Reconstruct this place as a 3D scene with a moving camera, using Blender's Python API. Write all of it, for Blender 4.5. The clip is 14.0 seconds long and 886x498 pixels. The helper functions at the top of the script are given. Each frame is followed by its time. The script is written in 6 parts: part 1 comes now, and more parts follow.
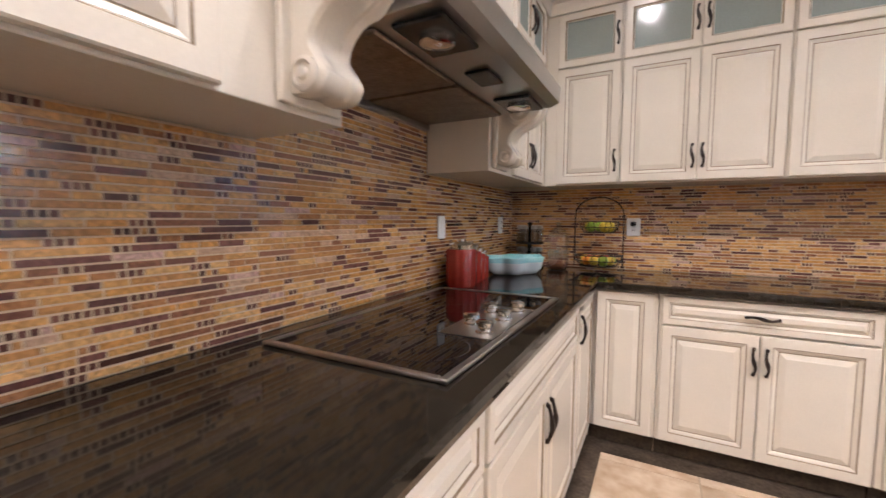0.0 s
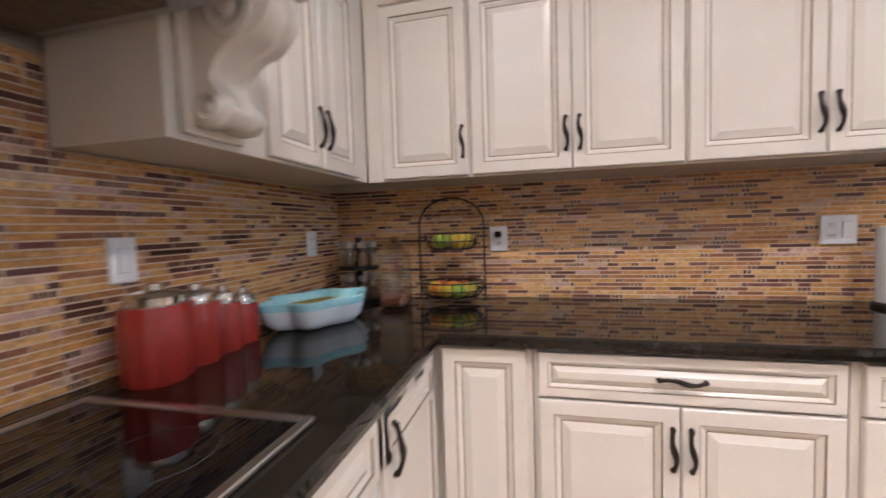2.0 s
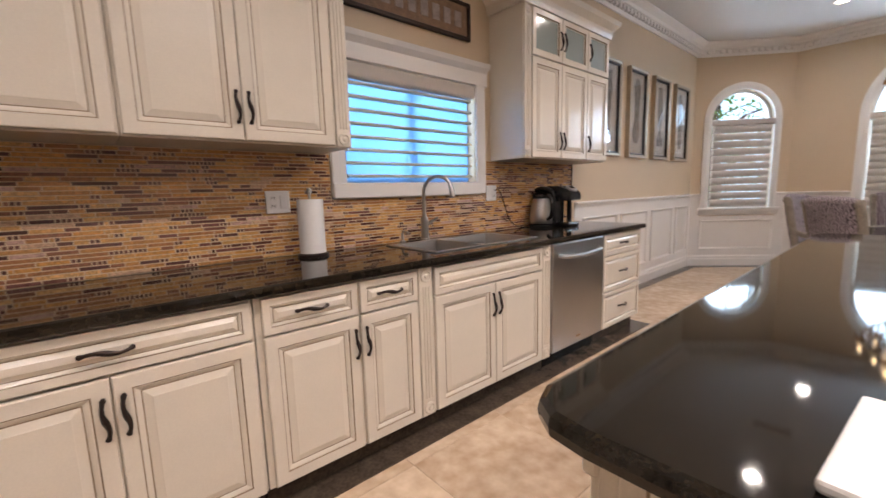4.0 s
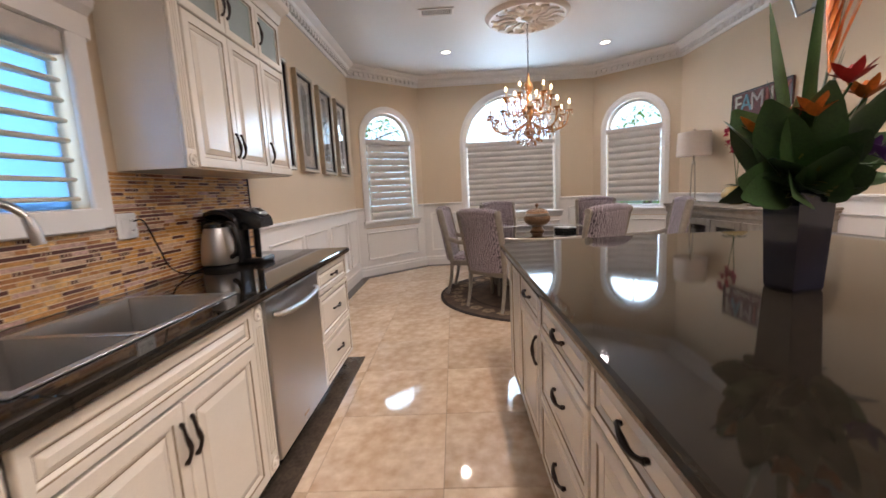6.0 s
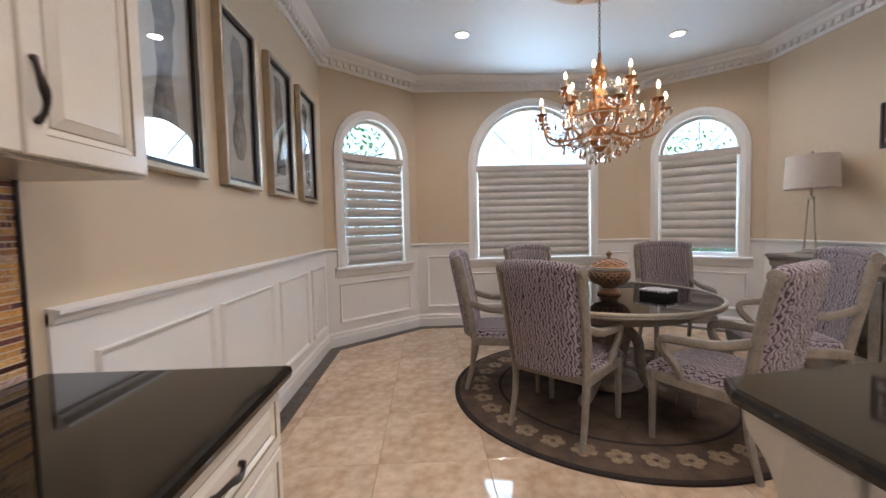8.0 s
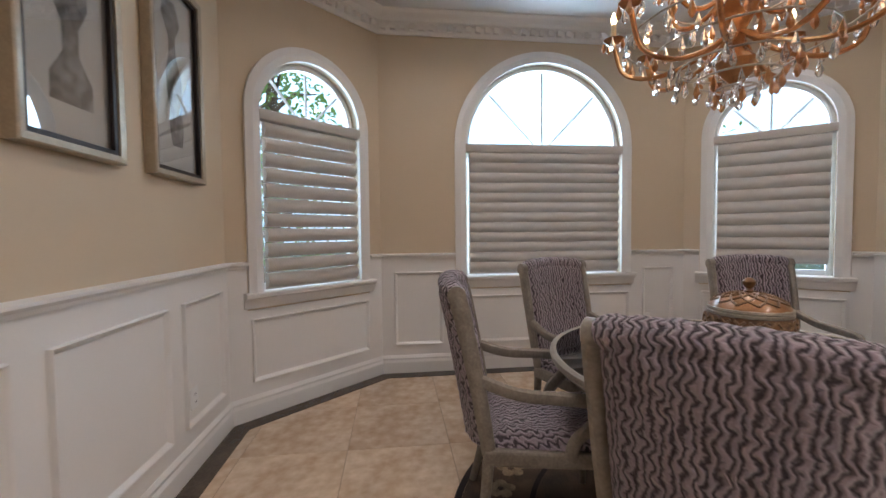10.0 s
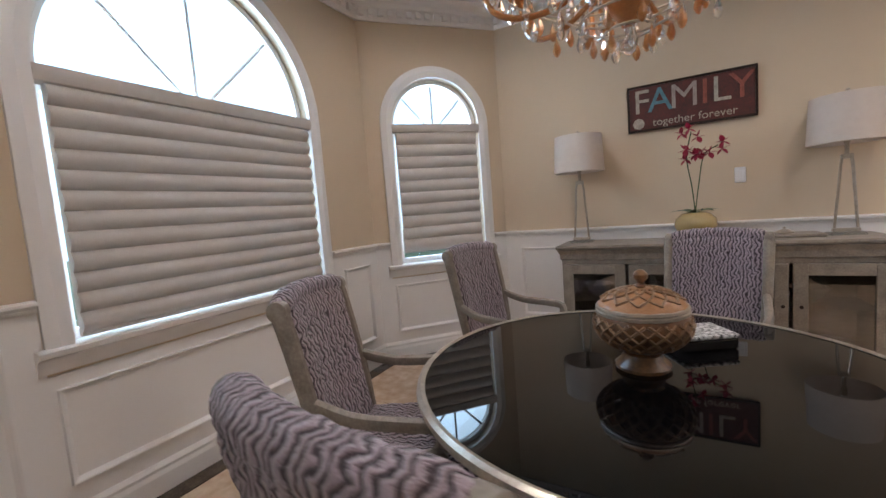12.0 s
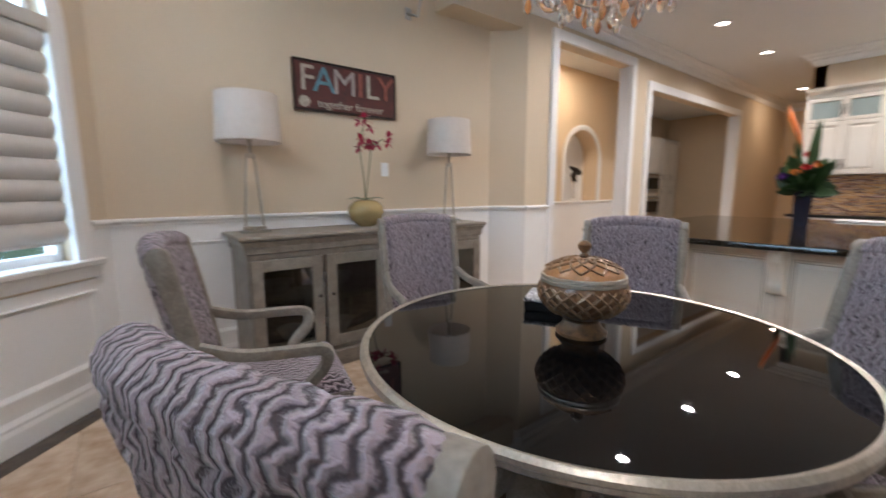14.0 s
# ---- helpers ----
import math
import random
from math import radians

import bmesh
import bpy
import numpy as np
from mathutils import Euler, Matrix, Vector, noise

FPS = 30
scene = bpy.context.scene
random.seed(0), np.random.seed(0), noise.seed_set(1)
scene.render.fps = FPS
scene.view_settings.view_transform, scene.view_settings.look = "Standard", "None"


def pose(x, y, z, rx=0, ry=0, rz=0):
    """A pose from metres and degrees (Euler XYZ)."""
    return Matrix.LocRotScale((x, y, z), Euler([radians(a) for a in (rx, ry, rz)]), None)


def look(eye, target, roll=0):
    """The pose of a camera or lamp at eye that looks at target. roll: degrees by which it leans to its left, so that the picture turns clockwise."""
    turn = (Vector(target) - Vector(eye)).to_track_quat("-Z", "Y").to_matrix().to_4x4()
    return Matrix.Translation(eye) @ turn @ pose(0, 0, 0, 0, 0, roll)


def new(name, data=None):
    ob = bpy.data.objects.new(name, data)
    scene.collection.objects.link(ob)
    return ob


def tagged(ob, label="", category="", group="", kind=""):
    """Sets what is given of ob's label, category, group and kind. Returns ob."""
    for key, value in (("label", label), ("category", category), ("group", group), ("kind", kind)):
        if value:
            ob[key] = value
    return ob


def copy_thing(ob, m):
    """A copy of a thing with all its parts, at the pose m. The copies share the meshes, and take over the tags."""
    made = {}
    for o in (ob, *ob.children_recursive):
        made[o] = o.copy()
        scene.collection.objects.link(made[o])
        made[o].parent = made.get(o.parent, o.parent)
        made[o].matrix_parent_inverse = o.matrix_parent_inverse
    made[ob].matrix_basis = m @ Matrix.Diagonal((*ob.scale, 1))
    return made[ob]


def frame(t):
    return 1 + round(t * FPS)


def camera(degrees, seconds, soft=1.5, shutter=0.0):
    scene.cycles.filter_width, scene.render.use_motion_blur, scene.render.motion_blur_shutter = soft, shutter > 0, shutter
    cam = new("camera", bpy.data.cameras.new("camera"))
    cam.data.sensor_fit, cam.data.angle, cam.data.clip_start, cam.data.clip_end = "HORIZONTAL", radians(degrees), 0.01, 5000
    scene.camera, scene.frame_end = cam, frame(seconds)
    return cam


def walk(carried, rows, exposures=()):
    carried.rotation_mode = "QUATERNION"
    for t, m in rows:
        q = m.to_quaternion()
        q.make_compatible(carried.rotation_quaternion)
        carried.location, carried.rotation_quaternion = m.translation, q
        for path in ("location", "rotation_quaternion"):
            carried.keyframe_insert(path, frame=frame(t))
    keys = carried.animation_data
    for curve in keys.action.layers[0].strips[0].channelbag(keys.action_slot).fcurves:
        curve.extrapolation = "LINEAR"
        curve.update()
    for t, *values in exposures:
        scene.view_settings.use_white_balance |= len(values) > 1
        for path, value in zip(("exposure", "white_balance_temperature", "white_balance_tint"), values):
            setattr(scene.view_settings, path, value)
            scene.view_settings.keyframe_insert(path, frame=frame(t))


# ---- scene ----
cam = camera(95.0, 14.0, soft=1.5, shutter=0.3)
PATH = [
    (0, (0.065, -0.081, 1.246), (-0.874, 1.679, 1.1), 0.3),
    (0.5, (0.056, 0.129, 1.24), (-0.637, 1.997, 1.062), -1.0),
    (1, (-0.04, 0.399, 1.257), (-0.696, 2.28, 1.083), -2.4),
    (1.5, (0.013, 0.676, 1.258), (-0.792, 2.5, 1.108), -1.6),
    (2, (0.113, 0.958, 1.264), (-0.364, 2.898, 1.157), -1.8),
    (2.5, (0.229, 1.209, 1.291), (0.243, 3.208, 1.238), -3.7),
    (3, (0.466, 1.143, 1.264), (1.061, 3.047, 1.118), -1.7),
    (3.5, (0.569, 0.942, 1.213), (1.627, 2.632, 1.059), 0.1),
    (4, (0.504, 0.723, 1.234), (1.802, 2.219, 0.956), -1.6),
    (6.5, (1.473, 1.574, 1.302), (3.454, 1.446, 1.064), -1.3),
    (7, (1.95, 1.684, 1.278), (3.935, 1.57, 1.06), 1.6),
    (7.5, (2.463, 1.786, 1.308), (4.459, 1.736, 1.182), -1.2),
    (8, (2.953, 1.809, 1.312), (4.948, 1.737, 1.203), -1.3),
    (10.5, (4.942, 1.817, 1.285), (6.905, 1.437, 1.228), -0.0),
    (11, (5.285, 1.764, 1.301), (7.002, 0.74, 1.221), -0.8),
    (11.5, (5.576, 1.848, 1.301), (6.762, 0.247, 1.126), -1.0),
    (12, (5.956, 1.897, 1.335), (6.932, 0.16, 1.157), -4.4),
    (12.5, (6.385, 1.895, 1.306), (7.038, 0.015, 1.107), -1.1),
    (13, (6.776, 1.755, 1.268), (7.004, -0.217, 1.022), -0.2),
    (13.5, (7.1, 1.488, 1.285), (6.652, -0.451, 1.091), -0.4),
    (14, (7.284, 1.219, 1.269), (6.081, -0.352, 0.982), -0.2),
]
EXPOSURES = [(0.0, 0.62, 6250, 16), (1.0, 0.62, 6150, 15), (1.8, 0.6, 5900, 16), (2.5, 0.45, 6150, 20), (3.0, 0.33, 6350, 19), (3.8, 0.1, 6850, 19), (6.5, 0.1, 6750, 18), (8.2, -0.02, 6500, 15), (10.3, -0.33, 6550, 15), (11.0, -0.33, 6500, 14), (12.5, -0.08, 6500, 17), (13.5, 0.1, 6250, 14), (14.0, 0.15, 6150, 12)]
walk(cam, [(t, look(eye, target, roll)) for t, eye, target, roll in PATH], EXPOSURES)

# ---- world and lights ----
world = bpy.data.worlds.new("sky")
scene.world = world
world.use_nodes = True
_n = world.node_tree.nodes
_sky = _n.new("ShaderNodeTexSky")
_sky.sky_type, _sky.sun_disc = "NISHITA", False
_sky.sun_elevation, _sky.sun_rotation = radians(55), radians(250)
_n["Background"].inputs["Strength"].default_value = 0.15
world.node_tree.links.new(_sky.outputs[0], _n["Background"].inputs[0])

sun = new("sun", bpy.data.lights.new("sun", "SUN"))
sun.data.energy, sun.data.angle, sun.data.color = 3.0, radians(0.5), (1.0, 0.95, 0.88)
sun.matrix_world = look((0, 0, 0), (0.53, 0.2, -0.82))

XW, YN, YS, ZC = -0.95, 2.935, -2.0, 3.22
CAN_WATTS, CAN_COLOR = 19.0, (1.0, 0.94, 0.89)
CANS = [(7.1, 1.42), (7.1, -0.78), (4.75, 1.45), (4.75, -0.55), (3.2, 0.85), (1.55, 0.85), (-0.1, 0.85), (1.5, -0.85), (-0.2, -0.85), (3.2, -0.85)]
for cx, cy in CANS:
    lamp = new("can_light_glow", bpy.data.lights.new("can_light_glow", "AREA"))
    lamp.data.shape, lamp.data.size, lamp.data.energy, lamp.data.color = "DISK", 0.11, CAN_WATTS * (0.55 if cx > 4.5 else 1.0), CAN_COLOR
    lamp.data.spread = radians(150)
    lamp.location = (cx, cy, ZC - 0.004)


def window_light(x, y, z, w, h, facing, watts, color=(0.55, 0.79, 1.0)):
    lamp = new("window_daylight", bpy.data.lights.new("window_daylight", "AREA"))
    lamp.data.shape, lamp.data.size, lamp.data.size_y, lamp.data.energy, lamp.data.color = "RECTANGLE", w, h, watts, color
    lamp.matrix_world = look((x, y, z), (x + facing[0], y + facing[1], z))


# ---- materials ----
def material(name, color, rough=0.5, metal=0.0, coat=0.0, vary=0.12, scale=6.0, fine=120.0, bump=0.05, per_object=0.0, per_island=0.0, second=None, ior=1.45):
    """A Principled surface with stains at one scale, grain at another, and a slight relief."""
    m = bpy.data.materials.new(name)
    m.use_nodes = True
    nt = m.node_tree
    b = nt.nodes["Principled BSDF"]
    b.inputs["Roughness"].default_value, b.inputs["Metallic"].default_value = rough, metal
    b.inputs["Coat Weight"].default_value, b.inputs["IOR"].default_value = coat, ior
    b.inputs["Coat Roughness"].default_value = 0.04
    co = nt.nodes.new("ShaderNodeTexCoord")
    big = nt.nodes.new("ShaderNodeTexNoise")
    big.inputs["Scale"].default_value, big.inputs["Detail"].default_value = scale, 4
    small = nt.nodes.new("ShaderNodeTexNoise")
    small.inputs["Scale"].default_value, small.inputs["Detail"].default_value = fine, 2
    nt.links.new(co.outputs["Object"], big.inputs["Vector"])
    nt.links.new(co.outputs["Object"], small.inputs["Vector"])
    mix = nt.nodes.new("ShaderNodeMix")
    mix.data_type = "RGBA"
    dark = [c * (1 - vary) for c in color] if second is None else second
    mix.inputs[6].default_value, mix.inputs[7].default_value = (*color, 1), (*dark, 1)
    add = nt.nodes.new("ShaderNodeMath")
    add.operation = "MULTIPLY_ADD"
    add.inputs[1].default_value, add.inputs[2].default_value = 0.5, -0.02
    nt.links.new(small.outputs["Fac"], add.inputs[0])
    ramp = nt.nodes.new("ShaderNodeMapRange")
    ramp.inputs[1].default_value, ramp.inputs[2].default_value = 0.35, 0.68
    mid = nt.nodes.new("ShaderNodeMath")
    mid.operation = "MULTIPLY_ADD"
    mid.inputs[1].default_value = 0.6
    nt.links.new(big.outputs["Fac"], mid.inputs[0])
    nt.links.new(add.outputs[0], mid.inputs[2])
    nt.links.new(mid.outputs[0], ramp.inputs[0])
    nt.links.new(ramp.outputs[0], mix.inputs[0])
    out = mix.outputs[2]
    if per_object or per_island:
        hsv = nt.nodes.new("ShaderNodeHueSaturation")
        src = nt.nodes.new("ShaderNodeObjectInfo").outputs["Random"] if per_object else nt.nodes.new("ShaderNodeNewGeometry").outputs["Random Per Island"]
        rng = nt.nodes.new("ShaderNodeMapRange")
        amount = per_object or per_island
        rng.inputs[3].default_value, rng.inputs[4].default_value = 1 - amount, 1 + amount
        nt.links.new(src, rng.inputs[0])
        nt.links.new(rng.outputs[0], hsv.inputs["Value"])
        nt.links.new(out, hsv.inputs["Color"])
        out = hsv.outputs[0]
    nt.links.new(out, b.inputs["Base Color"])
    if bump:
        bp = nt.nodes.new("ShaderNodeBump")
        bp.inputs["Strength"].default_value, bp.inputs["Distance"].default_value = bump, 0.004
        nt.links.new(small.outputs["Fac"], bp.inputs["Height"])
        nt.links.new(bp.outputs[0], b.inputs["Normal"])
    return m


def tile_material(name, by_object):
    """Mosaic strips of glass and stone: amber, honey, brown and plum, chosen piece by piece."""
    m = bpy.data.materials.new(name)
    m.use_nodes = True
    nt = m.node_tree
    b = nt.nodes["Principled BSDF"]
    b.inputs["Roughness"].default_value = 0.16
    b.inputs["Coat Weight"].default_value = 0.15
    src = nt.nodes.new("ShaderNodeObjectInfo").outputs["Random"] if by_object else nt.nodes.new("ShaderNodeNewGeometry").outputs["Random Per Island"]
    ramp = nt.nodes.new("ShaderNodeValToRGB")
    ramp.color_ramp.interpolation = "CONSTANT"
    stops = [(0.0, (0.55, 0.30, 0.11)), (0.18, (0.46, 0.23, 0.085)), (0.34, (0.62, 0.37, 0.16)), (0.47, (0.36, 0.165, 0.07)), (0.6, (0.55, 0.275, 0.085)),
             (0.7, (0.24, 0.105, 0.06)), (0.78, (0.52, 0.34, 0.23)), (0.84, (0.10, 0.042, 0.036)), (0.91, (0.17, 0.072, 0.06)), (0.96, (0.5, 0.32, 0.27))]
    el = ramp.color_ramp.elements
    el[0].position, el[0].color = 0.0, (*stops[0][1], 1)
    el[1].position, el[1].color = stops[1][0], (*stops[1][1], 1)
    for p, c in stops[2:]:
        e = el.new(p)
        e.color = (*c, 1)
    nt.links.new(src, ramp.inputs[0])
    co = nt.nodes.new("ShaderNodeNewGeometry")
    noi = nt.nodes.new("ShaderNodeTexNoise")
    noi.inputs["Scale"].default_value, noi.inputs["Detail"].default_value, noi.inputs["Distortion"].default_value = 45, 4, 2.0
    nt.links.new(co.outputs["Position"], noi.inputs["Vector"])
    mix = nt.nodes.new("ShaderNodeMix")
    mix.data_type, mix.blend_type = "RGBA", "MULTIPLY"
    rg = nt.nodes.new("ShaderNodeMapRange")
    rg.inputs[1].default_value, rg.inputs[2].default_value = 0.35, 0.65
    rg.inputs[3].default_value, rg.inputs[4].default_value = 0.75, 1.4
    nt.links.new(noi.outputs["Fac"], rg.inputs[0])
    mix.inputs[0].default_value = 1.0
    nt.links.new(ramp.outputs[0], mix.inputs[6])
    nt.links.new(rg.outputs[0], mix.inputs[7])
    nt.links.new(mix.outputs[2], b.inputs["Base Color"])
    bp = nt.nodes.new("ShaderNodeBump")
    bp.inputs["Strength"].default_value, bp.inputs["Distance"].default_value = 0.15, 0.003
    nt.links.new(noi.outputs["Fac"], bp.inputs["Height"])
    nt.links.new(bp.outputs[0], b.inputs["Normal"])
    return m


def glass_material(name, color=(1, 1, 1), rough=0.0, alpha_mix=0.85):
    """A thin pane: mostly see-through, with a mirror's gloss."""
    m = bpy.data.materials.new(name)
    m.use_nodes = True
    nt = m.node_tree
    nt.nodes.remove(nt.nodes["Principled BSDF"])
    tr, gl, mx = nt.nodes.new("ShaderNodeBsdfTransparent"), nt.nodes.new("ShaderNodeBsdfGlossy"), nt.nodes.new("ShaderNodeMixShader")
    tr.inputs[0].default_value = (*color, 1)
    gl.inputs["Roughness"].default_value = rough
    mx.inputs[0].default_value = 1 - alpha_mix
    nt.links.new(tr.outputs[0], mx.inputs[1])
    nt.links.new(gl.outputs[0], mx.inputs[2])
    nt.links.new(mx.outputs[0], nt.nodes["Material Output"].inputs[0])
    return m


def glow_material(name, color, strength):
    m = bpy.data.materials.new(name)
    m.use_nodes = True
    b = m.node_tree.nodes["Principled BSDF"]
    b.inputs["Base Color"].default_value = (*color, 1)
    b.inputs["Emission Color"].default_value, b.inputs["Emission Strength"].default_value = (*color, 1), strength
    return m


def cloth_material(name, color, second, scale, translucent=0.0, rough=0.9):
    m = material(name, color, rough, vary=0.3, scale=scale, fine=260, bump=0.4, second=second)
    if translucent:
        nt = m.node_tree
        tl, mx = nt.nodes.new("ShaderNodeBsdfTranslucent"), nt.nodes.new("ShaderNodeMixShader")
        tl.inputs[0].default_value = (*color, 1)
        mx.inputs[0].default_value = translucent
        nt.links.new(nt.nodes["Principled BSDF"].outputs[0], mx.inputs[1])
        nt.links.new(tl.outputs[0], mx.inputs[2])
        nt.links.new(mx.outputs[0], nt.nodes["Material Output"].inputs[0])
    return m


M_WALL = material("beige_wall_paint", (0.62, 0.50, 0.36), 0.65, vary=0.05, scale=2, fine=300, bump=0.08)
M_HALL = material("warm_hall_paint", (0.68, 0.52, 0.34), 0.65, vary=0.05, scale=2, fine=300, bump=0.08)
M_TRIM = material("white_trim_paint", (0.78, 0.76, 0.74), 0.35, vary=0.04, scale=3, fine=200, bump=0.03)
M_CEIL = material("ceiling_paint", (0.72, 0.72, 0.72), 0.55, vary=0.03, scale=2, fine=250, bump=0.05)
M_CREAM = material("cream_cabinet_paint", (0.74, 0.68, 0.59), 0.22, vary=0.07, scale=4, fine=160, bump=0.03)
M_GLAZE = material("brown_glaze", (0.30, 0.22, 0.14), 0.5, vary=0.3, scale=30, fine=200, bump=0.02)
M_GRANITE = material("dark_granite", (0.004, 0.0035, 0.003), 0.05, second=(0.022, 0.017, 0.012), scale=34, fine=220, bump=0.0, ior=1.42)
M_BRONZE = material("dark_bronze", (0.035, 0.024, 0.02), 0.38, 0.6, scale=40, bump=0.05)
M_STEEL = material("brushed_steel", (0.52, 0.51, 0.50), 0.3, 1.0, vary=0.12, scale=3, fine=200, bump=0.02)
M_CHROME = material("chrome", (0.8, 0.79, 0.77), 0.1, 1.0, vary=0.05, bump=0)
M_BLACK = material("black_plastic", (0.012, 0.012, 0.013), 0.25, vary=0.3, scale=10, bump=0.02)
M_BGLASS = material("black_glass", (0.003, 0.003, 0.0035), 0.02, vary=0.2, bump=0, ior=1.38)
M_TRAV = material("polished_travertine", (0.70, 0.55, 0.41), 0.05, second=(0.44, 0.30, 0.19), scale=2.4, fine=13, bump=0.006, per_object=0.09, ior=1.55)
M_GROUT = material("grout", (0.34, 0.26, 0.18), 0.8, vary=0.2, scale=20, bump=0.1)
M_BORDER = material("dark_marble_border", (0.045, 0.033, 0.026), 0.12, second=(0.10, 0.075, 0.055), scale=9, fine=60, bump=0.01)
M_TILE_O = tile_material("mosaic_glass_tile", True)
M_TILE_I = tile_material("mosaic_glass_tile_far", False)
M_TILE_D = material("dark_plum_tile", (0.09, 0.035, 0.028), 0.16, coat=0.2, second=(0.15, 0.065, 0.045), scale=40, per_island=0.5, bump=0.05)
M_TGROUT = material("tile_grout", (0.72, 0.55, 0.38), 0.75, vary=0.2, scale=30, bump=0.1)
M_PANE = glass_material("window_glass", (0.97, 0.99, 1.0), 0.0, 0.94)
M_FROST = material("cabinet_glass", (0.30, 0.35, 0.33), 0.12, vary=0.15, scale=3, bump=0.0)
M_SHADE = cloth_material("shade_fabric", (0.62, 0.56, 0.51), (0.55, 0.49, 0.44), 12, 0.16)
M_LAMPSHADE = cloth_material("lamp_linen", (0.75, 0.68, 0.62), (0.68, 0.60, 0.54), 20, 0.25)
M_PLATE = material("outlet_plate", (0.80, 0.80, 0.80), 0.3, vary=0.03)
M_WOODG = material("grey_washed_wood", (0.30, 0.26, 0.215), 0.45, second=(0.19, 0.16, 0.13), scale=14, fine=90, bump=0.1)
M_LEAF = material("leaf", (0.05, 0.11, 0.03), 0.4, second=(0.03, 0.06, 0.02), scale=8, bump=0.1, per_island=0.4)
M_CAN = glow_material("can_lamp", (1.0, 0.93, 0.82), 12.0)


# ---- mesh helpers ----
def part(name, bm, mat, parent=None, label="", smooth=False):
    me = bpy.data.meshes.new(name)
    bm.normal_update()
    if smooth:
        for f in bm.faces:
            f.smooth = True
    bm.to_mesh(me)
    bm.free()
    for m in (mat if isinstance(mat, (list, tuple)) else [mat]):
        me.materials.append(m)
    if smooth:
        me.set_sharp_from_angle(angle=radians(40))
    ob = new(name, me)
    ob.parent = parent
    if label:
        ob["label"] = label
    return ob


def thing(name, x, y, z, label, category, group="", rz=0.0, kind=""):
    ob = new(name)
    ob.matrix_basis = pose(x, y, z, 0, 0, rz)
    ob.empty_display_size = 0.1
    return tagged(ob, label, category, group, kind)


def structure(ob, label="", category=""):
    return tagged(ob, label, category, "", "structure")


def box(bm, x0, x1, y0, y1, z0, z1, bevel=0.0, seg=1):
    r = bmesh.ops.create_cube(bm, size=1.0)
    vs = r["verts"]
    bmesh.ops.transform(bm, verts=vs, matrix=Matrix.Translation(((x0 + x1) / 2, (y0 + y1) / 2, (z0 + z1) / 2)) @ Matrix.Diagonal((abs(x1 - x0), abs(y1 - y0), abs(z1 - z0), 1)))
    if bevel:
        bmesh.ops.bevel(bm, geom=list({e for v in vs for e in v.link_edges}), offset=bevel, segments=seg, affect="EDGES", profile=0.5)
    return bm


def boxed(*a, **k):
    return box(bmesh.new(), *a, **k)


def rings_mesh(bm, rings, close=True, cap0=True, cap1=True, mats=None):
    """Skins a list of point rings into one surface."""
    made = [[bm.verts.new(p) for p in ring] for ring in rings]
    for k in range(len(made) - 1):
        a, b = made[k], made[k + 1]
        n = len(a)
        for i in range(n if close else n - 1):
            f = bm.faces.new((a[i], a[(i + 1) % n], b[(i + 1) % n], b[i]))
            if mats:
                f.material_index = mats[k]
    if cap0:
        bm.faces.new(made[0][::-1])
    if cap1:
        f = bm.faces.new(made[-1])
    return bm


def lathe(profile, seg=24, x=0.0, y=0.0, bm=None, squash=1.0):
    bm = bm or bmesh.new()
    rings = [[(x + max(r, 0.0005) * math.cos(2 * math.pi * i / seg), y + squash * max(r, 0.0005) * math.sin(2 * math.pi * i / seg), z) for i in range(seg)] for r, z in profile]
    return rings_mesh(bm, rings)


def tube(points, radius, seg=8, bm=None, flat=1.0):
    """A round bar along points; radius is a number or one per point."""
    bm = bm or bmesh.new()
    pts = [Vector(p) for p in points]
    rings = []
    side = None
    for i, p in enumerate(pts):
        d = (pts[min(i + 1, len(pts) - 1)] - pts[max(i - 1, 0)]).normalized()
        if side is None:
            side = d.cross(Vector((0.13, 0.27, 0.95))).normalized()
        side = (side - d * side.dot(d)).normalized()
        up = d.cross(side)
        r = radius[i] if isinstance(radius, (list, tuple)) else radius
        rings.append([p + side * r * math.cos(2 * math.pi * k / seg) + up * r * flat * math.sin(2 * math.pi * k / seg) for k in range(seg)])
    return rings_mesh(bm, rings)


def curve_points(points, n=8):
    """Catmull-Rom points through a few given ones."""
    p = [Vector(q) for q in points]
    p = [p[0] * 2 - p[1]] + p + [p[-1] * 2 - p[-2]]
    out = []
    for i in range(1, len(p) - 2):
        for k in range(n):
            t = k / n
            a, b, c, d = p[i - 1:i + 3]
            out.append(0.5 * (2 * b + (c - a) * t + (2 * a - 5 * b + 4 * c - d) * t * t + (3 * b - a - 3 * c + d) * t ** 3))
    return out + [p[-2]]


def moulding(bm, path, profile, inward=1.0, closed=False):
    """Runs a profile of (out, z) along a plan polyline with mitred corners; out is to the left of the way when inward is 1."""
    pts = [Vector((x, y)) for x, y in path]
    n = len(pts)
    rings = []
    for i, p in enumerate(pts):
        ways = []
        if i > 0 or closed:
            ways.append((p - pts[i - 1]).normalized())
        if i < n - 1 or closed:
            ways.append((pts[(i + 1) % n] - p).normalized())
        normals = [Vector((-w.y, w.x)) * inward for w in ways]
        nv = sum(normals, Vector((0, 0))).normalized()
        nv = nv / max(nv.dot(normals[0]), 0.3)
        rings.append([(p.x + nv.x * o, p.y + nv.y * o, z) for o, z in profile])
    if closed:
        rings.append(rings[0])
    rings_mesh(bm, rings, cap0=not closed, cap1=not closed)
    return bm


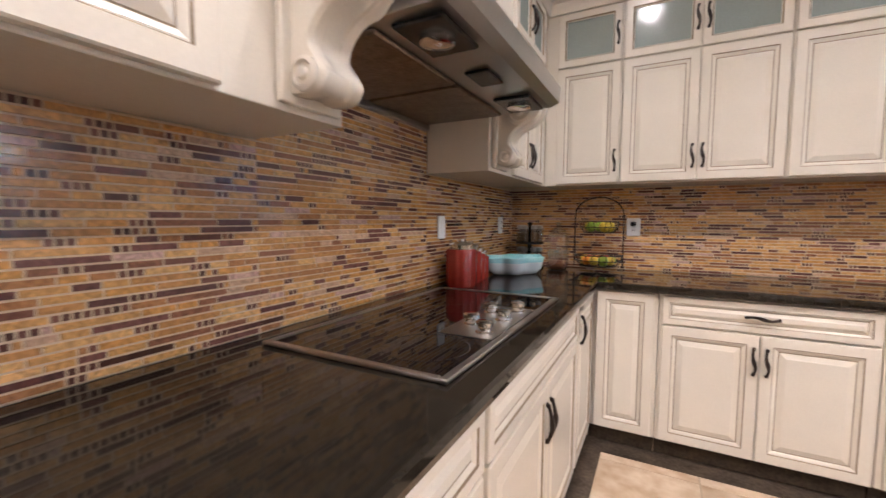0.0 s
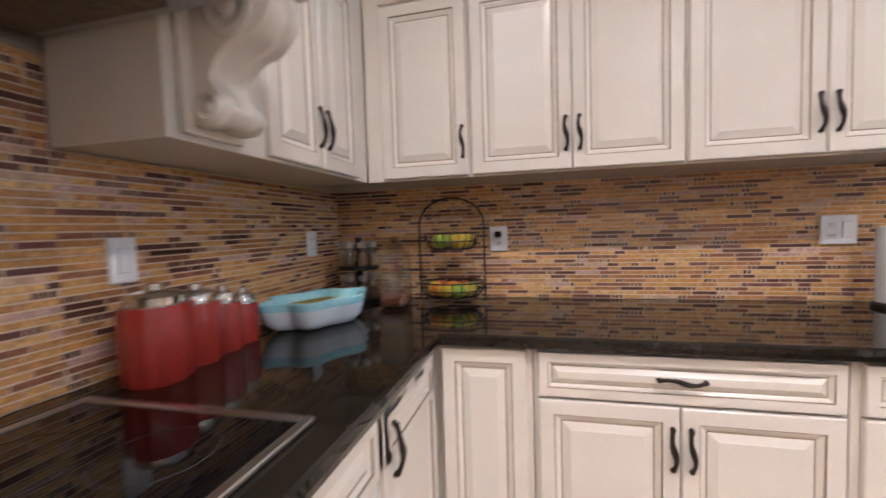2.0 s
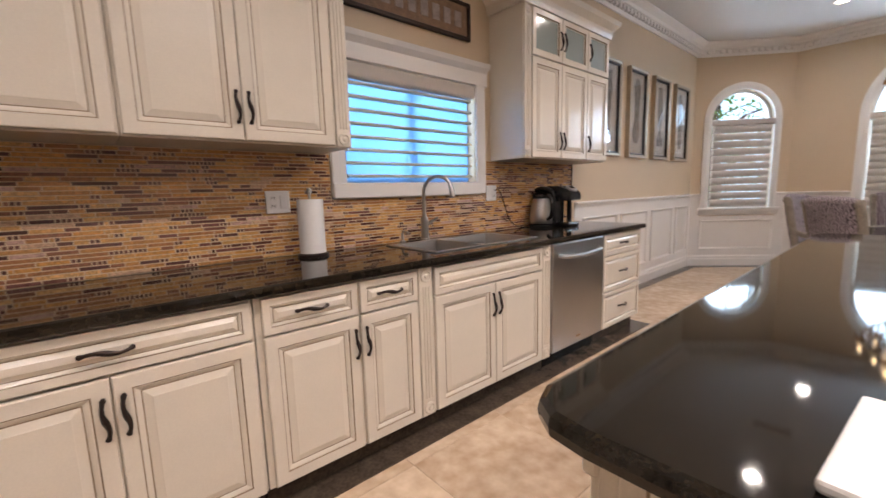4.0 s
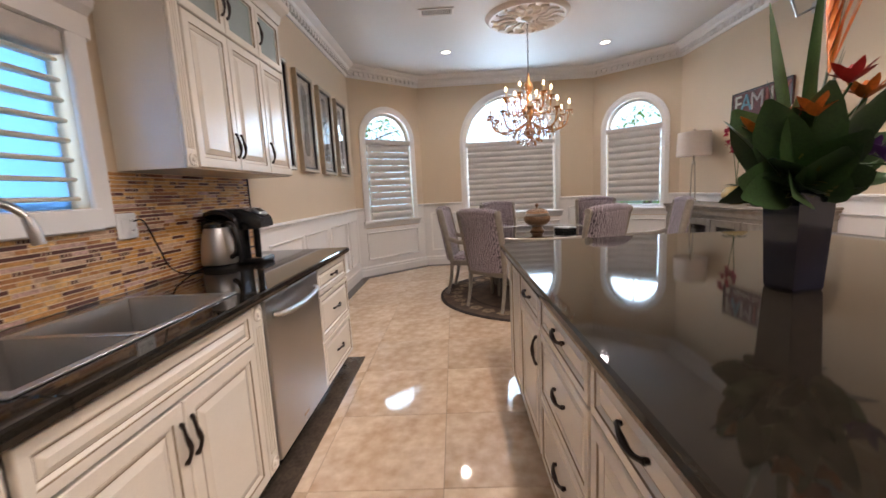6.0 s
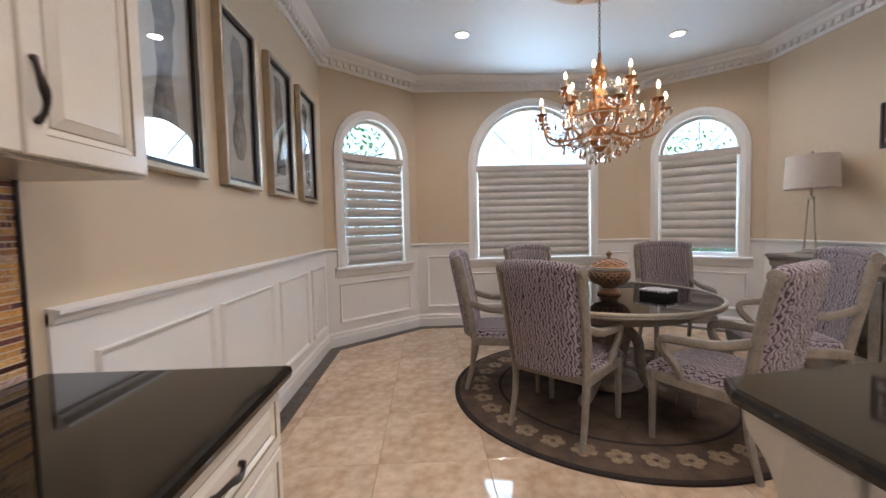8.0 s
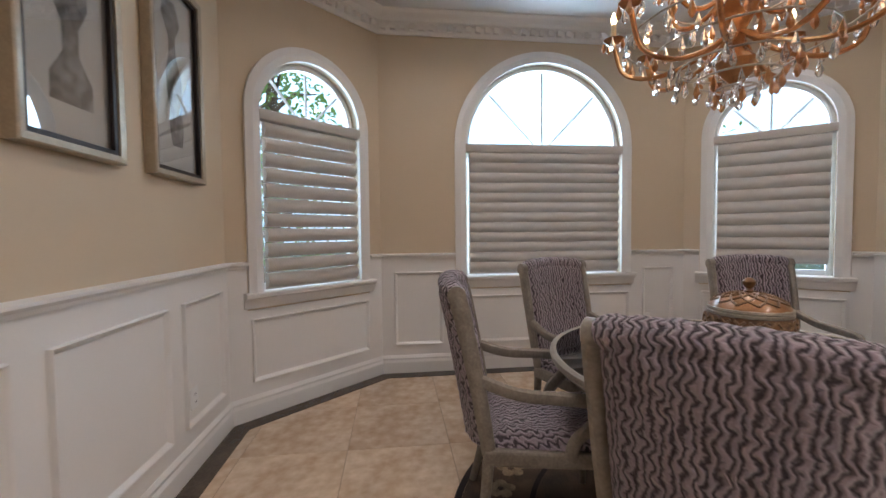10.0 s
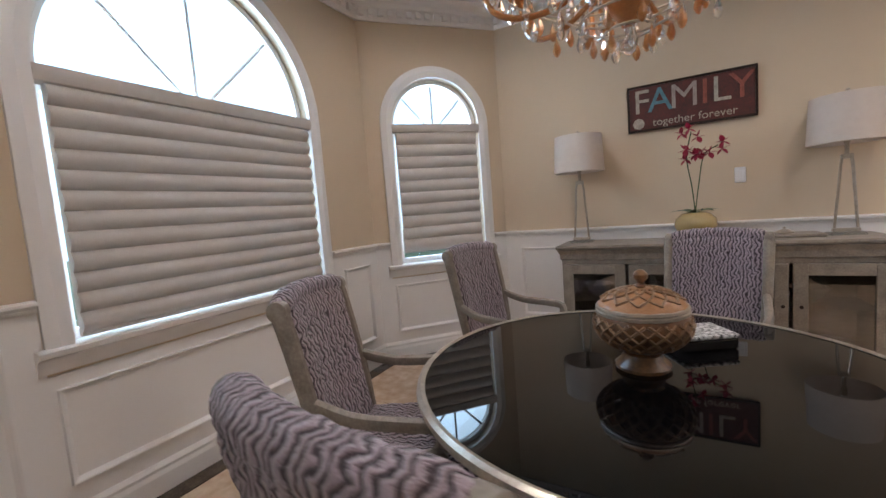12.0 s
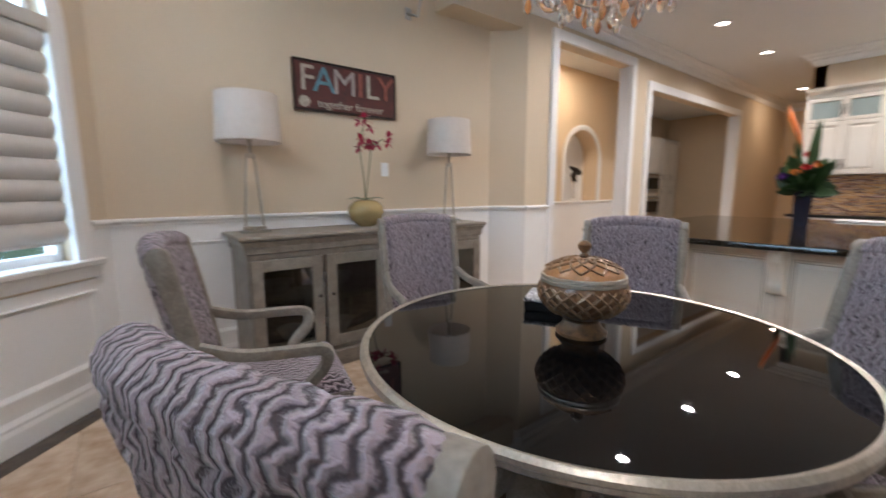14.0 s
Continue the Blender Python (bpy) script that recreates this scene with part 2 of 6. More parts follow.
def flip_right(bm):
    bmesh.ops.recalc_face_normals(bm, faces=bm.faces[:])
    return bm


# ---- structure ----
C1, C2, C3, C4 = (7.40, YN), (8.30, 1.95), (8.30, -1.02), (7.40, YS)


def wall(name, a, b, top, thick, openings=(), mat=None, bottom=0.0, label="painted wall"):
    """A wall from a to b, its room side on the left of the way; openings (s0, s1, z0, z1, arched)."""
    bm = bmesh.new()
    a2, b2 = Vector(a), Vector(b)
    way = (b2 - a2).normalized()
    out = Vector((way.y, -way.x))
    length = (b2 - a2).length

    def prism(quad):
        front = [bm.verts.new((*(a2 + way * s), z)) for s, z in quad]
        back = [bm.verts.new((*(a2 + way * s + out * thick), z)) for s, z in quad]
        m = len(quad)
        bm.faces.new(front)
        bm.faces.new(back[::-1])
        for i in range(m):
            bm.faces.new((front[i], back[i], back[(i + 1) % m], front[(i + 1) % m]))
    s = 0.0
    for s0, s1, z0, z1, arched in sorted(openings):
        prism([(s, bottom), (s0, bottom), (s0, top), (s, top)])
        if z0 > bottom:
            prism([(s0, bottom), (s1, bottom), (s1, z0), (s0, z0)])
        if arched:
            n, mid, r = 20, (s0 + s1) / 2, (s1 - s0) / 2
            spring = z1 - r
            for i in range(n):
                u0, u1 = math.pi * (1 - i / n), math.pi * (1 - (i + 1) / n)
                p0, p1 = (mid + r * math.cos(u0), spring + r * math.sin(u0)), (mid + r * math.cos(u1), spring + r * math.sin(u1))
                prism([p0, p1, (p1[0], top), (p0[0], top)])
        elif z1 < top:
            prism([(s0, z1), (s1, z1), (s1, top), (s0, top)])
        s = s1
    prism([(s, bottom), (length, bottom), (length, top), (s, top)])
    flip_right(bm)
    return structure(part(name, bm, mat or M_WALL), label, "wall")


# window openings: wall a -> b has the room on the left of the way, so walk the room anticlockwise
W_SILL, W1_TOP, W2_TOP = 0.88, 2.59, 2.86
LEN_D = math.dist(C3, C4)
W1_MID, W1_R = LEN_D / 2, 0.43
W2_MID, W2_R = (C2[1] - C3[1]) / 2 - 0.06, 0.765
KW = (1.67, 2.775, 1.30, 2.01)
wall("wall_south", (4.2, YS), C4, ZC, 0.15, label="beige painted dining wall above white wainscot")
wall("wall_bay_south", C4, C3, ZC, 0.15, [(W1_MID - W1_R, W1_MID + W1_R, W_SILL, W1_TOP, True)], label="angled beige bay wall with arched window")
wall("wall_east", C3, C2, ZC, 0.15, [(W2_MID - W2_R, W2_MID + W2_R, W_SILL, W2_TOP, True)], label="beige bay wall with a large arched window")
wall("wall_bay_north", C2, C1, ZC, 0.15, [(W1_MID - W1_R, W1_MID + W1_R, W_SILL, W1_TOP, True)], label="angled beige bay wall with arched window")
wall("wall_north", C1, (XW, YN), ZC, 0.15, [(C1[0] - KW[1], C1[0] - KW[0], KW[2], KW[3], False)], label="beige painted kitchen and dining wall")
wall("wall_west", (XW, YN), (XW, -0.45), ZC, 0.15, label="beige painted wall behind the cooktop")
wall("wall_west_return", (XW, -0.45), (-5.2, -0.45), ZC, 0.15, mat=M_HALL, label="warm beige corridor wall")
wall("wall_corridor_end", (-5.2, -0.45), (-5.2, -1.75), ZC, 0.15, mat=M_HALL, label="warm beige corridor end wall")
OPEN_A, OPEN_B = (1.86, 3.42, 2.88), (-2.15, 1.30, 2.66)
wall("wall_pier_south", (-5.2, -1.75), (3.9, -1.75), ZC, 0.14, [(OPEN_B[0] + 5.2, OPEN_B[1] + 5.2, 0.0, OPEN_B[2], False), (OPEN_A[0] + 5.2, OPEN_A[1] + 5.2, 0.0, OPEN_A[2], False)], label="beige wall with two wide cased openings")
wall("wall_pier_angle", (3.9, -1.75), (4.2, YS), ZC, 0.14, label="short angled beige wall")
wall("wall_hall_back", (-0.3, -3.0), (5.0, -3.0), ZC, 0.3, [(0.84, 1.80, 1.06, 2.28, True)], mat=M_HALL, label="warm beige hall wall with an arched niche")
wall("wall_hall_side", (-0.3, -4.4), (-0.3, -3.0), ZC, 0.15, mat=M_HALL, label="warm beige hall wall")
wall("wall_pantry_back", (-5.2, -4.4), (-0.3, -4.4), ZC, 0.15, label="beige second kitchen wall")
wall("wall_hall_east", (5.0, -3.0), (5.0, -2.15), ZC, 0.15, mat=M_HALL, label="warm beige hall wall")
wall("wall_hall_west", (-5.2, -1.75), (-5.2, -4.4), ZC, 0.15, mat=M_HALL, label="warm beige hall wall")

bm = bmesh.new()
box(bm, -5.5, 8.6, -4.7, 3.2, ZC, ZC + 0.12)
structure(part("ceiling", bm, M_CEIL), "smooth pale painted ceiling", "ceiling")
bm = bmesh.new()
box(bm, -5.5, 8.6, -4.7, 3.2, -0.12, -0.004)
floor = structure(part("floor", bm, M_GROUT), "polished cream travertine tile floor with dark borders", "floor")
bm = bmesh.new()
box(bm, -2500, 2500, -2500, 2500, -0.6, -0.5)
M_GROUND = material("lawn", (0.06, 0.10, 0.03), 0.9, second=(0.04, 0.07, 0.02), scale=0.5, fine=20, bump=0.3)
structure(part("ground", bm, M_GROUND), "lawn outside the windows", "ground")

# ---- trim ----
DINING = [(4.17, YN), C1, C2, C3, C4, (4.2, YS), (3.9, -1.75), (3.42 + 0.11, -1.75)]
RAIL_Z = 1.08
CROWN = [(0.0, ZC - 0.17), (0.02, ZC - 0.17), (0.03, ZC - 0.145), (0.035, ZC - 0.09), (0.07, ZC - 0.075), (0.085, ZC - 0.05), (0.13, ZC - 0.03), (0.15, ZC - 0.012), (0.15, ZC), (0.0, ZC)]
KITCHEN_LINE = [(3.9, -1.75), (-5.2, -1.75), (-5.2, -0.45), (XW, -0.45), (XW, YN), (4.12, YN)]


def reverse_line(line):
    return list(reversed(line))


bm = moulding(bmesh.new(), [(1.8, YN)] + DINING[1:6] + KITCHEN_LINE[:5] + [(1.8, YN)], CROWN, -1.0)
ring_line = [(4.17, YN)] + DINING[1:6]
for a, b in zip(ring_line, ring_line[1:]):
    a2, b2 = Vector(a), Vector(b)
    way = (b2 - a2).normalized()
    inn = Vector((way.y, -way.x))
    count = int((b2 - a2).length / 0.085)
    for i in range(count):
        c = a2 + way * (0.05 + i * 0.085) + inn * 0.045
        m = Matrix.Translation((c.x, c.y, ZC - 0.115)) @ Matrix.Rotation(math.atan2(way.y, way.x), 4, "Z") @ Matrix.Diagonal((0.045, 0.04, 0.05, 1))
        bmesh.ops.create_cube(bm, size=1.0, matrix=m)
structure(part("crown_trim", flip_right(bm), M_TRIM), "white crown moulding with dentil blocks", "trim")


def offset_run(a, b, openings, profile, bm):
    """A straight moulding from a to b (room on the right of the way), broken at openings given as lengths along it."""
    a2, b2 = Vector(a), Vector(b)
    way, s = (b2 - a2).normalized(), 0.0
    for s0, s1 in list(openings) + [((b2 - a2).length, None)]:
        if s0 - s > 0.02:
            p, q = a2 + way * s, a2 + way * s0
            moulding(bm, [tuple(p), tuple(q)], profile, -1.0)
        s = s1


def seg_windows(i):
    """Openings along each dining segment, casing included, in the way of DINING."""
    cas = 0.10
    if i == 1 or i == 3:
        return [(W1_MID - W1_R - cas, W1_MID + W1_R + cas)]
    if i == 2:
        length = C2[1] - C3[1]
        return [(length - W2_MID - W2_R - cas, length - W2_MID + W2_R + cas)]
    return []


RAIL = [(0.0, RAIL_Z - 0.035), (0.022, RAIL_Z - 0.03), (0.026, RAIL_Z - 0.015), (0.045, RAIL_Z), (0.045, RAIL_Z + 0.012), (0.0, RAIL_Z + 0.02)]
BASE = [(0.0, 0.0), (0.03, 0.0), (0.03, 0.10), (0.024, 0.125), (0.026, 0.14), (0.014, 0.165), (0.0, 0.17)]
bm_r, bm_b, bm_w, bm_p = bmesh.new(), bmesh.new(), bmesh.new(), bmesh.new()


def frame_moulding(bm, a, way, inn, s0, s1, z0, z1, w=0.028, d=0.02):
    """A raised rectangular picture-frame moulding on a wall."""
    def pt(s, z, o):
        p = a + way * s + inn * o
        return (p.x, p.y, z)
    loops = []
    for inset, o in ((0, 0.012), (0.004, d + 0.012), (w * 0.4, d + 0.008), (w * 0.6, d * 0.5 + 0.012), (w, 0.012)):
        loops.append([pt(s0 + inset, z0 + inset, o), pt(s1 - inset, z0 + inset, o), pt(s1 - inset, z1 - inset, o), pt(s0 + inset, z1 - inset, o)])
    rings_mesh(bm, loops, cap0=False, cap1=False)


for i, (a, b) in enumerate(zip(DINING, DINING[1:])):
    a2, b2 = Vector(a), Vector(b)
    length = (b2 - a2).length
    way = (b2 - a2).normalized()
    inn = Vector((way.y, -way.x))
    gaps = seg_windows(i)
    offset_run(a, b, gaps, RAIL, bm_r)
    # wainscot panel, lower under the windows
    s = 0.0
    for s0, s1 in gaps + [(length, None)]:
        moulding(bm_w, [tuple(a2 + way * s), tuple(a2 + way * s0)], [(0, 0), (0.012, 0), (0.012, RAIL_Z), (0, RAIL_Z)], -1.0)
        if s1:
            moulding(bm_w, [tuple(a2 + way * s0), tuple(a2 + way * s1)], [(0, 0), (0.012, 0), (0.012, W_SILL - 0.12), (0, W_SILL - 0.12)], -1.0)
            frame_moulding(bm_p, a2, way, inn, s0 + 0.02, s1 - 0.02, 0.26, 0.70)
            if s0 > 0.3:
                frame_moulding(bm_p, a2, way, inn, s + 0.12, s0 - 0.12, 0.26, 0.93)
            if length - s1 > 0.3:
                frame_moulding(bm_p, a2, way, inn, s1 + 0.12, length - 0.12, 0.26, 0.93)
        s = s1
    if not gaps and length > 0.5:
        if i == 0:
            spans = [(0.15, 0.88), (0.97, 1.68), (1.82, 2.5), (2.64, 3.12)]
        else:
            n = max(1, round(length / 0.8))
            step = (length - 0.2) / n
            spans = [(0.1 + k * step + 0.06, 0.1 + (k + 1) * step - 0.06) for k in range(n)]
        for s0, s1 in spans:
            frame_moulding(bm_p, a2, way, inn, s0, s1, 0.26, 0.93)
moulding(bm_b, DINING, BASE, -1.0)
structure(part("wainscot_trim", flip_right(bm_w), M_TRIM), "white painted wainscot", "wainscot")
structure(part("chair_rail_trim", flip_right(bm_r), M_TRIM), "white moulded chair rail", "trim")
structure(part("panel_trim", flip_right(bm_p), M_TRIM), "white wainscot panel mouldings", "trim")
structure(part("baseboard", flip_right(bm_b), M_TRIM), "tall white moulded baseboard", "baseboard")

# ---- arched windows with shades ----


def arch_band(bm, r0, r1, z_spring, z_low, y0, y1, n=24):
    """An arched band with straight legs, cut as a frame between two radii."""
    inner = [(-r0, z_low)] + [(r0 * math.cos(math.pi * (1 - i / n)), z_spring + r0 * math.sin(math.pi * (1 - i / n))) for i in range(n + 1)] + [(r0, z_low)]
    outer = [(-r1, z_low)] + [(r1 * math.cos(math.pi * (1 - i / n)), z_spring + r1 * math.sin(math.pi * (1 - i / n))) for i in range(n + 1)] + [(r1, z_low)]
    mid = [((a[0] + b[0]) / 2, (a[1] + b[1]) / 2) for a, b in zip(inner, outer)]
    rings = []
    for i in range(len(inner)):
        a, b, m = inner[i], outer[i], mid[i]
        rings.append([(a[0], y0, a[1]), (a[0], y1, a[1]), (m[0], y1 - 0.006 if y1 < y0 else y1 + 0.006, m[1]), (b[0], y1 + (0.006 if y1 < y0 else -0.006), b[1]), (b[0], y0, b[1])])
    rings_mesh(bm, rings)
    return flip_right(bm)


def arched_window(name, a, b, s_mid, r, top, drop, spokes, label, gap_rows, tall=1.06):
    """Window, sill and fabric shade on the wall a -> b (room on the left); local x runs along the wall, +y out."""
    a2, b2 = Vector(a), Vector(b)
    way = (b2 - a2).normalized()
    c = a2 + way * s_mid
    rz = math.degrees(math.atan2(way.y, way.x)) + 180
    spring = top - r
    w = thing(name, c.x, c.y, 0, label, "window", "arched windows", rz, "structure")
    part("casing", arch_band(bmesh.new(), r - 0.005, r + 0.095, spring, W_SILL, -0.001, -0.03), M_TRIM, w)
    part("window_frame", arch_band(bmesh.new(), r - 0.045, r, spring, W_SILL, 0.12, 0.06), M_TRIM, w)
    bm = bmesh.new()
    box(bm, -r + 0.04, r - 0.04, 0.07, 0.11, spring - 0.09, spring - 0.05)
    box(bm, -r + 0.04, r - 0.04, 0.07, 0.11, W_SILL, W_SILL + 0.05)
    part("sash_rail", bm, M_TRIM, w)
    for k in range(1, spokes):
        u = math.pi * k / spokes
        bm = tube([(0, 0.09, spring - 0.06), ((r - 0.03) * math.cos(u), 0.09, spring - 0.03 + (r - 0.03) * math.sin(u))], 0.011, 6)
        part("muntin", bm, M_TRIM, w)
    bm = bmesh.new()
    n = 24
    pts = [(-r + 0.03, W_SILL + 0.02)] + [((r - 0.03) * math.cos(math.pi * (1 - i / n)), spring + (r - 0.03) * math.sin(math.pi * (1 - i / n))) for i in range(n + 1)] + [(r - 0.03, W_SILL + 0.02)]
    rings_mesh(bm, [[(x, 0.097, z) for x, z in pts], [(x, 0.101, z) for x, z in pts]])
    pane = part("pane", flip_right(bm), M_PANE, w, "clear window glass")
    pane.visible_shadow = False
    bm = bmesh.new()
    path = [(-r - 0.13, 0), (r + 0.13, 0)]
    moulding(bm, path, [(0.0, W_SILL - 0.11), (0.02, W_SILL - 0.105), (0.028, W_SILL - 0.075), (0.04, W_SILL - 0.04), (0.065, W_SILL - 0.028), (0.07, W_SILL - 0.004), (0.06, W_SILL + 0.004), (-0.1, W_SILL + 0.004), (-0.1, W_SILL - 0.11)], -1.0)
    part("window_sill", flip_right(bm), M_TRIM, w)
    # the shade, a thing of its own, hangs in the opening
    sh = thing("window_shade", c.x, c.y, 0, "taupe soft-fold fabric window shade, lowered", "window shade", "window shades", rz)
    head = spring - 0.075
    bm = bmesh.new()
    prof = [(0.055, head + 0.015), (0.045, head + 0.07), (0.01, head + 0.085), (-0.03, head + 0.075), (-0.042, head + 0.04), (-0.03, head + 0.005), (0.01, head - 0.005)]
    rings_mesh(bm, [[(x, y, z) for y, z in prof] for x in (-r + 0.004, r - 0.004)])
    part("headrail", flip_right(bm), M_SHADE, sh, "padded fabric headrail", smooth=True)
    span = head - drop
    n = gap_rows
    pitch = span / n
    half = r - 0.04
    fold = bmesh.new()
    prof = [(0.022, 0.0), (-0.004, 0.0)] + [(-0.004 - 0.038 * math.sin(math.pi * q) ** 0.75, pitch * tall * q) for q in (0.06, 0.16, 0.3, 0.45, 0.6, 0.75, 0.88)] + [(-0.002, pitch * tall), (0.022, pitch * tall)]
    rings_mesh(fold, [[(x, y, z) for y, z in prof] for x in (-half, half)])
    first = part("vane", flip_right(fold), M_SHADE, sh, smooth=True)
    first.location = (0, 0, drop)
    for k in range(1, n):
        o = first.copy()
        scene.collection.objects.link(o)
        o.parent, o.location = sh, (0, 0, drop + k * pitch)
    part("bottom_bar", boxed(-half, half, 0.0, 0.024, drop - 0.016, drop + 0.004, bevel=0.004), M_SHADE, sh)
    return w


arched_window("window_1", C4, C3, W1_MID, W1_R, W1_TOP, 1.0, 4, "arched white window with a fan light, shade not fully lowered", 10)
arched_window("window_2", C3, C2, W2_MID, W2_R, W2_TOP, W_SILL + 0.035, 4, "large arched white window with a fan light above its shade", 12)
arched_window("window_3", C2, C1, W1_MID, W1_R, W1_TOP, W_SILL + 0.03, 4, "arched white window with a fan light and trees outside", 11, 0.93)

# kitchen window with banded shade
kw = thing("window_4", (KW[0] + KW[1]) / 2, YN, 0, "white-cased kitchen window above the sink", "window", "", 0, "structure")
hw = (KW[1] - KW[0]) / 2
bm = bmesh.new()
box(bm, -hw - 0.09, -hw + 0.004, -0.028, 0.0, KW[2] - 0.085, KW[3] + 0.09, 0.006)
box(bm, hw - 0.004, hw + 0.09, -0.028, 0.0, KW[2] - 0.085, KW[3] + 0.09, 0.006)
part("casing", bm, M_TRIM, kw)
part("head_casing", flip_right(moulding(bmesh.new(), [(-hw - 0.11, 0), (hw + 0.11, 0)], [(0, KW[3] - 0.01), (0.03, KW[3]), (0.03, KW[3] + 0.09), (0.06, KW[3] + 0.12), (0.07, KW[3] + 0.15), (0, KW[3] + 0.16)], -1.0)), M_TRIM, kw)
bm = bmesh.new()
for x0, x1, z0, z1 in ((-hw, -hw + 0.04, KW[2], KW[3]), (hw - 0.04, hw, KW[2], KW[3]), (-0.02, 0.02, KW[2], KW[3]), (-hw + 0.04, -0.02, KW[2], KW[2] + 0.04), (0.02, hw - 0.04, KW[2], KW[2] + 0.04), (-hw + 0.04, -0.02, KW[3] - 0.04, KW[3]), (0.02, hw - 0.04, KW[3] - 0.04, KW[3])):
    box(bm, x0, x1, 0.08, 0.12, z0, z1)
part("window_frame", bm, M_TRIM, kw)
part("window_sill", boxed(-hw - 0.09, hw + 0.02, -0.04, 0.12, KW[2] - 0.09, KW[2] + 0.003, bevel=0.006), M_TRIM, kw)
pane = part("pane", boxed(-hw + 0.01, hw - 0.01, 0.098, 0.102, KW[2] + 0.01, KW[3] - 0.01), M_PANE, kw)
pane.visible_shadow = False
sh = thing("window_shade", (KW[0] + KW[1]) / 2, YN, 0, "sheer banded window shade with open cream vanes", "window shade")
part("headrail", boxed(-hw + 0.01, hw - 0.01, -0.02, 0.05, KW[3] - 0.10, KW[3] - 0.004, bevel=0.02, seg=3), M_SHADE, sh)
van = part("vane", boxed(-hw + 0.03, hw - 0.03, 0.0, 0.045, -0.009, 0.009, bevel=0.007, seg=2), cloth_material("vane_cloth", (0.72, 0.66, 0.54), (0.66, 0.6, 0.48), 10, 0.2), sh)
van.location = (0, 0, KW[2] + 0.045)
for k in range(1, 8):
    o = van.copy()
    scene.collection.objects.link(o)
    o.parent, o.location = sh, (0, 0, KW[2] + 0.045 + k * 0.078)
# the blue of the daylight behind the shade is painted into this sheer's colour
M_SKYLIT_SHEER = cloth_material("skylit_sheer_fabric", (0.31, 0.48, 0.64), (0.24, 0.41, 0.57), 6, 0.75)
part("sheer", boxed(-hw + 0.035, hw - 0.035, 0.047, 0.049, KW[2] + 0.006, KW[3] - 0.09), M_SKYLIT_SHEER, sh, "sheer fabric with blue daylight put into its colour")

for cen, face, r, t in ((((C3[0] + C4[0]) / 2, (C3[1] + C4[1]) / 2), (-0.74, 0.67), W1_R, W1_TOP), ((8.3, C3[1] + W2_MID), (-1, 0), W2_R, W2_TOP), (((C1[0] + C2[0]) / 2, (C1[1] + C2[1]) / 2), (-0.74, -0.67), W1_R, W1_TOP)):
    window_light(cen[0] - face[0] * 0.55, cen[1] - face[1] * 0.55, 1.9, 2 * r + 0.3, 2.1, face, 230 * r)
window_light(2.22, YN + 0.6, 1.75, 1.5, 1.2, (0, -1), 90)

# ---- cabinets ----
DOOR_RINGS = [(0.0, 0.0), (0.0, 0.017), (0.004, 0.021), (0.046, 0.021), (0.050, 0.0165), (0.053, 0.0165), (0.060, 0.013), (0.066, 0.009), (0.070, 0.009), (0.092, 0.016), (0.095, 0.0175)]
DOOR_MATS = [0, 0, 0, 1, 0, 0, 0, 1, 0, 0]
DRAWER_SCALE = 0.62


def panel_front(w, h, scale=1.0):
    """A raised-panel cabinet front, its face towards -y, from (0, 0) to (w, h)."""
    bm = bmesh.new()
    k = min(scale, 0.42 * min(w, h) / 0.095)
    rings = [[(i * k, -d, i * k), (w - i * k, -d, i * k), (w - i * k, -d, h - i * k), (i * k, -d, h - i * k)] for i, d in DOOR_RINGS]
    rings_mesh(bm, rings, mats=DOOR_MATS)
    return flip_right(bm)


def handle(parent, x, z, upright=True, size=0.125, label="dark bronze twisted pull handle"):
    """A dark bar pull with a ribbed swelling in the middle, standing off on two feet."""
    n, pts, rad = 13, [], []
    for i in range(n):
        u = i / (n - 1)
        off = -0.026 - 0.016 * math.sin(math.pi * u) ** 0.7
        sway = 0.006 * math.sin(2 * math.pi * u)
        d = (u - 0.5) * size
        pts.append((x + sway, off, z + d) if upright else (x + d, off, z + sway))
        rad.append(0.006 + 0.0035 * math.exp(-((u - 0.5) / 0.16) ** 2) + (0.003 if i in (0, n - 1) else 0))
    bm = tube(pts, rad, 7)
    for e in (0, n - 1):
        p = pts[e]
        tube([(p[0], -0.018, p[2]), (p[0], p[1] - 0.002, p[2])], 0.007, 7, bm)
    return part("handle", bm, M_BRONZE, parent, smooth=True)


def front(parent, name, x0, x1, z0, z1, handle_at=None, upright=True, glass=False):
    """A door or drawer front in a unit, with its pull."""
    w, h = x1 - x0 - 0.005, z1 - z0 - 0.005
    if glass:
        bm = bmesh.new()
        f = 0.05
        rings = [[(i, -d, i), (w - i, -d, i), (w - i, -d, h - i), (i, -d, h - i)] for i, d in ((0, 0.0), (0, 0.017), (0.004, 0.021), (f - 0.01, 0.021), (f - 0.004, 0.014), (f, 0.012), (f, 0.0))]
        rings_mesh(bm, rings, cap0=False, cap1=False, mats=[0, 0, 0, 1, 0, 0])
        d = part(name, flip_right(bm), [M_CREAM, M_GLAZE], parent)
        part("pane", boxed(f - 0.004, w - f + 0.004, -0.008, -0.004, f - 0.004, h - f + 0.004), M_FROST, d, "dim greenish glass")
    else:
        d = part(name, panel_front(w, h, 1.0 if name == "door" else DRAWER_SCALE), [M_CREAM, M_GLAZE], parent)
    d.location = (x0 + 0.0025, 0, z0 + 0.0025)
    if handle_at:
        handle(d, handle_at[0] - x0, handle_at[1] - z0, upright)
    return d


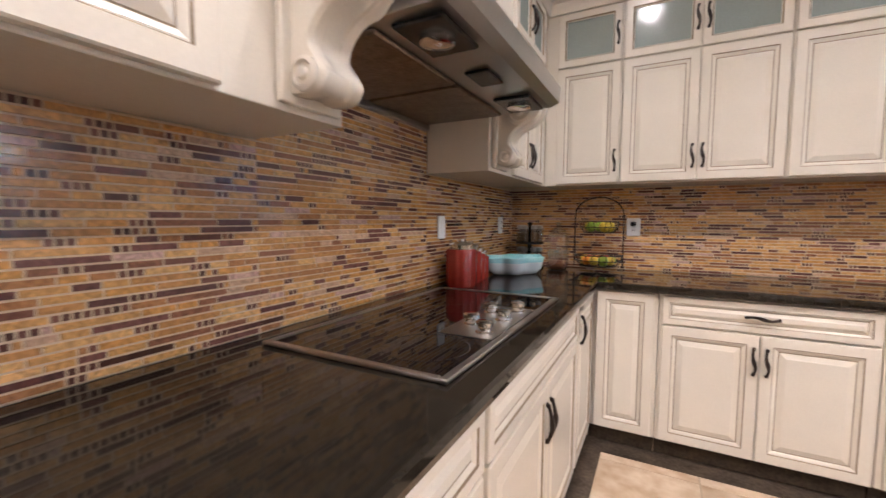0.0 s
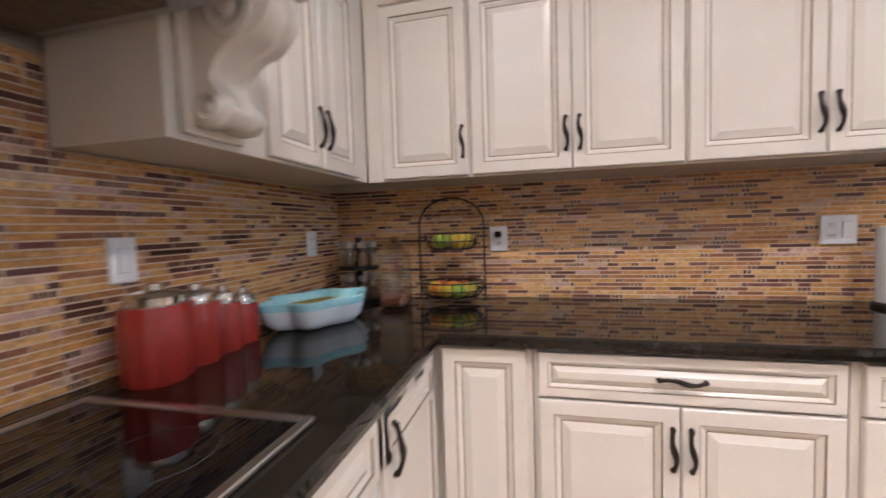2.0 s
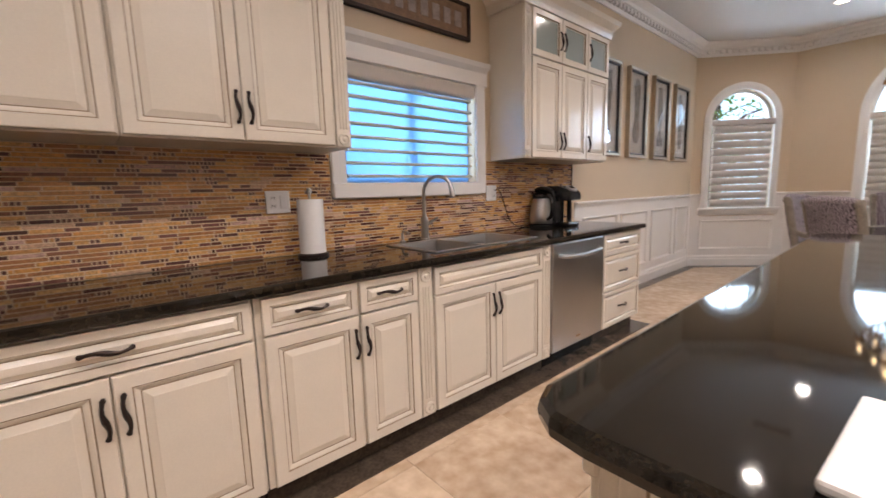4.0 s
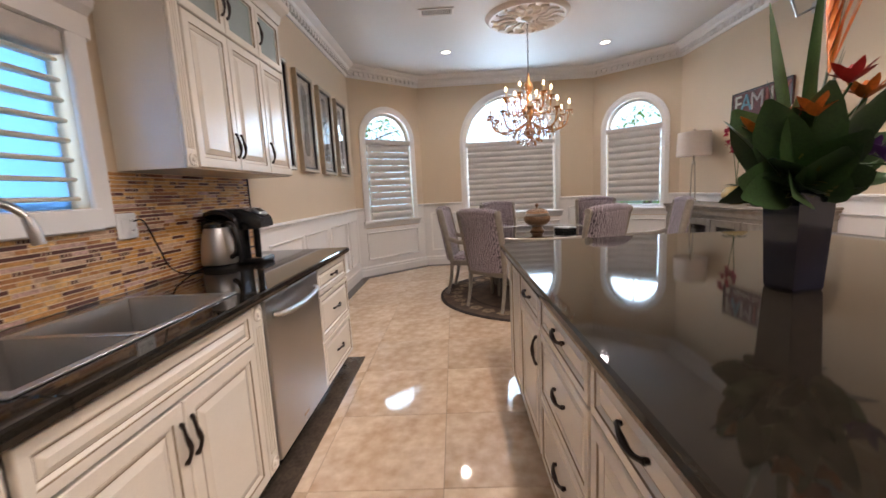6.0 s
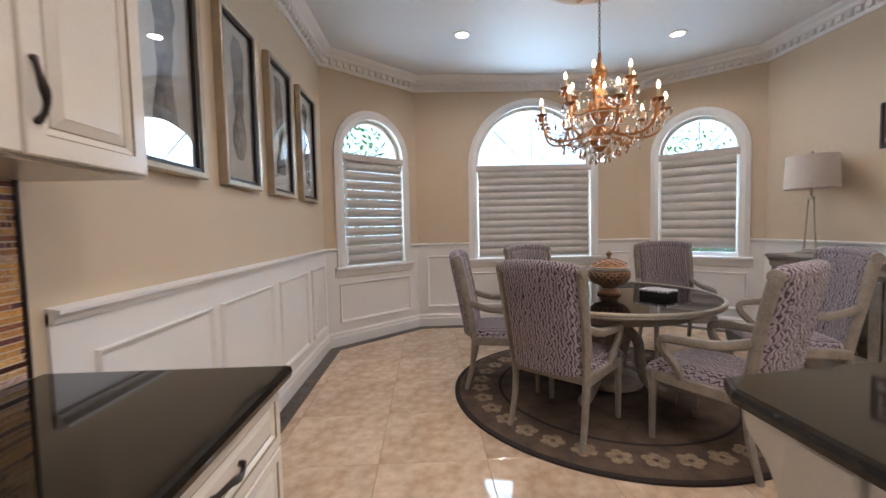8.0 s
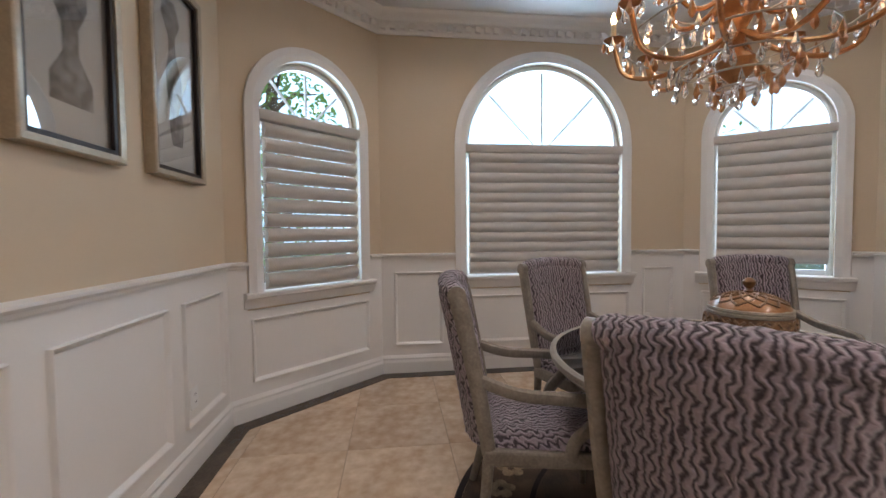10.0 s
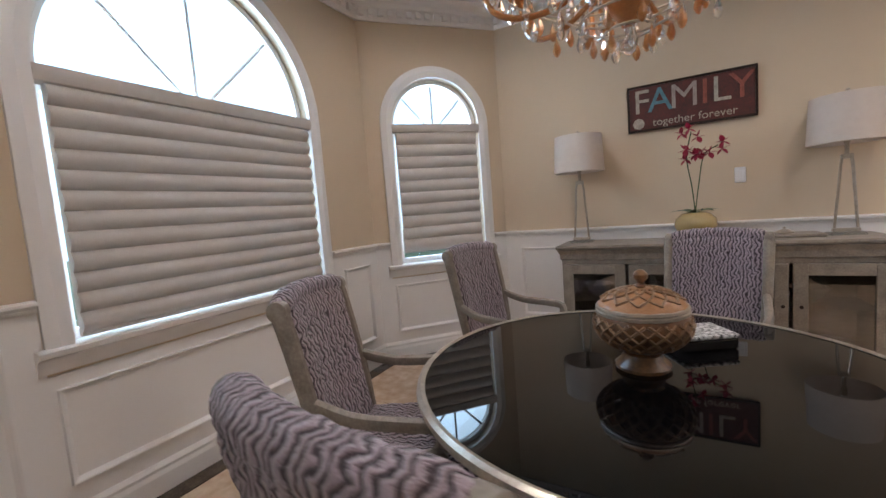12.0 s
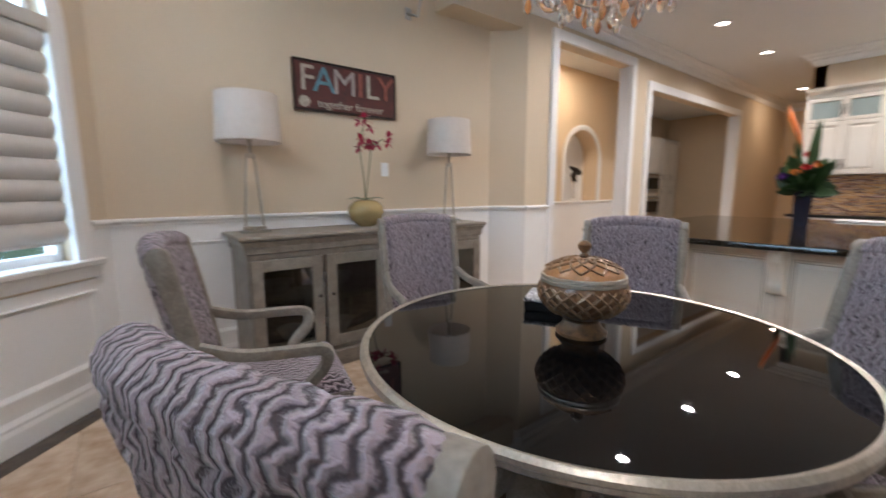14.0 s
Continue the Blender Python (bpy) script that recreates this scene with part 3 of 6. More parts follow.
def pilaster(parent, x0, x1, z0, z1):
    """A fluted post with a carved rosette at its foot."""
    bm = boxed(x0, x1, -0.018, 0.0, z0, z1, bevel=0.003)
    w = x1 - x0
    part("pilaster", bm, M_CREAM, parent)
    for k in range(3):
        x = x0 + w * (0.28 + 0.22 * k)
        part("flute", tube([(x, -0.019, z0 + w * 1.15), (x, -0.019, z1 - w * 1.15)], 0.005, 6), M_CREAM, parent)
    for zc in (z0 + w / 2, z1 - w / 2):
        bm = lathe([(w * 0.40, 0), (w * 0.40, 0.006), (w * 0.30, 0.009), (w * 0.26, 0.004), (w * 0.16, 0.004), (w * 0.10, 0.01), (0.0, 0.011)], 20)
        bmesh.ops.transform(bm, verts=bm.verts[:], matrix=Matrix.Translation(((x0 + x1) / 2, -0.018, zc)) @ Matrix.Rotation(radians(90), 4, "X"))
        part("rosette", bm, M_CREAM, parent, smooth=True)


def base_unit(x, y, rz, w, fronts, depth=0.6, label="", posts=(), top=0.875, low=0.10, body_top=0.875):
    u = thing("base_cabinet", x, y, 0, label or "cream glazed raised-panel base cabinet under dark granite", "cabinet", "base cabinets", rz)
    part("body", boxed(0, w, 0.001, depth, low, body_top, bevel=0.002), M_CREAM, u)
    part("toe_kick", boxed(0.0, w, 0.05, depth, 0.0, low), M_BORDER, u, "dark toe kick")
    for f in fronts:
        front(u, *f[:5], **f[5])
    for p0, p1 in posts:
        pilaster(u, p0, p1, low + 0.004, top - 0.004)
    return u


def pair(x0, x1, z0, z1, up=True):
    """Two doors whose pulls meet in the middle."""
    m = (x0 + x1) / 2
    z = z1 - 0.13 if up else z0 + 0.13
    return [("door", x0, m, z0, z1, dict(handle_at=(m - 0.025, z))), ("door", m, x1, z0, z1, dict(handle_at=(m + 0.025, z)))]


FY = 2.268
base_unit(-0.256, FY, 0, 0.331, [("door", 0.03, 0.315, 0.105, 0.87, {})], label="cream glazed corner base cabinet")
base_unit(0.078, FY, 0, 0.837, [("drawer", 0.012, 0.828, 0.72, 0.865, dict(handle_at=(0.42, 0.792), upright=False))] + pair(0.012, 0.828, 0.105, 0.715))
base_unit(0.92, FY, 0, 0.833, [("drawer", 0.02, 0.416, 0.72, 0.865, dict(handle_at=(0.21, 0.792), upright=False)), ("drawer", 0.426, 0.742, 0.72, 0.865, dict(handle_at=(0.578, 0.792), upright=False)),
          ("door", 0.02, 0.416, 0.105, 0.715, dict(handle_at=(0.394, 0.59))), ("door", 0.426, 0.742, 0.105, 0.715, dict(handle_at=(0.448, 0.59)))], posts=[(0.75, 0.832)])
base_unit(1.756, FY, 0, 1.012, [("drawer", 0.01, 0.918, 0.72, 0.865, {})] + pair(0.01, 0.918, 0.105, 0.715), posts=[(0.926, 1.01)], label="cream glazed sink base cabinet with a false drawer", body_top=0.715)
base_unit(3.458, FY, 0, 0.677, [("drawer", 0.02, 0.655, z0, z1, dict(handle_at=(0.34, (z0 + z1) / 2), upright=False)) for z0, z1 in ((0.70, 0.868), (0.41, 0.695), (0.11, 0.405))], label="cream glazed three-drawer base cabinet beside the dishwasher")

# dishwasher
dw = thing("dishwasher", 2.77, FY, 0, "stainless steel dishwasher with a bar handle", "dishwasher")
part("door", boxed(0.006, 0.68, -0.03, 0.55, 0.12, 0.87, bevel=0.006, seg=2), M_STEEL, dw)
part("toe_kick", boxed(0.006, 0.68, 0.05, 0.55, 0.0, 0.118), M_BLACK, dw)
hp = curve_points([(0.07, -0.03, 0.79), (0.11, -0.065, 0.785), (0.32, -0.075, 0.775), (0.56, -0.065, 0.785), (0.61, -0.03, 0.79)], 6)
part("handle", tube(hp, 0.014, 10), M_STEEL, dw, "curved steel bar handle", smooth=True)
part("badge", boxed(0.29, 0.36, -0.0325, -0.029, 0.165, 0.18), M_CHROME, dw)

# stove wall base units
SX = -0.258
base_unit(SX, -0.43, 90, 0.56, [("drawer", 0.01, 0.55, 0.72, 0.865, dict(handle_at=(0.28, 0.79), upright=False)), ("door", 0.01, 0.55, 0.105, 0.715, dict(handle_at=(0.50, 0.59)))])
base_unit(SX, 0.135, 90, 0.55, [("drawer", 0.01, 0.54, 0.72, 0.865, {}), ("door", 0.01, 0.54, 0.105, 0.715, dict(handle_at=(0.49, 0.59)))])
base_unit(SX, 0.69, 90, 1.07, [("drawer", 0.01, 1.06, 0.72, 0.865, {})] + pair(0.01, 1.06, 0.105, 0.715))
base_unit(SX, 1.765, 90, 0.46, [("drawer", 0.01, 0.45, 0.72, 0.865, {}), ("door", 0.01, 0.45, 0.105, 0.865, dict(handle_at=(0.07, 0.74)))])

# ---- granite tops ----


def slab(bm, outline, z0, z1, edge=0.012):
    """A flat stone top with an eased edge."""
    n = len(outline)
    cx, cy = sum(p[0] for p in outline) / n, sum(p[1] for p in outline) / n
    def grown(d):
        out = []
        for i, p in enumerate(outline):
            a, b, c = Vector(outline[i - 1]), Vector(p), Vector(outline[(i + 1) % n])
            w1, w2 = (b - a).normalized(), (c - b).normalized()
            nv = Vector((w1.y, -w1.x)) + Vector((w2.y, -w2.x))
            nv = nv.normalized() / max(nv.normalized().dot(Vector((w1.y, -w1.x))), 0.35)
            out.append(b + nv * d)
        return out
    rings = []
    for d, z in ((-edge, z0), (-0.003, z0 + edge * 0.4), (0, (z0 + z1) / 2), (-0.003, z1 - edge * 0.4), (-edge, z1)):
        rings.append([(q.x, q.y, z) for q in grown(d)])
    rings_mesh(bm, rings)
    return flip_right(bm)


SINK = (1.88, 2.73, 2.36, 2.80)
bm = bmesh.new()
EDGE_Y, EDGE_X = 2.222, -0.215
top = thing("countertop", 0, 0, 0, "polished dark brown-black granite countertop, L-shaped", "countertop")
slab(bm, [(XW, -0.45), (EDGE_X, -0.45), (EDGE_X, EDGE_Y), (SINK[0], EDGE_Y), (SINK[0], YN), (XW, YN)], 0.875, 0.915)
part("slab", bm, M_GRANITE, top)
bm = bmesh.new()
slab(bm, [(SINK[0] - 0.012, EDGE_Y), (SINK[1] + 0.012, EDGE_Y), (SINK[1] + 0.012, SINK[2]), (SINK[0] - 0.012, SINK[2])], 0.875, 0.915)
part("slab", bm, M_GRANITE, top)
bm = bmesh.new()
slab(bm, [(SINK[0] - 0.012, SINK[3]), (SINK[1] + 0.012, SINK[3]), (SINK[1] + 0.012, YN), (SINK[0] - 0.012, YN)], 0.875, 0.915)
part("slab", bm, M_GRANITE, top)
bm = bmesh.new()
slab(bm, [(SINK[1], EDGE_Y), (4.155, EDGE_Y), (4.155, YN), (SINK[1], YN)], 0.875, 0.915)
part("slab", bm, M_GRANITE, top)

# ---- upper cabinets ----
UY, UZ0, UZ1, UZ2 = 2.616, 1.465, 2.19, 2.53


def upper_unit(x, y, rz, w, cols, depth=0.319, posts=(), label=""):
    u = thing("wall_cabinet", x, y, 0, label or "cream glazed wall cabinet with small glass doors on top", "cabinet", "wall cabinets", rz)
    part("body", boxed(0, w, 0.001, depth, UZ0, UZ2, bevel=0.002), M_CREAM, u)
    for x0, x1, side in cols:
        hx = x1 - 0.025 if side == "r" else x0 + 0.025
        front(u, "door", x0, x1, UZ0 + 0.006, UZ1, handle_at=(hx, UZ0 + 0.14) if side else None)
        front(u, "door", x0, x1, UZ1 + 0.006, UZ2 - 0.006, handle_at=(hx, UZ1 + 0.16) if side else None, glass=True)
    for p0, p1 in posts:
        pilaster(u, p0, p1, UZ0 + 0.002, UZ2 - 0.002)
    return u


CAP = [(0.0, UZ2), (0.02, UZ2), (0.03, UZ2 + 0.03), (0.035, UZ2 + 0.06), (0.075, UZ2 + 0.10), (0.085, UZ2 + 0.135), (0.0, UZ2 + 0.135)]
upper_unit(-0.619, UY, 0, 0.452, [(0.075, 0.447, "r")])
upper_unit(-0.165, UY, 0, 0.787, [(0.005, 0.3935, "r"), (0.3935, 0.782, "l")])
upper_unit(0.624, UY, 0, 0.921, [(0.005, 0.4185, "r"), (0.4185, 0.832, "l")], posts=[(0.842, 0.918)], label="cream glazed wall cabinet with a fluted end post")
upper_unit(2.945, UY, 0, 1.205, [(0.085, 0.465, "r"), (0.465, 0.845, "l"), (0.845, 1.2, "l")], posts=[(0.0, 0.075)], label="cream glazed wall cabinet with a fluted post, beside the window")
UX = -0.62
upper_unit(UX, 1.635, 90, 0.975, [(0.30, 0.58, "r"), (0.58, 0.86, "l")], label="cream glazed wall cabinet with a carved corbel beside the hood")
upper_unit(UX, -0.43, 90, 1.115, [(0.02, 0.42, "r"), (0.42, 0.80, "l")], label="cream glazed wall cabinet with a carved corbel beside the hood")
for path in ([(UX, -0.43), (UX, 0.685), (XW, 0.685)], [(XW, 1.635), (UX, 1.635), (UX, UY), (1.545, UY), (1.545, YN)], [(2.945, YN), (2.945, UY), (4.15, UY), (4.15, YN)]):
    bm = moulding(bmesh.new(), path, CAP, -1.0)
    tagged(part("cabinet_crown", flip_right(bm), M_CREAM), "cream crown moulding on top of the wall cabinets", "crown moulding", "cabinet crowns")

# ---- cooking wall ----
hood = thing("range_hood", XW, 0.69, 0, "stainless steel range hood with two lamps and filters", "range hood")
bm = bmesh.new()
prof = [(0.004, 1.70), (0.40, 1.70), (0.60, 1.705), (0.635, 1.72), (0.64, 1.78), (0.32, 2.06), (0.004, 2.06)]
rings_mesh(bm, [[(x, y, z) for x, z in prof] for y in (0.0, 0.94)])
part("canopy", flip_right(bm), M_STEEL, hood)
M_FILTER = material("filter_mesh_steel", (0.30, 0.24, 0.19), 0.28, 1.0, vary=0.5, scale=30, fine=90, bump=0.3)
for k in range(2):
    part("filter", boxed(0.03, 0.40, 0.03 + 0.445 * k, 0.46 + 0.445 * k, 1.686, 1.699, bevel=0.004), M_FILTER, hood, "dull metal grease filter")
part("back_rail", boxed(0.004, 0.026, 0.0, 0.94, 1.665, 1.70, bevel=0.003), M_STEEL, hood)
for k in range(3):
    y = (0.14, 0.47, 0.80)[k]
    if k == 1:
        part("grille", boxed(0.46, 0.54, y - 0.07, y + 0.07, 1.694, 1.702, bevel=0.003), M_BLACK, hood)
        continue
    part("lamp_recess", boxed(0.44, 0.58, y - 0.10, y + 0.10, 1.690, 1.703, bevel=0.004), M_BLACK, hood, "dark lamp recess")
    b2 = lathe([(0.035, 0.0), (0.045, -0.004), (0.045, -0.012), (0.03, -0.016), (0.0, -0.014)], 20, 0.51, y)
    for v in b2.verts:
        v.co.z += 1.692
    part("lamp", b2, M_CHROME, hood, "small round chrome hood lamp", smooth=True)
part("chimney_cover", boxed(0.004, 0.33, 0.0, 0.94, 2.06, 2.66, bevel=0.004), M_CREAM, hood, "cream painted chimney cover")


def corbel(x, y, rz):
    """A carved S-scroll bracket; local -y is out, z down from its top."""
    c = thing("corbel", x, y, 0, "cream carved scroll corbel on a cabinet face", "corbel", "corbels", rz)
    outline = []
    ctr = [(0.0, 0.0), (0.13, 0.0), (0.15, -0.03), (0.15, -0.07), (0.125, -0.11), (0.085, -0.135), (0.06, -0.165), (0.052, -0.20), (0.07, -0.235), (0.078, -0.262), (0.062, -0.288), (0.03, -0.292), (0.0, -0.28)]
    pts = [(p.x, p.y) for p in curve_points([(a, b, 0) for a, b in ctr], 4)]
    pts = [(a * 1.4, b * 1.03) for a, b in pts]
    w = 0.062
    top = 1.79
    rings = []
    for xx, k in ((-w, 0.9), (-w + 0.008, 1.0), (-w * 0.45, 1.0), (-w * 0.35, 0.93), (w * 0.35, 0.93), (w * 0.45, 1.0), (w - 0.008, 1.0), (w, 0.9)):
        rings.append([(xx, -a * k - 0.001, top + b * (0.985 if k < 1 else 1)) for a, b in pts])
    part("scroll", flip_right(rings_mesh(bmesh.new(), rings)), M_CREAM, c, smooth=True)
    for sx in (-w - 0.004, w + 0.004):
        for (oy, oz, r) in ((0.12, -0.067, 0.06), (0.062, -0.262, 0.034)):
            bm = lathe([(r, -0.008), (r, 0.004), (r * 0.75, 0.009), (r * 0.62, 0.003), (r * 0.4, 0.003), (r * 0.28, 0.01), (0, 0.011)], 18)
            bmesh.ops.transform(bm, verts=bm.verts[:], matrix=Matrix.Translation((sx, -oy, top + oz)) @ Matrix.Rotation(radians(90 if sx > 0 else -90), 4, "Y"))
            part("volute", bm, M_CREAM, c, smooth=True)
    part("cap", boxed(-0.085, 0.085, -0.225, 0.0, top + 0.002, top + 0.03, bevel=0.006), M_CREAM, c)
    part("back_plate", boxed(-0.085, 0.085, -0.022, -0.0225 + 0.02, 1.478, top + 0.001, bevel=0.003), M_CREAM, c)
    return c


corbel(UX, 1.745, 90)
corbel(UX, 0.575, 90)

ct = thing("cooktop", 0.083, -0.13, 0.916, "black glass electric cooktop with steel trim and five knobs", "cooktop")
part("glass", boxed(-0.905, -0.40, 0.765, 1.715, 0.0, 0.008, bevel=0.002), M_BGLASS, ct)
bm = bmesh.new()
for a in ((-0.925, -0.905, 0.745, 1.735), (-0.40, -0.378, 0.745, 1.735), (-0.905, -0.40, 0.745, 0.765), (-0.905, -0.40, 1.715, 1.735)):
    box(bm, *a, 0.0, 0.011, bevel=0.003)
part("trim", bm, M_STEEL, ct, "stainless trim")
part("control_plate", boxed(-0.565, -0.402, 1.05, 1.46, 0.0085, 0.0105), M_STEEL, ct, "steel control plate")
for kx, ky in ((-0.445, 1.10), (-0.515, 1.17), (-0.445, 1.26), (-0.52, 1.345), (-0.445, 1.40)):
    bm = lathe([(0.026, 0.0105), (0.027, 0.014), (0.021, 0.018), (0.021, 0.028), (0.025, 0.032), (0.025, 0.042), (0.02, 0.046), (0.0, 0.046)], 20, kx, ky)
    part("knob", bm, M_CHROME, ct, "chrome knob", smooth=True)
M_RING = material("burner_print", (0.05, 0.05, 0.052), 0.2, bump=0)
for kx, ky, r in ((-0.53, 0.92, 0.11), (-0.78, 0.95, 0.085), (-0.76, 1.5, 0.11), (-0.56, 1.58, 0.085), (-0.74, 1.22, 0.07)):
    bm = bmesh.new()
    rings_mesh(bm, [[(kx + q * math.cos(i * math.pi / 18), ky + q * math.sin(i * math.pi / 18), 0.0085) for i in range(36)] for q in (r, r + 0.003)], cap0=False, cap1=False)
    part("burner_mark", flip_right(bm), M_RING, ct)

# ---- things on the counter ----
M_RED = material("red_ceramic", (0.36, 0.035, 0.025), 0.15, coat=0.4, vary=0.3, scale=10, bump=0.02)
CTZ = 0.9155
for k, (x, y, r, h) in enumerate(((-0.80, 1.735, 0.076, 0.185), (-0.815, 1.87, 0.062, 0.165), (-0.825, 1.975, 0.053, 0.145), (-0.835, 2.07, 0.046, 0.125))):
    c = thing("canister", x, y, CTZ, ("large " if k == 0 else "") + "ribbed red ceramic canister with a steel lid", "canister", "red canisters")
    seg = 48
    rings = []
    for f, z in ((0.9, 0.0), (1.0, 0.012), (1.0, h * 0.93), (0.9, h)):
        rings.append([(r * f * (1 + (0.02 if i % 4 < 2 else -0.03)) * math.cos(2 * math.pi * i / seg), r * f * (1 + (0.02 if i % 4 < 2 else -0.03)) * math.sin(2 * math.pi * i / seg), z) for i in range(seg)])
    part("jar", rings_mesh(bmesh.new(), rings), M_RED, c, smooth=True)
    part("lid", lathe([(r * 0.8, h + 0.0), (r * 0.82, h + 0.02), (r * 0.7, h + 0.03), (r * 0.3, h + 0.036), (r * 0.25, h + 0.05), (0.0, h + 0.054)], 24), M_CHROME, c, "shiny steel lid", smooth=True)

M_AQUA = material("aqua_glaze", (0.22, 0.58, 0.66), 0.12, coat=0.5, vary=0.2, scale=12, bump=0.02, second=(0.40, 0.70, 0.76))
dish = thing("serving_dish", -0.715, 2.32, CTZ, "scalloped aqua and white ceramic serving dish", "dish", rz=62)
dish.scale = (0.86, 0.86, 0.9)
seg = 64
def lobes(i, k, s=1.0):
    u = 2 * math.pi * i / seg
    r = 1 + 0.11 * math.cos(6 * u)
    return (0.23 * s * r * math.cos(u) * k, 0.155 * s * r * math.sin(u) * k)
rings = [[(*lobes(i, k), z) for i in range(seg)] for k, z in ((0.55, 0.0), (0.78, 0.01), (0.93, 0.04), (0.99, 0.085))]
part("bowl", rings_mesh(bmesh.new(), rings, cap1=False), material("white_glaze", (0.70, 0.78, 0.82), 0.12, coat=0.4, vary=0.1, scale=10, bump=0.01), dish, "glossy white lobed body", smooth=True)
rings = [[(*lobes(i, k), z) for i in range(seg)] for k, z in ((0.99, 0.085), (1.03, 0.115), (1.01, 0.12), (0.95, 0.115), (0.82, 0.06), (0.6, 0.03))]
part("rim", rings_mesh(bmesh.new(), rings, cap0=False), M_AQUA, dish, "turquoise glazed rim and inside", smooth=True)
M_LIME = material("yellow_green", (0.45, 0.42, 0.06), 0.4, vary=0.4, scale=20, bump=0.1)
part("lining", rings_mesh(bmesh.new(), [[(*lobes(i, k), z) for i in range(seg)] for k, z in ((0.86, 0.085), (0.4, 0.092))], cap0=False), M_LIME, dish, "yellow-green inside", smooth=True)

M_CLEAR = glass_material("jar_glass", (0.85, 0.88, 0.88), 0.02, 0.78)
jar = thing("glass_jar", -0.53, 2.66, CTZ, "clear square glass canister with a knobbed lid", "jar")
jar.scale = (1.05, 1.05, 1.22)
part("body", boxed(-0.06, 0.06, -0.06, 0.06, 0.0, 0.2, bevel=0.018, seg=2), M_CLEAR, jar)
part("lid", lathe([(0.045, 0.2), (0.05, 0.21), (0.03, 0.225), (0.012, 0.235), (0.02, 0.25), (0.0, 0.262)], 18), M_CLEAR, jar, smooth=True)
part("contents", boxed(-0.052, 0.052, -0.052, 0.052, 0.006, 0.05, bevel=0.015), material("sweets", (0.35, 0.12, 0.06), 0.5, vary=0.6, scale=60, bump=0.4), jar, "dark red sweets")

rack = thing("spice_rack", -0.75, 2.76, CTZ, "two-tier black spice carousel with steel-capped jars", "spice rack")
part("base", lathe([(0.1, 0.0), (0.1, 0.02), (0.02, 0.03), (0.012, 0.29), (0.02, 0.31), (0.0, 0.315)], 20), M_BLACK, rack, smooth=True)
part("tier", lathe([(0.1, 0.16), (0.1, 0.175), (0.01, 0.175)], 20), M_BLACK, rack)
M_SPICE = material("spice", (0.25, 0.13, 0.06), 0.5, vary=0.6, scale=25, bump=0.1, per_object=0.5)
for tier in (0.022, 0.177):
    for k in range(7):
        u = 2 * math.pi * k / 7
        x, y = 0.07 * math.cos(u), 0.07 * math.sin(u)
        b2 = lathe([(0.022, 0.0), (0.023, 0.005), (0.023, 0.08), (0.018, 0.09)], 12, x, y)
        for v in b2.verts:
            v.co.z += tier
        j = part("jar", b2, M_CLEAR, rack, smooth=True)
        b2 = lathe([(0.021, 0.003), (0.021, 0.06)], 10, x, y)
        for v in b2.verts:
            v.co.z += tier
        part("spice", b2, M_SPICE, j)
        b2 = lathe([(0.02, 0.088), (0.021, 0.092), (0.021, 0.112), (0.0, 0.115)], 12, x, y)
        for v in b2.verts:
            v.co.z += tier
        part("cap", b2, M_STEEL, j, "steel cap", smooth=True)

# two-tier fruit stand
fs = thing("fruit_basket", -0.29, 2.76, CTZ, "black wire two-tier fruit basket with an arched handle", "fruit basket")
arch = [(-0.15, 0, 0.02), (-0.15, 0, 0.36)] + [(0.15 * math.cos(math.pi * (1 - i / 12)), 0, 0.36 + 0.12 * math.sin(math.pi * (1 - i / 12))) for i in range(1, 12)] + [(0.15, 0, 0.36), (0.15, 0, 0.02)]
part("frame", tube(arch, 0.005, 6), M_BRONZE, fs)
M_FRUITS = [material("fruit_" + n, c, 0.35, vary=0.3, scale=25, bump=0.06) for n, c in (("orange", (0.75, 0.26, 0.03)), ("lime", (0.30, 0.45, 0.05)), ("yellow", (0.70, 0.50, 0.05)), ("red", (0.5, 0.08, 0.04)))]
rng = random.Random(4)
for bz, br, count in ((0.03, 0.15, 9), (0.25, 0.125, 5)):
    bm = bmesh.new()
    for r, z in ((br, bz + 0.07), (br * 0.96, bz + 0.035), (br * 0.75, bz)):
        tube([(r * math.cos(i * math.pi / 14), 0.75 * r * math.sin(i * math.pi / 14), z) for i in range(29)], 0.0035, 5, bm)
    for i in range(22):
        u = 2 * math.pi * i / 22
        tube([(k * br * math.cos(u), 0.75 * k * br * math.sin(u), z) for k, z in ((1.0, bz + 0.07), (0.96, bz + 0.035), (0.75, bz), (0.1, bz))], 0.002, 4, bm)
    part("basket", bm, M_BRONZE, fs)
    for k in range(count):
        u = 2 * math.pi * k / count + 0.3
        rr = br * 0.55
        f = thing("fruit", -0.29 + rr * math.cos(u), 2.76 + 0.7 * rr * math.sin(u), CTZ + bz + 0.036, "round ripe fruit lying in the wire basket", "fruit", "fruit in the basket")
        kind = M_FRUITS[rng.choice((0, 1, 2, 3) if bz < 0.1 else (2, 1, 2))]
        s = rng.uniform(0.03, 0.036)
        part("flesh", lathe([(0.0, -s), (s * 0.6, -s * 0.82), (s * 0.95, -s * 0.3), (s, 0.1 * s), (s * 0.75, s * 0.7), (s * 0.3, s * 0.95), (0.0, s * 0.86)], 14), kind, f, smooth=True)
        part("stem", tube([(0, 0, s * 0.85), (0.002, 0, s * 1.1)], 0.002, 5), M_BRONZE, f)

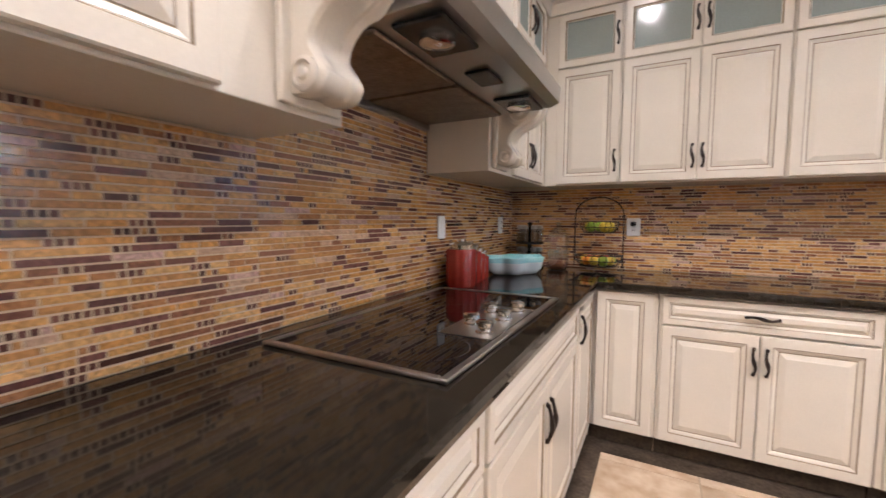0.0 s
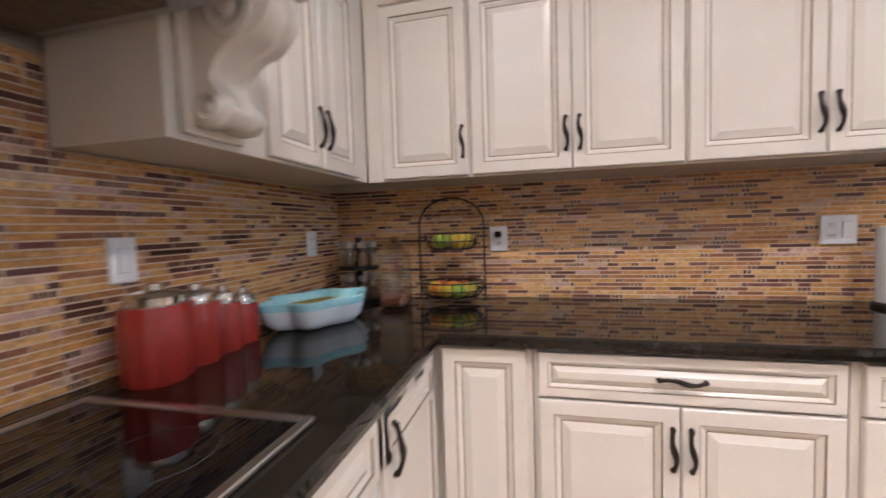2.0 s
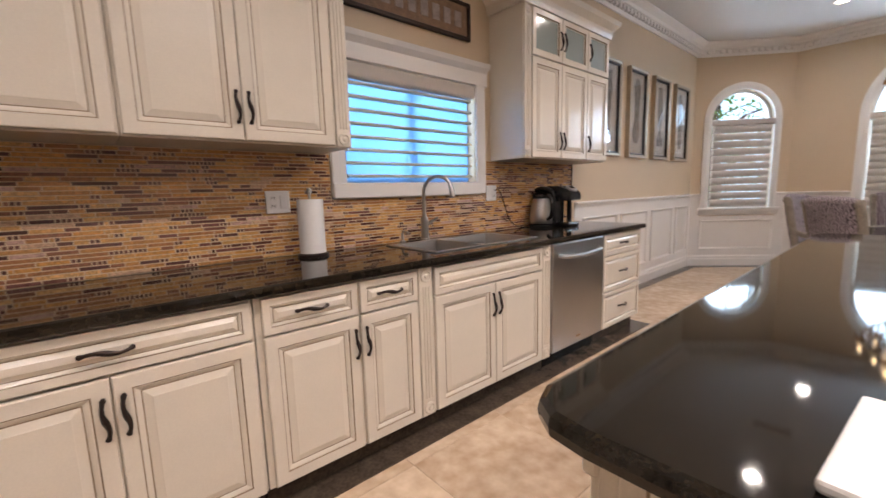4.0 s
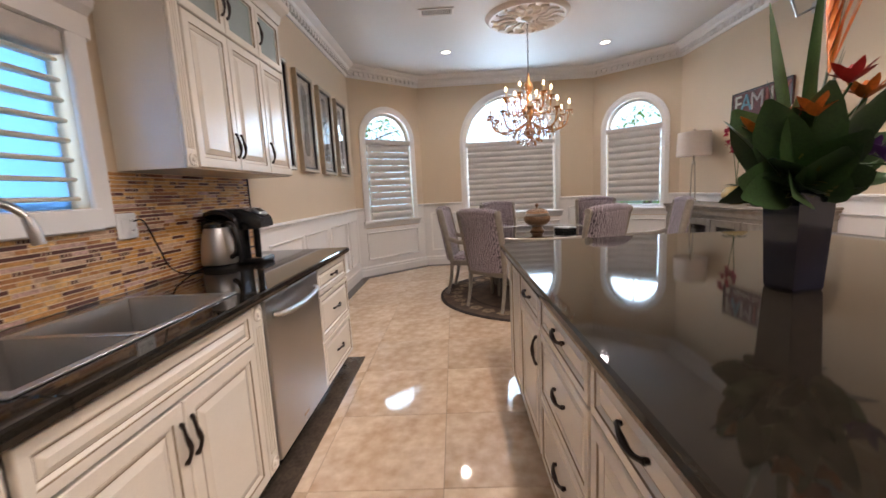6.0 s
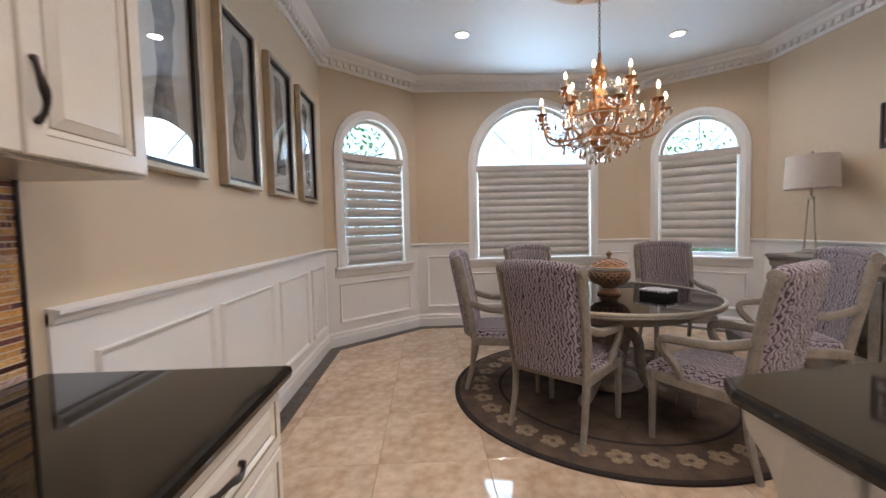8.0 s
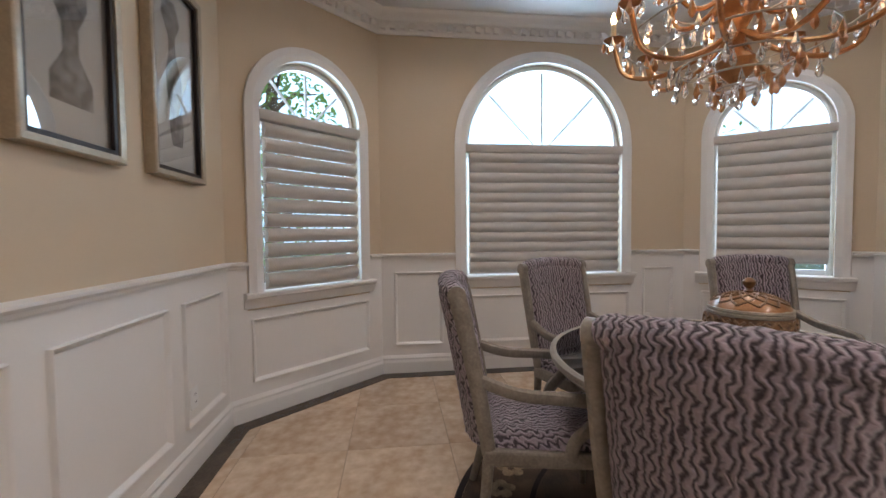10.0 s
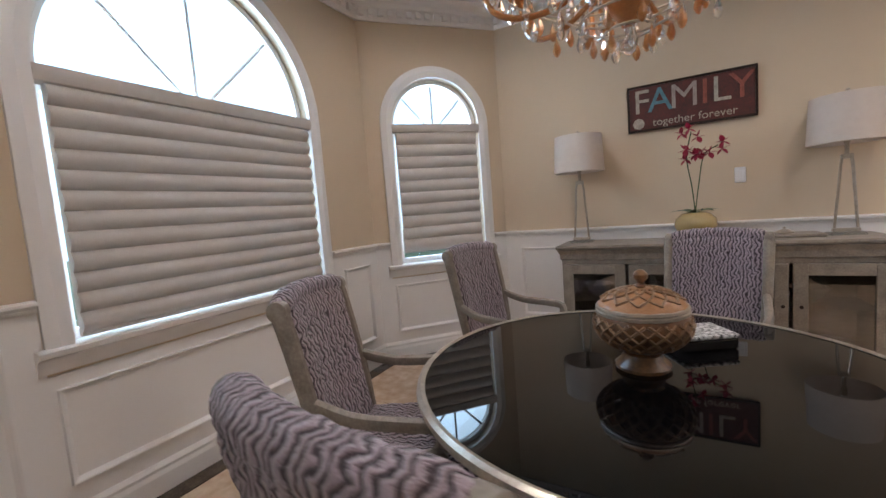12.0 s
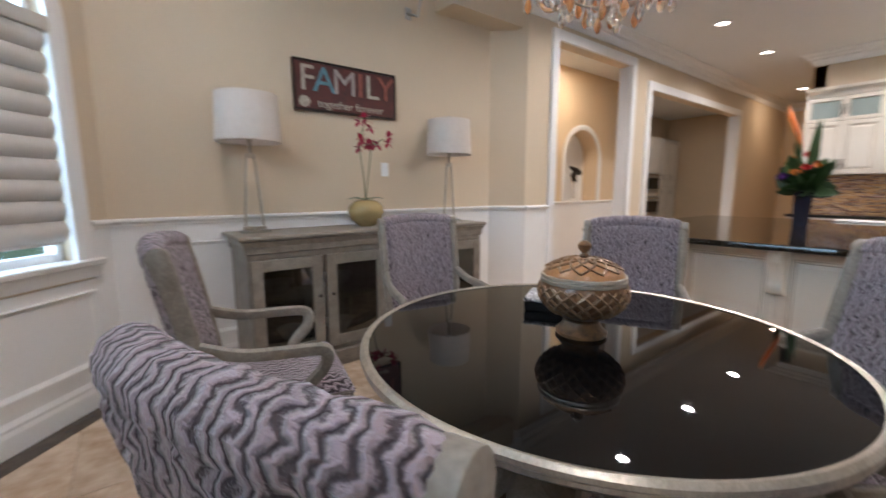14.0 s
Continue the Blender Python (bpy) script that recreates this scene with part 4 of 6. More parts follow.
# sink, tap, towel roll
SNK = SINK
sk = thing("sink", 0, 0, 0, "double-bowl stainless steel sink set in the granite", "sink")
bm = bmesh.new()
x0, x1, y0, y1 = SNK
mx = x0 + (x1 - x0) * 0.44
for a in ((x0 - 0.02, x1 + 0.02, y0 - 0.018, y0 + 0.012), (x0 - 0.02, x1 + 0.02, y1 - 0.012, y1 + 0.02), (x0 - 0.02, x0 + 0.012, y0 + 0.012, y1 - 0.012), (x1 - 0.012, x1 + 0.02, y0 + 0.012, y1 - 0.012), (mx - 0.015, mx + 0.015, y0 + 0.012, y1 - 0.012)):
    box(bm, *a, 0.9155, 0.922, bevel=0.002)
part("rim", bm, M_STEEL, sk)
for a0, a1 in ((x0 + 0.012, mx - 0.015), (mx + 0.015, x1 - 0.012)):
    rings = []
    for ins, z in ((0.0, 0.9185), (0.006, 0.88), (0.012, 0.76), (0.04, 0.735), (0.16, 0.73)):
        rings.append([(a0 + ins, y0 + 0.012 + ins, z), (a1 - ins, y0 + 0.012 + ins, z), (a1 - ins, y1 - 0.012 - ins, z), (a0 + ins, y1 - 0.012 - ins, z)])
    part("bowl", rings_mesh(bmesh.new(), rings, cap0=False), M_STEEL, sk, smooth=True)
    part("drain", lathe([(0.045, 0.731), (0.045, 0.734), (0.02, 0.733), (0.0, 0.732)], 18, (a0 + a1) / 2, (y0 + y1) / 2), M_CHROME, sk, smooth=True)

fc = thing("faucet", 2.19, 2.845, CTZ, "brushed steel gooseneck pull-down kitchen faucet", "faucet")
part("base", lathe([(0.035, 0.0), (0.035, 0.012), (0.027, 0.02), (0.024, 0.12), (0.028, 0.13), (0.022, 0.15), (0.014, 0.17)], 20), M_STEEL, fc, smooth=True)
neck = [(0, 0, 0.15), (0, 0, 0.32)] + [(0.012 * (1 - math.cos(u)) * 4.2, -0.085 * (1 - math.cos(u)), 0.32 + 0.10 * math.sin(u)) for u in [math.pi * k / 12 for k in range(1, 11)]]
part("neck", tube(neck, 0.0125, 10), M_STEEL, fc, smooth=True)
e = neck[-1]
part("spray_head", tube([e, (e[0] + 0.004, e[1] - 0.012, e[2] - 0.05), (e[0] + 0.006, e[1] - 0.018, e[2] - 0.085)], [0.014, 0.018, 0.017], 10), M_STEEL, fc, smooth=True)
part("lever", tube([(0.02, 0, 0.11), (0.06, -0.01, 0.125), (0.10, -0.02, 0.15)], [0.011, 0.008, 0.006], 8), M_STEEL, fc, smooth=True)
sd = thing("soap_dispenser", 2.02, 2.865, CTZ, "small steel soap dispenser by the faucet", "soap dispenser")
part("body", lathe([(0.018, 0), (0.018, 0.01), (0.009, 0.02), (0.009, 0.06)], 12), M_STEEL, sd, smooth=True)
part("spout", tube([(0, 0, 0.06), (0, -0.01, 0.075), (0, -0.06, 0.07)], 0.007, 7), M_STEEL, sd, smooth=True)

M_PAPER = material("paper_towel", (0.82, 0.81, 0.80), 0.9, vary=0.05, scale=30, fine=180, bump=0.4)
pt = thing("paper_towel_roll", 1.385, 2.79, CTZ, "white paper towel roll on a dark upright holder", "paper towel")
part("holder_base", lathe([(0.08, 0.0), (0.08, 0.012), (0.07, 0.018), (0.0, 0.018)], 24), M_BRONZE, pt, smooth=True)
part("roll", lathe([(0.02, 0.02), (0.066, 0.02), (0.066, 0.30), (0.02, 0.30), (0.018, 0.295)], 32), M_PAPER, pt, smooth=True)
part("rod", lathe([(0.007, 0.019), (0.007, 0.33), (0.014, 0.335), (0.012, 0.355), (0.0, 0.36)], 12), M_STEEL, pt, smooth=True)

kt = thing("kettle", 3.43, 2.80, CTZ, "brushed steel electric kettle with a black handle and lid", "kettle", rz=70)
kt.scale = (1.12, 1.12, 1.12)
part("base", lathe([(0.085, 0.0), (0.085, 0.02), (0.075, 0.025)], 24), M_BLACK, kt, smooth=True)
part("body", lathe([(0.084, 0.026), (0.088, 0.035), (0.084, 0.10), (0.072, 0.17), (0.062, 0.208), (0.058, 0.215)], 28), M_STEEL, kt, smooth=True)
part("lid", lathe([(0.06, 0.215), (0.058, 0.232), (0.03, 0.245), (0.0, 0.25)], 20), M_BLACK, kt, smooth=True)
part("handle", tube(curve_points([(-0.055, 0, 0.225), (-0.10, 0, 0.235), (-0.135, 0, 0.18), (-0.125, 0, 0.09), (-0.085, 0, 0.06)], 5), 0.013, 8), M_BLACK, kt, smooth=True)
part("spout", tube([(0.05, 0, 0.18), (0.085, 0, 0.215)], [0.022, 0.01], 8), M_STEEL, kt, smooth=True)

cf = thing("coffee_maker", 3.60, 2.74, CTZ, "black single-cup coffee maker with a silver-trimmed head", "coffee maker")
part("body", boxed(-0.11, 0.11, 0.0, 0.18, 0.0, 0.30, bevel=0.03, seg=3), M_BLACK, cf)
part("reservoir", boxed(-0.165, -0.112, 0.0, 0.16, 0.03, 0.28, bevel=0.015, seg=2), M_BGLASS, cf, "dark water tank")
rings = []
for y, z0, z1, hw2 in ((0.16, 0.24, 0.325, 0.085), (0.05, 0.225, 0.345, 0.10), (-0.06, 0.215, 0.34, 0.10), (-0.13, 0.215, 0.31, 0.095), (-0.165, 0.225, 0.28, 0.08)):
    rings.append([(-hw2, y, z0), (hw2, y, z0), (hw2 * 1.03, y, (z0 + z1) / 2), (hw2 * 0.85, y, z1), (-hw2 * 0.85, y, z1), (-hw2 * 1.03, y, (z0 + z1) / 2)])
part("head", flip_right(rings_mesh(bmesh.new(), rings)), M_BLACK, cf, smooth=True)
pan = lathe([(0.06, -0.004), (0.06, 0.006), (0.05, 0.01), (0.0, 0.01)], 24, squash=0.75)
bmesh.ops.transform(pan, verts=pan.verts[:], matrix=Matrix.Translation((0, -0.125, 0.318)) @ Matrix.Rotation(radians(32), 4, "X"))
panel = part("control_panel", pan, M_STEEL, cf, "oval silver control panel", smooth=True)
scr = boxed(-0.03, 0.03, -0.012, 0.022, 0.0101, 0.012)
bmesh.ops.transform(scr, verts=scr.verts[:], matrix=Matrix.Translation((0, -0.125, 0.318)) @ Matrix.Rotation(radians(32), 4, "X"))
part("display", scr, M_BGLASS, panel, "small dark display")
for sx in (-0.118, 0.118):
    part("side_arm", tube(curve_points([(sx, -0.03, 0.02), (sx, -0.03, 0.24), (sx, 0.0, 0.30), (sx, 0.08, 0.325), (sx, 0.15, 0.31)], 4), 0.021, 8), M_BLACK, cf, "rounded black side arm", smooth=True)
part("drip_tray", boxed(-0.085, 0.085, -0.155, 0.0, 0.0, 0.035, bevel=0.01, seg=2), M_BLACK, cf)
part("drip_grate", boxed(-0.07, 0.07, -0.14, -0.01, 0.036, 0.04), M_CHROME, cf)


def outlet(x, y, z, rz, w, slots, label, h=0.118):
    """A wall plate with sockets or rockers; local -y is out of the wall."""
    o = thing("outlet_plate", x, y, z, label, "outlet", "wall plates", rz)
    part("plate", boxed(-w / 2, w / 2, -0.012, -0.001, -h / 2, h / 2, bevel=0.004), M_PLATE, o)
    for sx, style in slots:
        if style == "rocker":
            part("rocker", boxed(sx - 0.017, sx + 0.017, -0.016, -0.011, -0.034, 0.034, bevel=0.003), M_PLATE, o)
        else:
            for dz in (-0.022, 0.022):
                part("socket", boxed(sx - 0.015, sx + 0.015, -0.0145, -0.011, dz - 0.015, dz + 0.015, bevel=0.003), M_PLATE, o)
                for q in (-0.006, 0.006):
                    part("slot", boxed(sx + q - 0.0015, sx + q + 0.0015, -0.0152, -0.0142, dz - 0.004, dz + 0.006), M_BLACK, o)
    return o


TF = 0.011
outlet(XW + TF, 1.77, 1.205, 90, 0.072, [(0, "rocker")], "white single switch plate on the mosaic tile")
outlet(XW + TF, 2.65, 1.206, 90, 0.072, [(0, "socket")], "white outlet plate on the mosaic tile")
o = outlet(-0.092, YN - TF, 1.20, 0, 0.085, [(0, "socket")], "white outlet plate with a black plug in it")
part("plug", boxed(-0.016, 0.016, -0.04, -0.016, 0.008, 0.036, bevel=0.005), M_BLACK, o)
outlet(1.265, YN - TF, 1.205, 0, 0.125, [(-0.026, "socket"), (0.026, "rocker")], "white double plate with a switch and outlet")
o = outlet(2.93, YN - TF, 1.215, 0, 0.115, [(-0.022, "rocker"), (0.024, "socket")], "white double plate with a black cord plugged in")
part("cord", tube(curve_points([(0.024, -0.02, 0.02), (0.05, -0.05, 0.015), (0.12, -0.05, -0.12), (0.2, -0.04, -0.24), (0.33, -0.05, -0.295), (0.46, -0.04, -0.29)], 6), 0.004, 6), M_BLACK, o, "black power cord")
outlet(8.30 - 0.012, -0.62, 0.42, 270, 0.072, [(0, "socket")], "white outlet plate on the wainscot")
outlet(6.9, YN - 0.012, 0.40, 0, 0.072, [(0, "socket")], "white outlet plate on the wainscot")
outlet(5.47, YS + 0.001, 1.45, 180, 0.072, [(0, "rocker")], "white switch plate on the beige wall")

# ---- island ----
isl = [(0.985, -1.02), (3.9, -1.02), (3.97, -0.9), (4.04, -0.45), (4.05, 0.2), (4.0, 0.75), (3.95, 1.06), (3.87, 1.10), (1.05, 1.10), (1.0, 1.08), (0.97, 1.04), (0.96, 0.98), (0.96, -0.95)]
top = thing("island_countertop", 0, 0, 0, "glossy black granite island top with a softly curved end", "countertop")
part("slab", slab(bmesh.new(), isl, 0.873, 0.915, 0.014), M_GRANITE, top)
IY = 1.045
iu = thing("kitchen_island", 0, 0, 0, "cream glazed kitchen island with raised panels and drawers", "island")
part("body", boxed(1.13, 3.72, -0.85, IY - 0.001, 0.10, 0.872, bevel=0.003), M_CREAM, iu)
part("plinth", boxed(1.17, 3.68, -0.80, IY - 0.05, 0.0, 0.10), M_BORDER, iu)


def island_front(name, xa, xb, z0, z1, hz=None, upright=True, hx=None):
    d = part(name, panel_front(xb - xa - 0.005, z1 - z0 - 0.005, 1.0 if name == "door" else DRAWER_SCALE), [M_CREAM, M_GLAZE], iu)
    d.matrix_basis = pose(xb - 0.0025, IY, z0 + 0.0025, 0, 0, 180)
    if hz:
        handle(d, (xb - hx) if hx else (xb - xa) / 2, hz - z0, upright)


for xa, xb, style in ((2.77, 3.28, "door"), (2.13, 2.75, "drawers"), (1.60, 2.11, "door")):
    island_front("drawer", xa, xb, 0.70, 0.865, 0.785, False)
    if style == "door":
        island_front("door", xa, xb, 0.11, 0.695, 0.58, True, xa + 0.05)
    else:
        island_front("drawer", xa, xb, 0.41, 0.695, 0.56, False)
        island_front("drawer", xa, xb, 0.11, 0.405, 0.26, False)
for xa, xb in ((3.30, 3.60), (1.24, 1.58)):
    island_front("corner_panel", xa, xb, 0.11, 0.865)
for xa in (3.62, 1.14):
    part("corner_post", boxed(xa, xa + 0.09, IY, IY + 0.02, 0.11, 0.868, bevel=0.004), M_CREAM, iu)
    part("corner_block", boxed(xa - 0.012, xa + 0.102, IY + 0.0005, IY + 0.032, 0.72, 0.866, bevel=0.006), M_CREAM, iu)
for ya, yb in ((-0.82, -0.22), (-0.18, 0.42), (0.46, 1.0)):
    d = part("end_panel", panel_front(yb - ya, 0.72, 1.0), [M_CREAM, M_GLAZE], iu)
    d.matrix_basis = pose(3.7205, ya, 0.12, 0, 0, 90)
    d = part("end_panel", panel_front(yb - ya, 0.72, 1.0), [M_CREAM, M_GLAZE], iu)
    d.matrix_basis = pose(1.1295, yb, 0.12, 0, 0, 270)
outlet(3.745, 0.42, 0.76, 90, 0.118, [(0, "socket")], "white outlet plate on the island end", h=0.075)


def leg_corbel(x, y, rz):
    c = thing("corbel", x, y, 0, "cream carved acanthus corbel under the island top", "corbel", "island corbels", rz)
    ctr = [(0.0, 0.87), (0.17, 0.87), (0.185, 0.84), (0.17, 0.79), (0.12, 0.75), (0.085, 0.70), (0.075, 0.64), (0.085, 0.60), (0.07, 0.56), (0.03, 0.54), (0.0, 0.54)]
    pts = curve_points([(a, b, 0) for a, b in ctr], 4)
    rings = [[(xx, -p.x * k - 0.001, p.y) for p in pts] for xx, k in ((-0.05, 0.88), (-0.042, 1), (-0.02, 1), (-0.015, 0.92), (0.015, 0.92), (0.02, 1), (0.042, 1), (0.05, 0.88))]
    part("scroll", flip_right(rings_mesh(bmesh.new(), rings)), M_CREAM, c, smooth=True)


for yy in (0.98, 0.44, -0.20, -0.80):
    leg_corbel(3.745, yy, 90)

# vase of flowers on the island
M_NAVY = material("navy_vase_glaze", (0.012, 0.014, 0.03), 0.12, coat=0.4, vary=0.3, bump=0.02)
VX, VY = 2.47, 0.27
vs = thing("vase", VX, VY, 0.9155, "tall dark navy square vase on the island", "vase", rz=8)
bm = bmesh.new()
rings = [[(sx * w, sy * w, z) for sx, sy in ((-1, -1), (1, -1), (1, 1), (-1, 1))] for w, z in ((0.052, 0.0), (0.055, 0.01), (0.066, 0.33), (0.06, 0.33), (0.05, 0.24))]
part("body", rings_mesh(bm, rings), M_NAVY, vs)
fl = thing("flower_arrangement", VX, VY, 1.18, "green leaves with orange, red and purple artificial flowers", "flowers")


def leaf_blade(bm, base, tip, width, droop=0.04, n=6, fold=0.2, ref=(0.2, 0.1, 1)):
    """A pointed leaf with a crease along its midrib."""
    a, b = Vector(base), Vector(tip)
    d = b - a
    side = d.cross(Vector(ref)).normalized()
    up = side.cross(d).normalized()
    rows = []
    for i in range(n + 1):
        u = i / n
        c = a + d * u - Vector((0, 0, droop * u * u))
        w = width * math.sin(math.pi * min(0.98, 0.06 + 0.94 * u)) ** 0.8
        rows.append([c - side * w + up * w * fold, c, c + side * w + up * w * fold])
    verts = [[bm.verts.new(p) for p in r] for r in rows]
    for i in range(n):
        for k in range(2):
            bm.faces.new((verts[i][k], verts[i + 1][k], verts[i + 1][k + 1], verts[i][k + 1]))


rng = random.Random(9)
for k in range(40):
    u = k * 2.4
    rr = rng.uniform(0.12, 0.25)
    bm = bmesh.new()
    leaf_blade(bm, (0.02 * math.cos(u), 0.02 * math.sin(u), 0.06), (rr * math.cos(u), rr * math.sin(u), rng.uniform(0.06, 0.42)), rng.uniform(0.055, 0.09), rng.uniform(0.0, 0.06), ref=(rng.uniform(-1, 1), rng.uniform(-1, 1), 0.5))
    part("leaf", bm, M_LEAF, fl, smooth=True)
for k in range(16):
    u = k * 2.1 + 0.5
    bm = bmesh.new()
    leaf_blade(bm, (0, 0, 0.06), (0.11 * math.cos(u), 0.11 * math.sin(u), rng.uniform(0.42, 0.7)), 0.022, 0.0)
    part("leaf", bm, M_LEAF, fl, smooth=True)
M_PETALS = [material("petal_" + n, c, 0.5, vary=0.3, scale=15, bump=0.1) for n, c in (("orange", (0.75, 0.20, 0.03)), ("red", (0.5, 0.03, 0.03)), ("purple", (0.12, 0.03, 0.20)))]
for k in range(11):
    u = k * 1.9 + 3.6
    rr = rng.uniform(0.09, 0.19)
    c = Vector((rr * math.cos(u), rr * math.sin(u) - 0.04, rng.uniform(0.1, 0.42)))
    bm = tube([(0, 0, 0.05), c * 0.6 + Vector((0, 0, 0.06)), c], 0.004, 5)
    part("stem", bm, M_LEAF, fl)
    bm = bmesh.new()
    for q in range(9):
        w = 2 * math.pi * q / 9
        leaf_blade(bm, c, c + Vector((0.055 * math.cos(w), 0.055 * math.sin(w), 0.035 if q % 2 else 0.06)), 0.018, 0.0, 4)
    part("bloom", bm, M_PETALS[2 if c.z < 0.2 else k % 2], fl, smooth=True)
for k in range(4):
    bm = bmesh.new()
    x, y, z = -0.02 + 0.03 * k, -0.05 - 0.02 * k, 0.42 + 0.06 * k
    for q in range(4):
        leaf_blade(bm, (x, y, z), (x + 0.05 * math.cos(q), y - 0.06, z + 0.16 + 0.03 * q), 0.014, 0.0, 4)
    part("spiky_bloom", bm, M_PETALS[0], fl, "orange spiky bloom", smooth=True)
bm = bmesh.new()
for k in range(160):
    u, rr = rng.uniform(0, 6.28), rng.uniform(0.01, 0.11)
    x, y, z = rr * math.cos(u), rr * math.sin(u), rng.uniform(0.04, 0.16)
    leaf_blade(bm, (x, y, z), (x + rng.uniform(-0.03, 0.03), y + rng.uniform(-0.03, 0.03), z + rng.uniform(-0.01, 0.04)), 0.008, 0, 2)
part("moss", bm, material("moss", (0.22, 0.20, 0.06), 0.9, vary=0.4, scale=40, per_island=0.4), fl, "yellow-green moss filling")

pb = thing("white_tray", 1.155, 0.535, 0.9155, "plain white rectangular board lying on the island", "tray", rz=-4)
part("board", boxed(-0.135, 0.135, -0.22, 0.22, 0.0, 0.018, bevel=0.006, seg=2), M_TRIM, pb)

# ---- dining room ----
TX, TY = 6.05, 0.41


def rib_material():
    """Chunky ribbed chenille in mauve and near-black, zigzagging across the cloth."""
    m = cloth_material("ribbed_chenille", (0.36, 0.29, 0.31), (0.22, 0.17, 0.18), 25)
    nt = m.node_tree
    b = nt.nodes["Principled BSDF"]
    co = nt.nodes.new("ShaderNodeTexCoord")
    sep = nt.nodes.new("ShaderNodeSeparateXYZ")
    wob = nt.nodes.new("ShaderNodeTexNoise")
    wob.inputs["Scale"].default_value, wob.inputs["Detail"].default_value = 34.0, 4
    nt.links.new(co.outputs["Object"], sep.inputs[0])
    nt.links.new(co.outputs["Object"], wob.inputs["Vector"])

    def calc(op, a, b=0.0, c=0.0):
        n = nt.nodes.new("ShaderNodeMath")
        n.operation = op
        for k, v in enumerate((a, b, c)):
            if isinstance(v, (int, float)):
                n.inputs[k].default_value = v
            else:
                nt.links.new(v, n.inputs[k])
        return n.outputs[0]
    along = calc("ADD", sep.outputs["Y"], sep.outputs["Z"])
    zig = calc("PINGPONG", calc("MULTIPLY", along, 46.0), 1.0)
    rows = calc("MULTIPLY_ADD", sep.outputs["X"], 52.0, calc("MULTIPLY", zig, 0.5))
    strands = calc("SINE", calc("MULTIPLY", calc("MULTIPLY_ADD", wob.outputs["Fac"], 2.0, rows), 6.283))
    height = calc("MULTIPLY_ADD", strands, 0.5, 0.5)
    ramp = nt.nodes.new("ShaderNodeValToRGB")
    el = ramp.color_ramp.elements
    el[0].position, el[0].color = 0.12, (0.06, 0.043, 0.05, 1)
    el[1].position, el[1].color = 0.6, (0.37, 0.295, 0.325, 1)
    nt.links.new(height, ramp.inputs[0])
    nt.links.new(ramp.outputs[0], b.inputs["Base Color"])
    bp = nt.nodes.new("ShaderNodeBump")
    bp.inputs["Strength"].default_value, bp.inputs["Distance"].default_value = 0.8, 0.012
    nt.links.new(height, bp.inputs["Height"])
    nt.links.new(bp.outputs[0], b.inputs["Normal"])
    b.inputs["Sheen Weight"].default_value = 0.3
    return m


M_RIB = rib_material()
rug = thing("round_rug", TX, TY, 0.0, "round brown rug with a floral border under the table", "rug")
M_RUG = material("rug_pile", (0.15, 0.10, 0.065), 0.95, second=(0.045, 0.03, 0.025), scale=7, fine=180, bump=0.5)
M_RUGL = material("rug_pile_light", (0.36, 0.27, 0.18), 0.95, second=(0.16, 0.11, 0.07), scale=30, fine=180, bump=0.5)
M_RUGD = material("rug_binding", (0.03, 0.02, 0.018), 0.95, vary=0.3, scale=60, bump=0.4)
part("field", lathe([(1.18, 0.0), (1.18, 0.012), (0.0, 0.0125)], 72), M_RUG, rug)
part("binding", rings_mesh(bmesh.new(), [[(q * math.cos(i * math.pi / 48), q * math.sin(i * math.pi / 48), z) for i in range(96)] for q, z in ((1.18, 0.0), (1.215, 0.0), (1.215, 0.014), (1.18, 0.015))], cap0=False, cap1=False), M_RUGD, rug, "dark binding")
part("border", rings_mesh(bmesh.new(), [[(q * math.cos(i * math.pi / 48), q * math.sin(i * math.pi / 48), 0.0135) for i in range(96)] for q in (0.84, 0.865)], cap0=False, cap1=False), M_RUGD, rug)
for k in range(34):
    u = 2 * math.pi * k / 34
    bm = bmesh.new()
    for q in range(5):
        w = 2 * math.pi * q / 5 + k
        cx, cy = 1.01 * math.cos(u), 1.01 * math.sin(u)
        pts = [(cx + 0.045 * math.cos(w) + 0.032 * math.cos(s * math.pi / 4), cy + 0.045 * math.sin(w) + 0.032 * math.sin(s * math.pi / 4), 0.0135 + 0.0004 * q) for s in range(8)]
        bm.faces.new([bm.verts.new(p) for p in pts])
    part("rosette", bm, M_RUGL, rug)

M_CHAMP = material("champagne_silver_leaf", (0.52, 0.46, 0.38), 0.32, 0.7, vary=0.3, scale=12, fine=90, bump=0.06)
tb = thing("dining_table", TX, TY, 0.0145, "round black glass-topped table with a silver-leaf edge", "table")
tb.scale = (0.955, 0.955, 1.0)
part("tabletop", lathe([(0.72, 0.715), (0.775, 0.72), (0.775, 0.742), (0.78, 0.7455), (0.0, 0.746)], 96), M_BGLASS, tb, "mirror-black glass top", smooth=True)
part("edge", rings_mesh(bmesh.new(), [[((0.80 + q) * math.cos(i * math.pi / 48), (0.80 + q) * math.sin(i * math.pi / 48), z) for i in range(96)] for q, z in ((-0.022, 0.748), (-0.008, 0.753), (0.006, 0.745), (0.008, 0.735), (0.0, 0.727), (0.002, 0.718), (-0.012, 0.705), (-0.06, 0.70), (-0.06, 0.716))], cap0=False, cap1=False), M_CHAMP, tb, "rounded silver-leaf edge", smooth=True)
part("apron", lathe([(0.62, 0.63), (0.64, 0.64), (0.64, 0.70), (0.70, 0.714)], 64), M_WOODG, tb, smooth=True)
